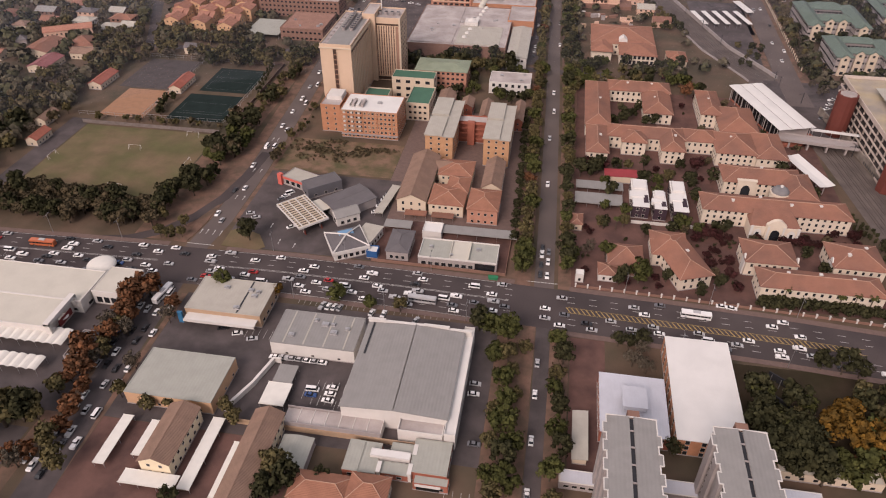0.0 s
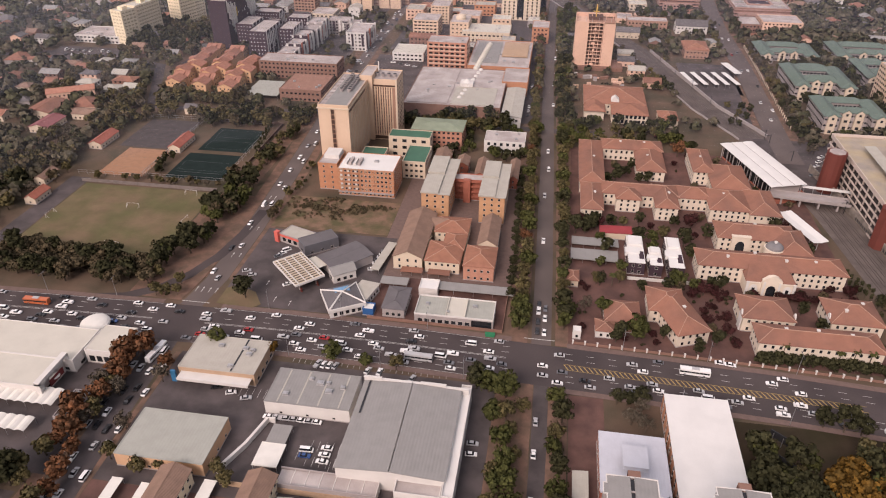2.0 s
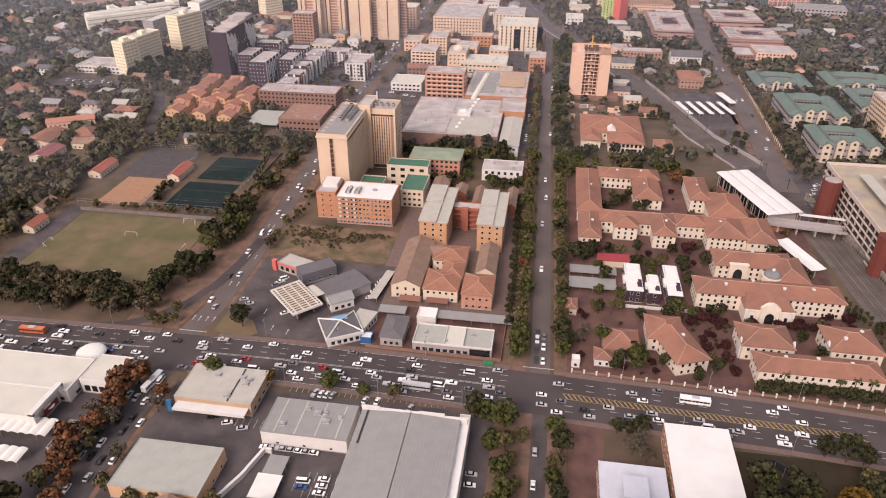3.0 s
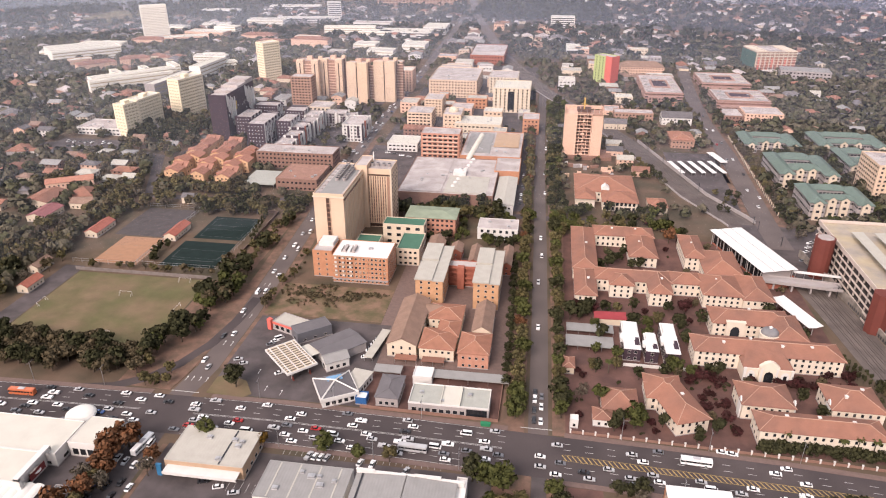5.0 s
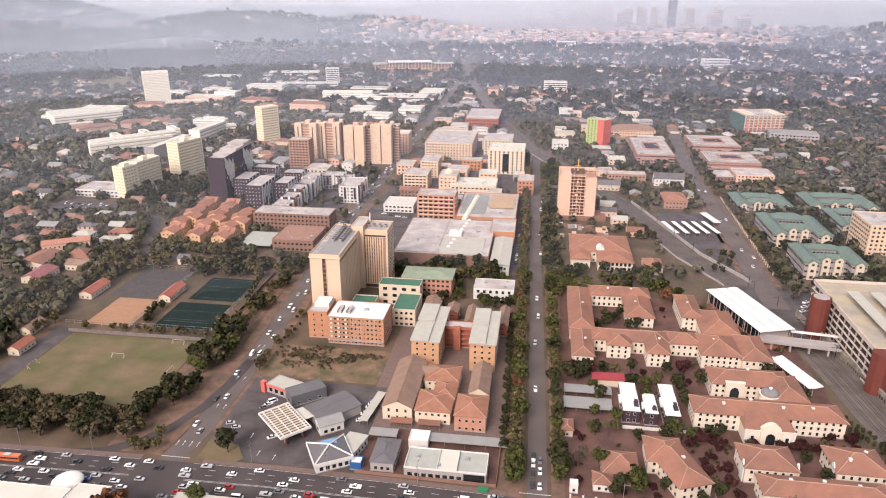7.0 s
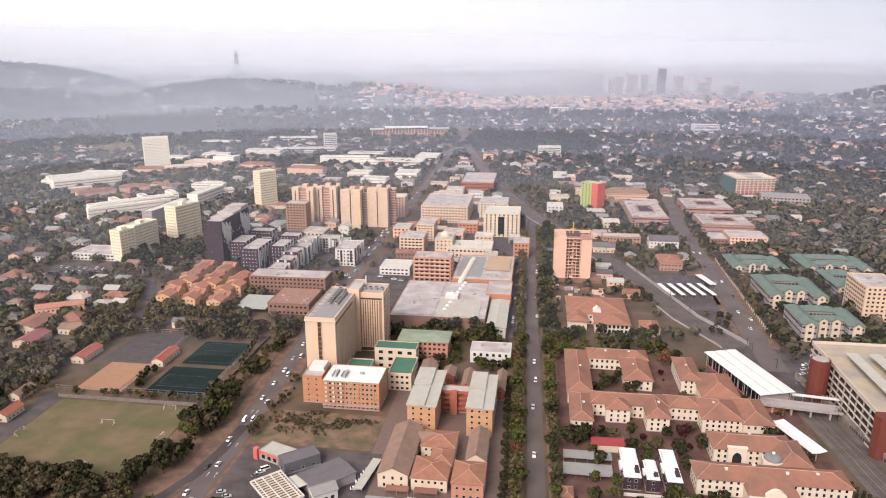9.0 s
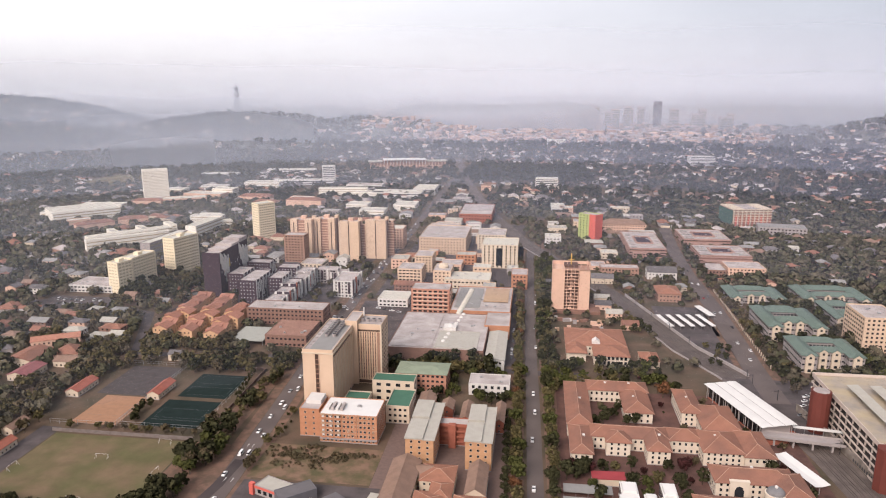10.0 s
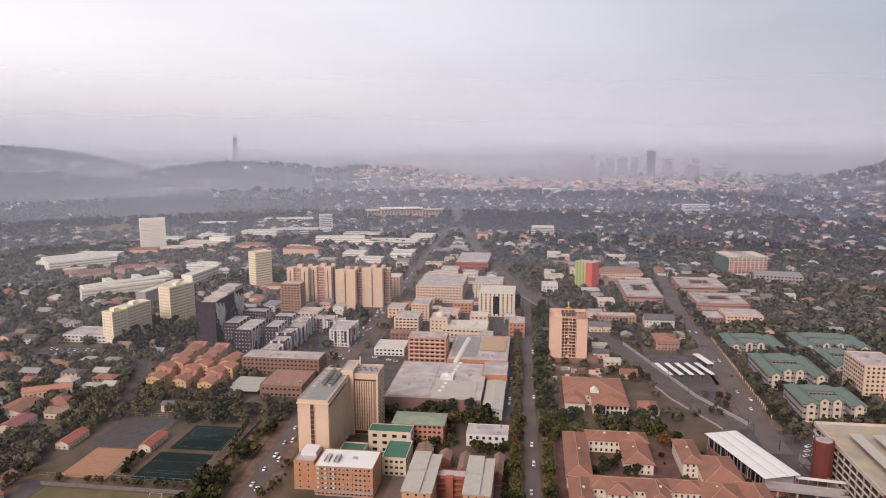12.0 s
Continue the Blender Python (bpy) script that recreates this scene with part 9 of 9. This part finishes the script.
def wheel_mesh():
    g = Geo()
    n = 8
    for y0, y1, r0, m in ((-0.11, 0.11, 0.32, 0), (-0.125, 0.125, 0.19, 1)):
        k = len(g.v)
        g.v += [(r0 * math.cos(2 * math.pi * i / n), y, r0 * math.sin(2 * math.pi * i / n)) for y in (y0, y1) for i in range(n)]
        g.f += [tuple(k + i for i in range(n)), tuple(k + n + i for i in reversed(range(n)))] + [(k + (i + 1) % n, k + i, k + n + i, k + n + (i + 1) % n) for i in range(n)]
        g.m += [m] * (n + 2)
    return g.mesh("wheel", [RUBBER, GALV])


WHEEL = wheel_mesh()
AXLES = {}


def axle_mesh(half, base):
    """The four small wheels of a car."""
    key = (half, base)
    if key not in AXLES:
        g = Geo()
        co = [tuple(v.co) for v in WHEEL.vertices]
        for s, b in ((-half, -base), (half, -base), (-half, base), (half, base)):
            k = len(g.v)
            g.v += [(x + b, y + s, z) for x, y, z in co]
            g.f += [tuple(k + i for i in p.vertices) for p in WHEEL.polygons]
            g.m += [p.material_index for p in WHEEL.polygons]
        AXLES[key] = g.mesh("running_gear", [RUBBER, GALV])
    return AXLES[key]


SHAPES = {
    "car": (4.3, 1.75, [(-2.15, 0.3), (2.15, 0.3), (2.15, 0.62), (2.0, 0.78), (0.95, 0.92), (-1.75, 0.95), (-2.15, 0.82)], [(-1.8, 0.93), (1.05, 0.9), (0.35, 1.42), (-1.1, 1.45)], 1.3, "%s hatchback car with dark windows on the road"),
    "sedan": (4.5, 1.76, [(-2.25, 0.3), (2.25, 0.3), (2.25, 0.62), (2.1, 0.76), (1.0, 0.9), (-1.3, 0.92), (-2.2, 0.88)], [(-1.55, 0.9), (1.1, 0.88), (0.4, 1.4), (-0.8, 1.42)], 1.35, "%s saloon car with dark windows on the road"),
    "pickup": (5.1, 1.85, [(-2.55, 0.42), (2.55, 0.42), (2.55, 0.85), (2.4, 1.0), (1.2, 1.08), (-2.55, 1.08)], [(-0.6, 1.06), (1.3, 1.05), (0.75, 1.68), (-0.45, 1.72)], 1.6, "%s pickup truck with an open load bed"),
    "van": (4.9, 1.85, [(-2.45, 0.35), (2.45, 0.35), (2.45, 0.8), (2.3, 1.0), (1.6, 1.1), (-2.45, 1.1)], [(-2.42, 1.09), (2.05, 1.06), (1.4, 1.92), (-2.35, 1.98)], 1.55, "%s minibus taxi with dark windows"),
}
CARS = {}


def make_car(shape, colour):
    length, width, low, cabin, base, label = SHAPES[shape]
    root = thing("car" if shape in ("car", "sedan") else shape if shape != "van" else "minibus", label % colour, "car" if shape in ("car", "sedan") else "van" if shape == "van" else "truck", 0, 0, group="vehicles in traffic")
    W = width / 2
    g = Geo().across(low, -W, W)
    g.box(-length / 2 - 0.06, -W * 0.94, 0.34, -length / 2 + 0.1, W * 0.94, 0.56).box(length / 2 - 0.1, -W * 0.94, 0.34, length / 2 + 0.06, W * 0.94, 0.56)
    (x0, z0), (x1, z1), (x2, z2), (x3, z3) = cabin
    wt = W * 0.74
    g.v += [(x2 + 0.03, -wt, z2 + 0.03), (x2 + 0.03, wt, z2 + 0.03), (x3 - 0.03, wt, z3 + 0.03), (x3 - 0.03, -wt, z3 + 0.03)]
    k = len(g.v) - 4
    g.f.append((k, k + 1, k + 2, k + 3))
    g.m.append(0)
    if shape == "pickup":
        g.box(-2.5, -W, 1.08, -0.7, -W + 0.08, 1.22).box(-2.5, W - 0.08, 1.08, -0.7, W, 1.22).box(-2.55, -W, 1.08, -2.47, W, 1.22)
    part("body", g, PAINTS[colour], root)
    c = Geo()
    c.v = [(x0, -W * 0.94, z0), (x1, -W * 0.94, z1), (x1, W * 0.94, z1), (x0, W * 0.94, z0), (x3, -wt, z3), (x2, -wt, z2), (x2, wt, z2), (x3, wt, z3)]
    c.f = [(4, 5, 6, 7), (0, 1, 5, 4), (1, 2, 6, 5), (2, 3, 7, 6), (3, 0, 4, 7)]
    c.m = [0] * 5
    part("cabin_glass", c, CAR_GLASS, root)
    part("running_gear", axle_mesh(W - 0.1, base), None, root, "", (0, 0, 0.32))["kind"] = "stuff"
    return root


def make_bus(colour):
    root = thing("bus", "long %s city bus with a window band" % colour, "bus", 0, 0)
    part("body", Geo().box(-6, -1.25, 0.4, 6, 1.25, 1.5).box(-6, -1.25, 2.35, 6, 1.25, 3.0).box(-6, -1.22, 1.5, -5.6, 1.22, 2.35).box(-5.8, -1.1, 3.0, 5.6, 1.1, 3.12), PAINTS[colour], root)
    part("window_band", Geo().box(-5.6, -1.22, 1.5, 5.98, 1.22, 2.35), CAR_GLASS, root)
    for k in range(7):
        part("pillar", Geo().box(-4.6 + 1.5 * k, -1.26, 1.5, -4.48 + 1.5 * k, 1.26, 2.35), PAINTS[colour], root)
    part("roof_unit", Geo().box(-1.5, -0.8, 3.12, 1.5, 0.8, 3.4), PAINTS["silver"], root)
    for sx in (-3.6, 3.9):
        for sy in (-1.12, 1.12):
            part("wheel", WHEEL, None, root, "", (sx, sy, 0.32)).scale = (1.5, 1.2, 1.5)
    for w in root.children:
        if w.name.startswith("wheel"):
            w.location.z = 0.48
    return root


car_rng = random.Random(12)
MIX = [("car", "white")] * 9 + [("sedan", "white")] * 7 + [("pickup", "white")] * 4 + [("van", "white")] * 4 + [("car", "silver")] * 4 + [("sedan", "silver")] * 4 + [("sedan", "black")] * 3 + [("car", "black")] * 3 + [("car", "grey")] * 3 + [("sedan", "grey")] * 2 + [("pickup", "silver")] + [("car", "red")] + [("sedan", "blue")]


def put_car(x, y, heading, kind=None, z=0.05):
    kind = kind or car_rng.choice(MIX)
    m = pose(x, y, z, 0, 0, heading)
    if kind in CARS:
        return copy_thing(CARS[kind], m)
    CARS[kind] = make_bus(kind[1]) if kind[0] == "bus" else make_car(*kind)
    CARS[kind].matrix_basis = m
    return CARS[kind]


BUSES = ((-228, 4.9, "orange", 180), (-45, -7.0, "silver", 0), (69, 6.6, "white", 180))
for off, gaps, turn in ((10.4, (9, 26), 180), (6.8, (8, 22), 180), (3.2, (9, 30), 180), (-1.2, (8, 20), 0), (-3.6, (7, 15), 0), (-7.0, (7, 14), 0), (-10.3, (7, 17), 0)):
    line = offset_line(MAIN, off)
    s = car_rng.uniform(0, 8)
    for x, y, a in along(line, 1.0):
        s -= 1.0
        if s > 0 or not -300 < x < 210:
            continue
        if -163 < x < -148 and car_rng.random() < 0.6 or -3 < x < 12 and car_rng.random() < 0.7:
            s = 6
            continue
        if x > 14 and -2.5 < off < 2.5:
            continue
        if any(abs(x - bx) < 11 and abs(off - bo) < 2.4 for bx, bo, _, _ in BUSES):
            s = 3
            continue
        put_car(x, y, a + turn + car_rng.uniform(-2, 2))
        lo, hi = gaps
        s = car_rng.uniform(lo, hi) * (1.35 if turn == 0 else 1.5 if x < -40 else 2.6)
for bx, bo, colour, turn in BUSES:
    line = [q for q in along(offset_line(MAIN, bo), 1.0) if abs(q[0] - bx) < 0.8]
    put_car(line[0][0], line[0][1], line[0][2] + turn, ("bus", colour))
put_car(-155.5, 205, 82, ("bus", "white"))
for x0, y0, y1, n, h in ((-157.8, 112, 212, 9, 270), (-153.2, 110, 210, 10, 90), (-161.6, 115, 205, 8, 90), (-148.6, 120, 200, 6, 90), (-158, 262, 470, 10, 270), (-153.5, 250, 470, 7, 90), (3.4, 242, 268, 4, 270), (6.4, 242, 264, 3, 270), (5.2, 120, 200, 4, 90), (2, 290, 700, 4, 270), (-167, 500, 900, 16, 90), (-171, 500, 900, 14, 270), (161, 480, 800, 6, 90), (166.5, 500, 800, 6, 270), (-166, 560, 1000, 14, 90), (-173, 560, 1000, 14, 270), (3.2, 300, 700, 5, 90)):
    for k in range(n):
        y = y0 + (k + car_rng.uniform(0.2, 0.8)) * (y1 - y0) / n
        x = x0 + (-(y - 400) * 0.04 if x0 < -150 and 400 < y < 520 and y1 == 470 else 0)
        put_car(x, y, h)
for x0, y0, n, dx, dy, h in ((-95.5, 178, 7, 3.1, 0, 180), (-76, 164.5, 6, 0, -2.6, 0), (-69, 166.5, 3, 0, -3.1, 180), (-79, 153.8, 3, 3.6, 0.2, 10), (-86, 209.5, 4, 2.5, 0, 80), (-64.5, 208.8, 3, 2.5, 0, 80), (-45.5, 207, 1, 1, 0, 75), (-172, 170, 4, 3, 4, 60), (-122, 190, 3, 7, -2, 20), (-103, 183, 1, 0, 0, 60), (-17, 172, 2, 0, 5, 0), (-14, 150, 1, 0, 0, 0), (-142, 270, 2, 4, -3, 20), (-80.5, 281, 7, 0.5, 2.9, 15), (-131, 285, 4, 1.2, 3.0, 40), (-118, 262, 2, 3, 3, 40), (-22, 490, 7, 0, 6, 0), (-15, 495, 8, 0, 9, 90), (-150, 520, 5, 6, 2, 0), (-140, 600, 4, 7, -3, 0), (166, 425, 5, 3.2, 7, 30), (-440, 575, 7, 6, 0, 90), (-448, 588, 8, 6, 0, 90), (22, 150, 2, 0, 7, 90), (-196, 118, 5, 2.7, 0, 60), (-199, 106, 5, 2.7, 0, 60), (-186, 92, 4, 2.7, 0, 60), (72, 214.5, 1, 1, 0, 0), (80, 236.5, 2, 4, -0.6, -6)):
    for k in range(n):
        if car_rng.random() < 0.9:
            put_car(x0 + dx * k, y0 + dy * k, h + car_rng.uniform(-4, 4), z=0.03)

# ---- street furniture ----
def lamp_post():
    root = thing("street_lamp", "tall grey street lamp with a double arm", "street lamp", 0, 0, group="street lamps")
    part("pole", Geo().rod((0, 0, 0), (0, 0, 10), 0.14, 0.08, 8), GALV, root)
    part("arm", Geo().rod((-2, 0, 10.2), (2, 0, 10.2), 0.06, 0.06, 6), GALV, root)
    for s in (-1, 1):
        part("lamp_head", Geo().box(s * 2 - 0.4, -0.15, 10.1, s * 2 + 0.4, 0.15, 10.3), DARKMETAL, root)
    return root


lamp = lamp_post()
lamp.matrix_basis = pose(-230, 239.6, 0, 0, 0, 90)
for x, y in ((-195, 241), (-120, 242.8), (-85, 242), (-45, 240), (40, 238.5), (75, 237), (110, 235), (145, 232.8), (-230, 210), (-100, 213), (-60, 212.5), (-25, 211), (60, 207), (100, 205)):
    copy_thing(lamp, pose(x, y, 0, 0, 0, 90))
goal = thing("soccer_goal", "white soccer goal frame with a net", "goal", -195, 311, 0, 90, group="soccer goals")
part("frame", Geo().rod((-3.6, 0, 0), (-3.6, 0, 2.4), 0.07, 0.07, 6).rod((3.6, 0, 0), (3.6, 0, 2.4), 0.07, 0.07, 6).rod((-3.6, 0, 2.4), (3.6, 0, 2.4), 0.07, 0.07, 6).rod((-3.6, 0, 2.4), (-3.6, 1.8, 0), 0.08, 0.08, 6).rod((3.6, 0, 2.4), (3.6, 1.8, 0), 0.08, 0.08, 6), WHITE, goal)
for x, y, a in ((-274, 306, -90), (-222, 282, 0), (-232, 322, 180), (-206, 342, 180)):
    copy_thing(goal, pose(x, y, 0, 0, 0, a))
fence = thing("court_fence", "grey mesh fence posts and rails round the courts", "fence", 0, 0)
for pts in ([(-246, 358), (-246, 447), (-194, 447), (-194, 358), (-246, 358)], [(-288, 356), (-246.5, 356), (-246.5, 448), (-288, 448)]):
    part("rail", ribbon(pts, 0.05, 2.9, 3.05), GALV, fence)
    part("rail", ribbon(pts, 0.05, 1.4, 1.5), GALV, fence)
    post = Geo().box(-0.07, -0.07, 0, 0.07, 0.07, 3.1).mesh("post", [GALV])
    for x, y, a in along(pts, 6.0):
        part("post", post, None, fence, "", (x, y, 0))
boundary_wall("pale concrete wall round the sports field", [(-280, 347), (-192, 347)], 2.0, mat("stained_field_wall", (0.20, 0.165, 0.15), 0.9, 0.3, 0.4))
pole = thing("catenary_mast", "slim steel catenary mast beside the tracks", "railway mast", 150, 470, 0, 0, "catenary masts")
part("post", Geo().box(-0.15, -0.15, 0, 0.15, 0.15, 7.5), DARKMETAL, pole)
part("bracket", Geo().box(-3.2, -0.06, 6.6, 0, 0.06, 6.8).rod((0, 0, 7.4), (-3.0, 0, 6.8), 0.04, 0.04, 5), DARKMETAL, pole)
for x, y, a in along(offset_line(RAIL[1:9], -7.8), 34.0):
    copy_thing(pole, pose(x, y, 0.06, 0, 0, a - 90))
boundary_wall("pale concrete wall beside the street", [(-188, 360), (-188, 450), (-240, 452)], 1.8, PAVE)
sign = thing("billboard", "dark back of a billboard on steel legs", "billboard", 92, 183, 0, 140)
part("panel", Geo().box(-5, -0.15, 2.5, 5, 0.15, 5.5), DARKMETAL, sign)
for sx in (-3.5, 3.5):
    part("leg", Geo().box(sx - 0.15, -0.12, 0, sx + 0.15, 0.12, 2.5), DARKMETAL, sign)
adv = thing("billboard", "blue advertising billboard beside the road", "billboard", 152, 227, 0, 95)
part("panel", Geo().box(-4.5, -0.15, 1.5, 4.5, 0.15, 6.5), mat("blue_poster", (0.05, 0.16, 0.34), 0.5, 0.2, 0.5), adv)
for sx in (-3.5, 3.5):
    part("leg", Geo().box(sx - 0.15, -0.12, 0, sx + 0.15, 0.12, 1.5), GALV, adv)
solid("skip_bin", Geo().across([(-1.8, 0.0), (1.8, 0.0), (2.2, 1.4), (-2.2, 1.4)], -0.9, 0.9), mat("green_skip", (0.03, 0.20, 0.09), 0.6, 0.2), "green steel skip beside the pavement", "skip", -17, 239.2, 0.17)


# ---- distance haze: added see-through sheets stand in for it, thinning out with height ----
def haze_sheet_material(name, density, low, high, radius):
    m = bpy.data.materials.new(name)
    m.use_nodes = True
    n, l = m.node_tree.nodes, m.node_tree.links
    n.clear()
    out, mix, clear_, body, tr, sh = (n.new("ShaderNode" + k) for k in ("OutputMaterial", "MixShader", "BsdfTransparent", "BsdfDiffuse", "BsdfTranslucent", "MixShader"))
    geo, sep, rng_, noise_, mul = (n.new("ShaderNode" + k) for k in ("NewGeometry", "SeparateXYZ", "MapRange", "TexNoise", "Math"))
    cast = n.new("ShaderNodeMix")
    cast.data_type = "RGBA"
    # haze tint set in the sheet colour: pale in the west, bluer east
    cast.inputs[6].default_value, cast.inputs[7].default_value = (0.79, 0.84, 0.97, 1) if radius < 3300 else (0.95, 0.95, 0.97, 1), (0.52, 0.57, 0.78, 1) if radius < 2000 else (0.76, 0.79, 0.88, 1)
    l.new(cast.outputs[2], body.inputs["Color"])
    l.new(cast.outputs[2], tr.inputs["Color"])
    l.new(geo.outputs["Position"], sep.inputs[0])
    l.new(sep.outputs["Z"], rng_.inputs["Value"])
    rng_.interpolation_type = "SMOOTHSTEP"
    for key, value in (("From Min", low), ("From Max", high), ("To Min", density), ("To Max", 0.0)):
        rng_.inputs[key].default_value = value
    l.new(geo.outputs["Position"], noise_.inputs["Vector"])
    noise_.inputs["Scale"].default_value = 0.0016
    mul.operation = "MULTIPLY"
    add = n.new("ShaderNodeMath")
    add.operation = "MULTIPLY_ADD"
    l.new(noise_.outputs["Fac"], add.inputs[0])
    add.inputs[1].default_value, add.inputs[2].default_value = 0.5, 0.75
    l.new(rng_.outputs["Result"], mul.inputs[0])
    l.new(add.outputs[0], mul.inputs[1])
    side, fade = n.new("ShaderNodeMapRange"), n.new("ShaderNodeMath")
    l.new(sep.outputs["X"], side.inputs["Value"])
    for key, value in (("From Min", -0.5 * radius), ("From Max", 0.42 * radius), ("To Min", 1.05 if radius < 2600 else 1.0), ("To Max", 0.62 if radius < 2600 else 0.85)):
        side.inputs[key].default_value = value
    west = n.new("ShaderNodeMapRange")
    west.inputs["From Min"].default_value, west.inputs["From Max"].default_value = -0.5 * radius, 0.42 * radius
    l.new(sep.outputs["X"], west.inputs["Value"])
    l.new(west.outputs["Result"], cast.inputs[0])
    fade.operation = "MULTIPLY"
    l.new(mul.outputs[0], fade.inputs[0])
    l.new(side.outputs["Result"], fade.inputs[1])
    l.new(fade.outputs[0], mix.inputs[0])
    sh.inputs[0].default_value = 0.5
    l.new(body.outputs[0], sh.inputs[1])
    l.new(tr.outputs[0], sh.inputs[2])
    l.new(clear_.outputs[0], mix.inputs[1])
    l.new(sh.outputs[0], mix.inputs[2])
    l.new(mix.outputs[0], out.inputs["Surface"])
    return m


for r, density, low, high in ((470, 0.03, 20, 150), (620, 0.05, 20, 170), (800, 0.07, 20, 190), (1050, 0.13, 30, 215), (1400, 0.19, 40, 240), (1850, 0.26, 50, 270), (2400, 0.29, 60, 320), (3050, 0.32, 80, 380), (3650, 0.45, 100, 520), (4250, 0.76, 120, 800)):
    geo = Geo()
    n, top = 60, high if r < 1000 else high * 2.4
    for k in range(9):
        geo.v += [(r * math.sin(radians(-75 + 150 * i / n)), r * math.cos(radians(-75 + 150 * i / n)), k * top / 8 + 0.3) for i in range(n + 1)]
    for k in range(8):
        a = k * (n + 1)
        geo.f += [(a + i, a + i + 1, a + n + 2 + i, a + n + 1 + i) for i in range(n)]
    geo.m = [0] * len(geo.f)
    solid("backdrop_mist", geo, haze_sheet_material("mist", density, low, high, r), "thin see-through sheet standing in for distance haze", "mist", kind="structure")
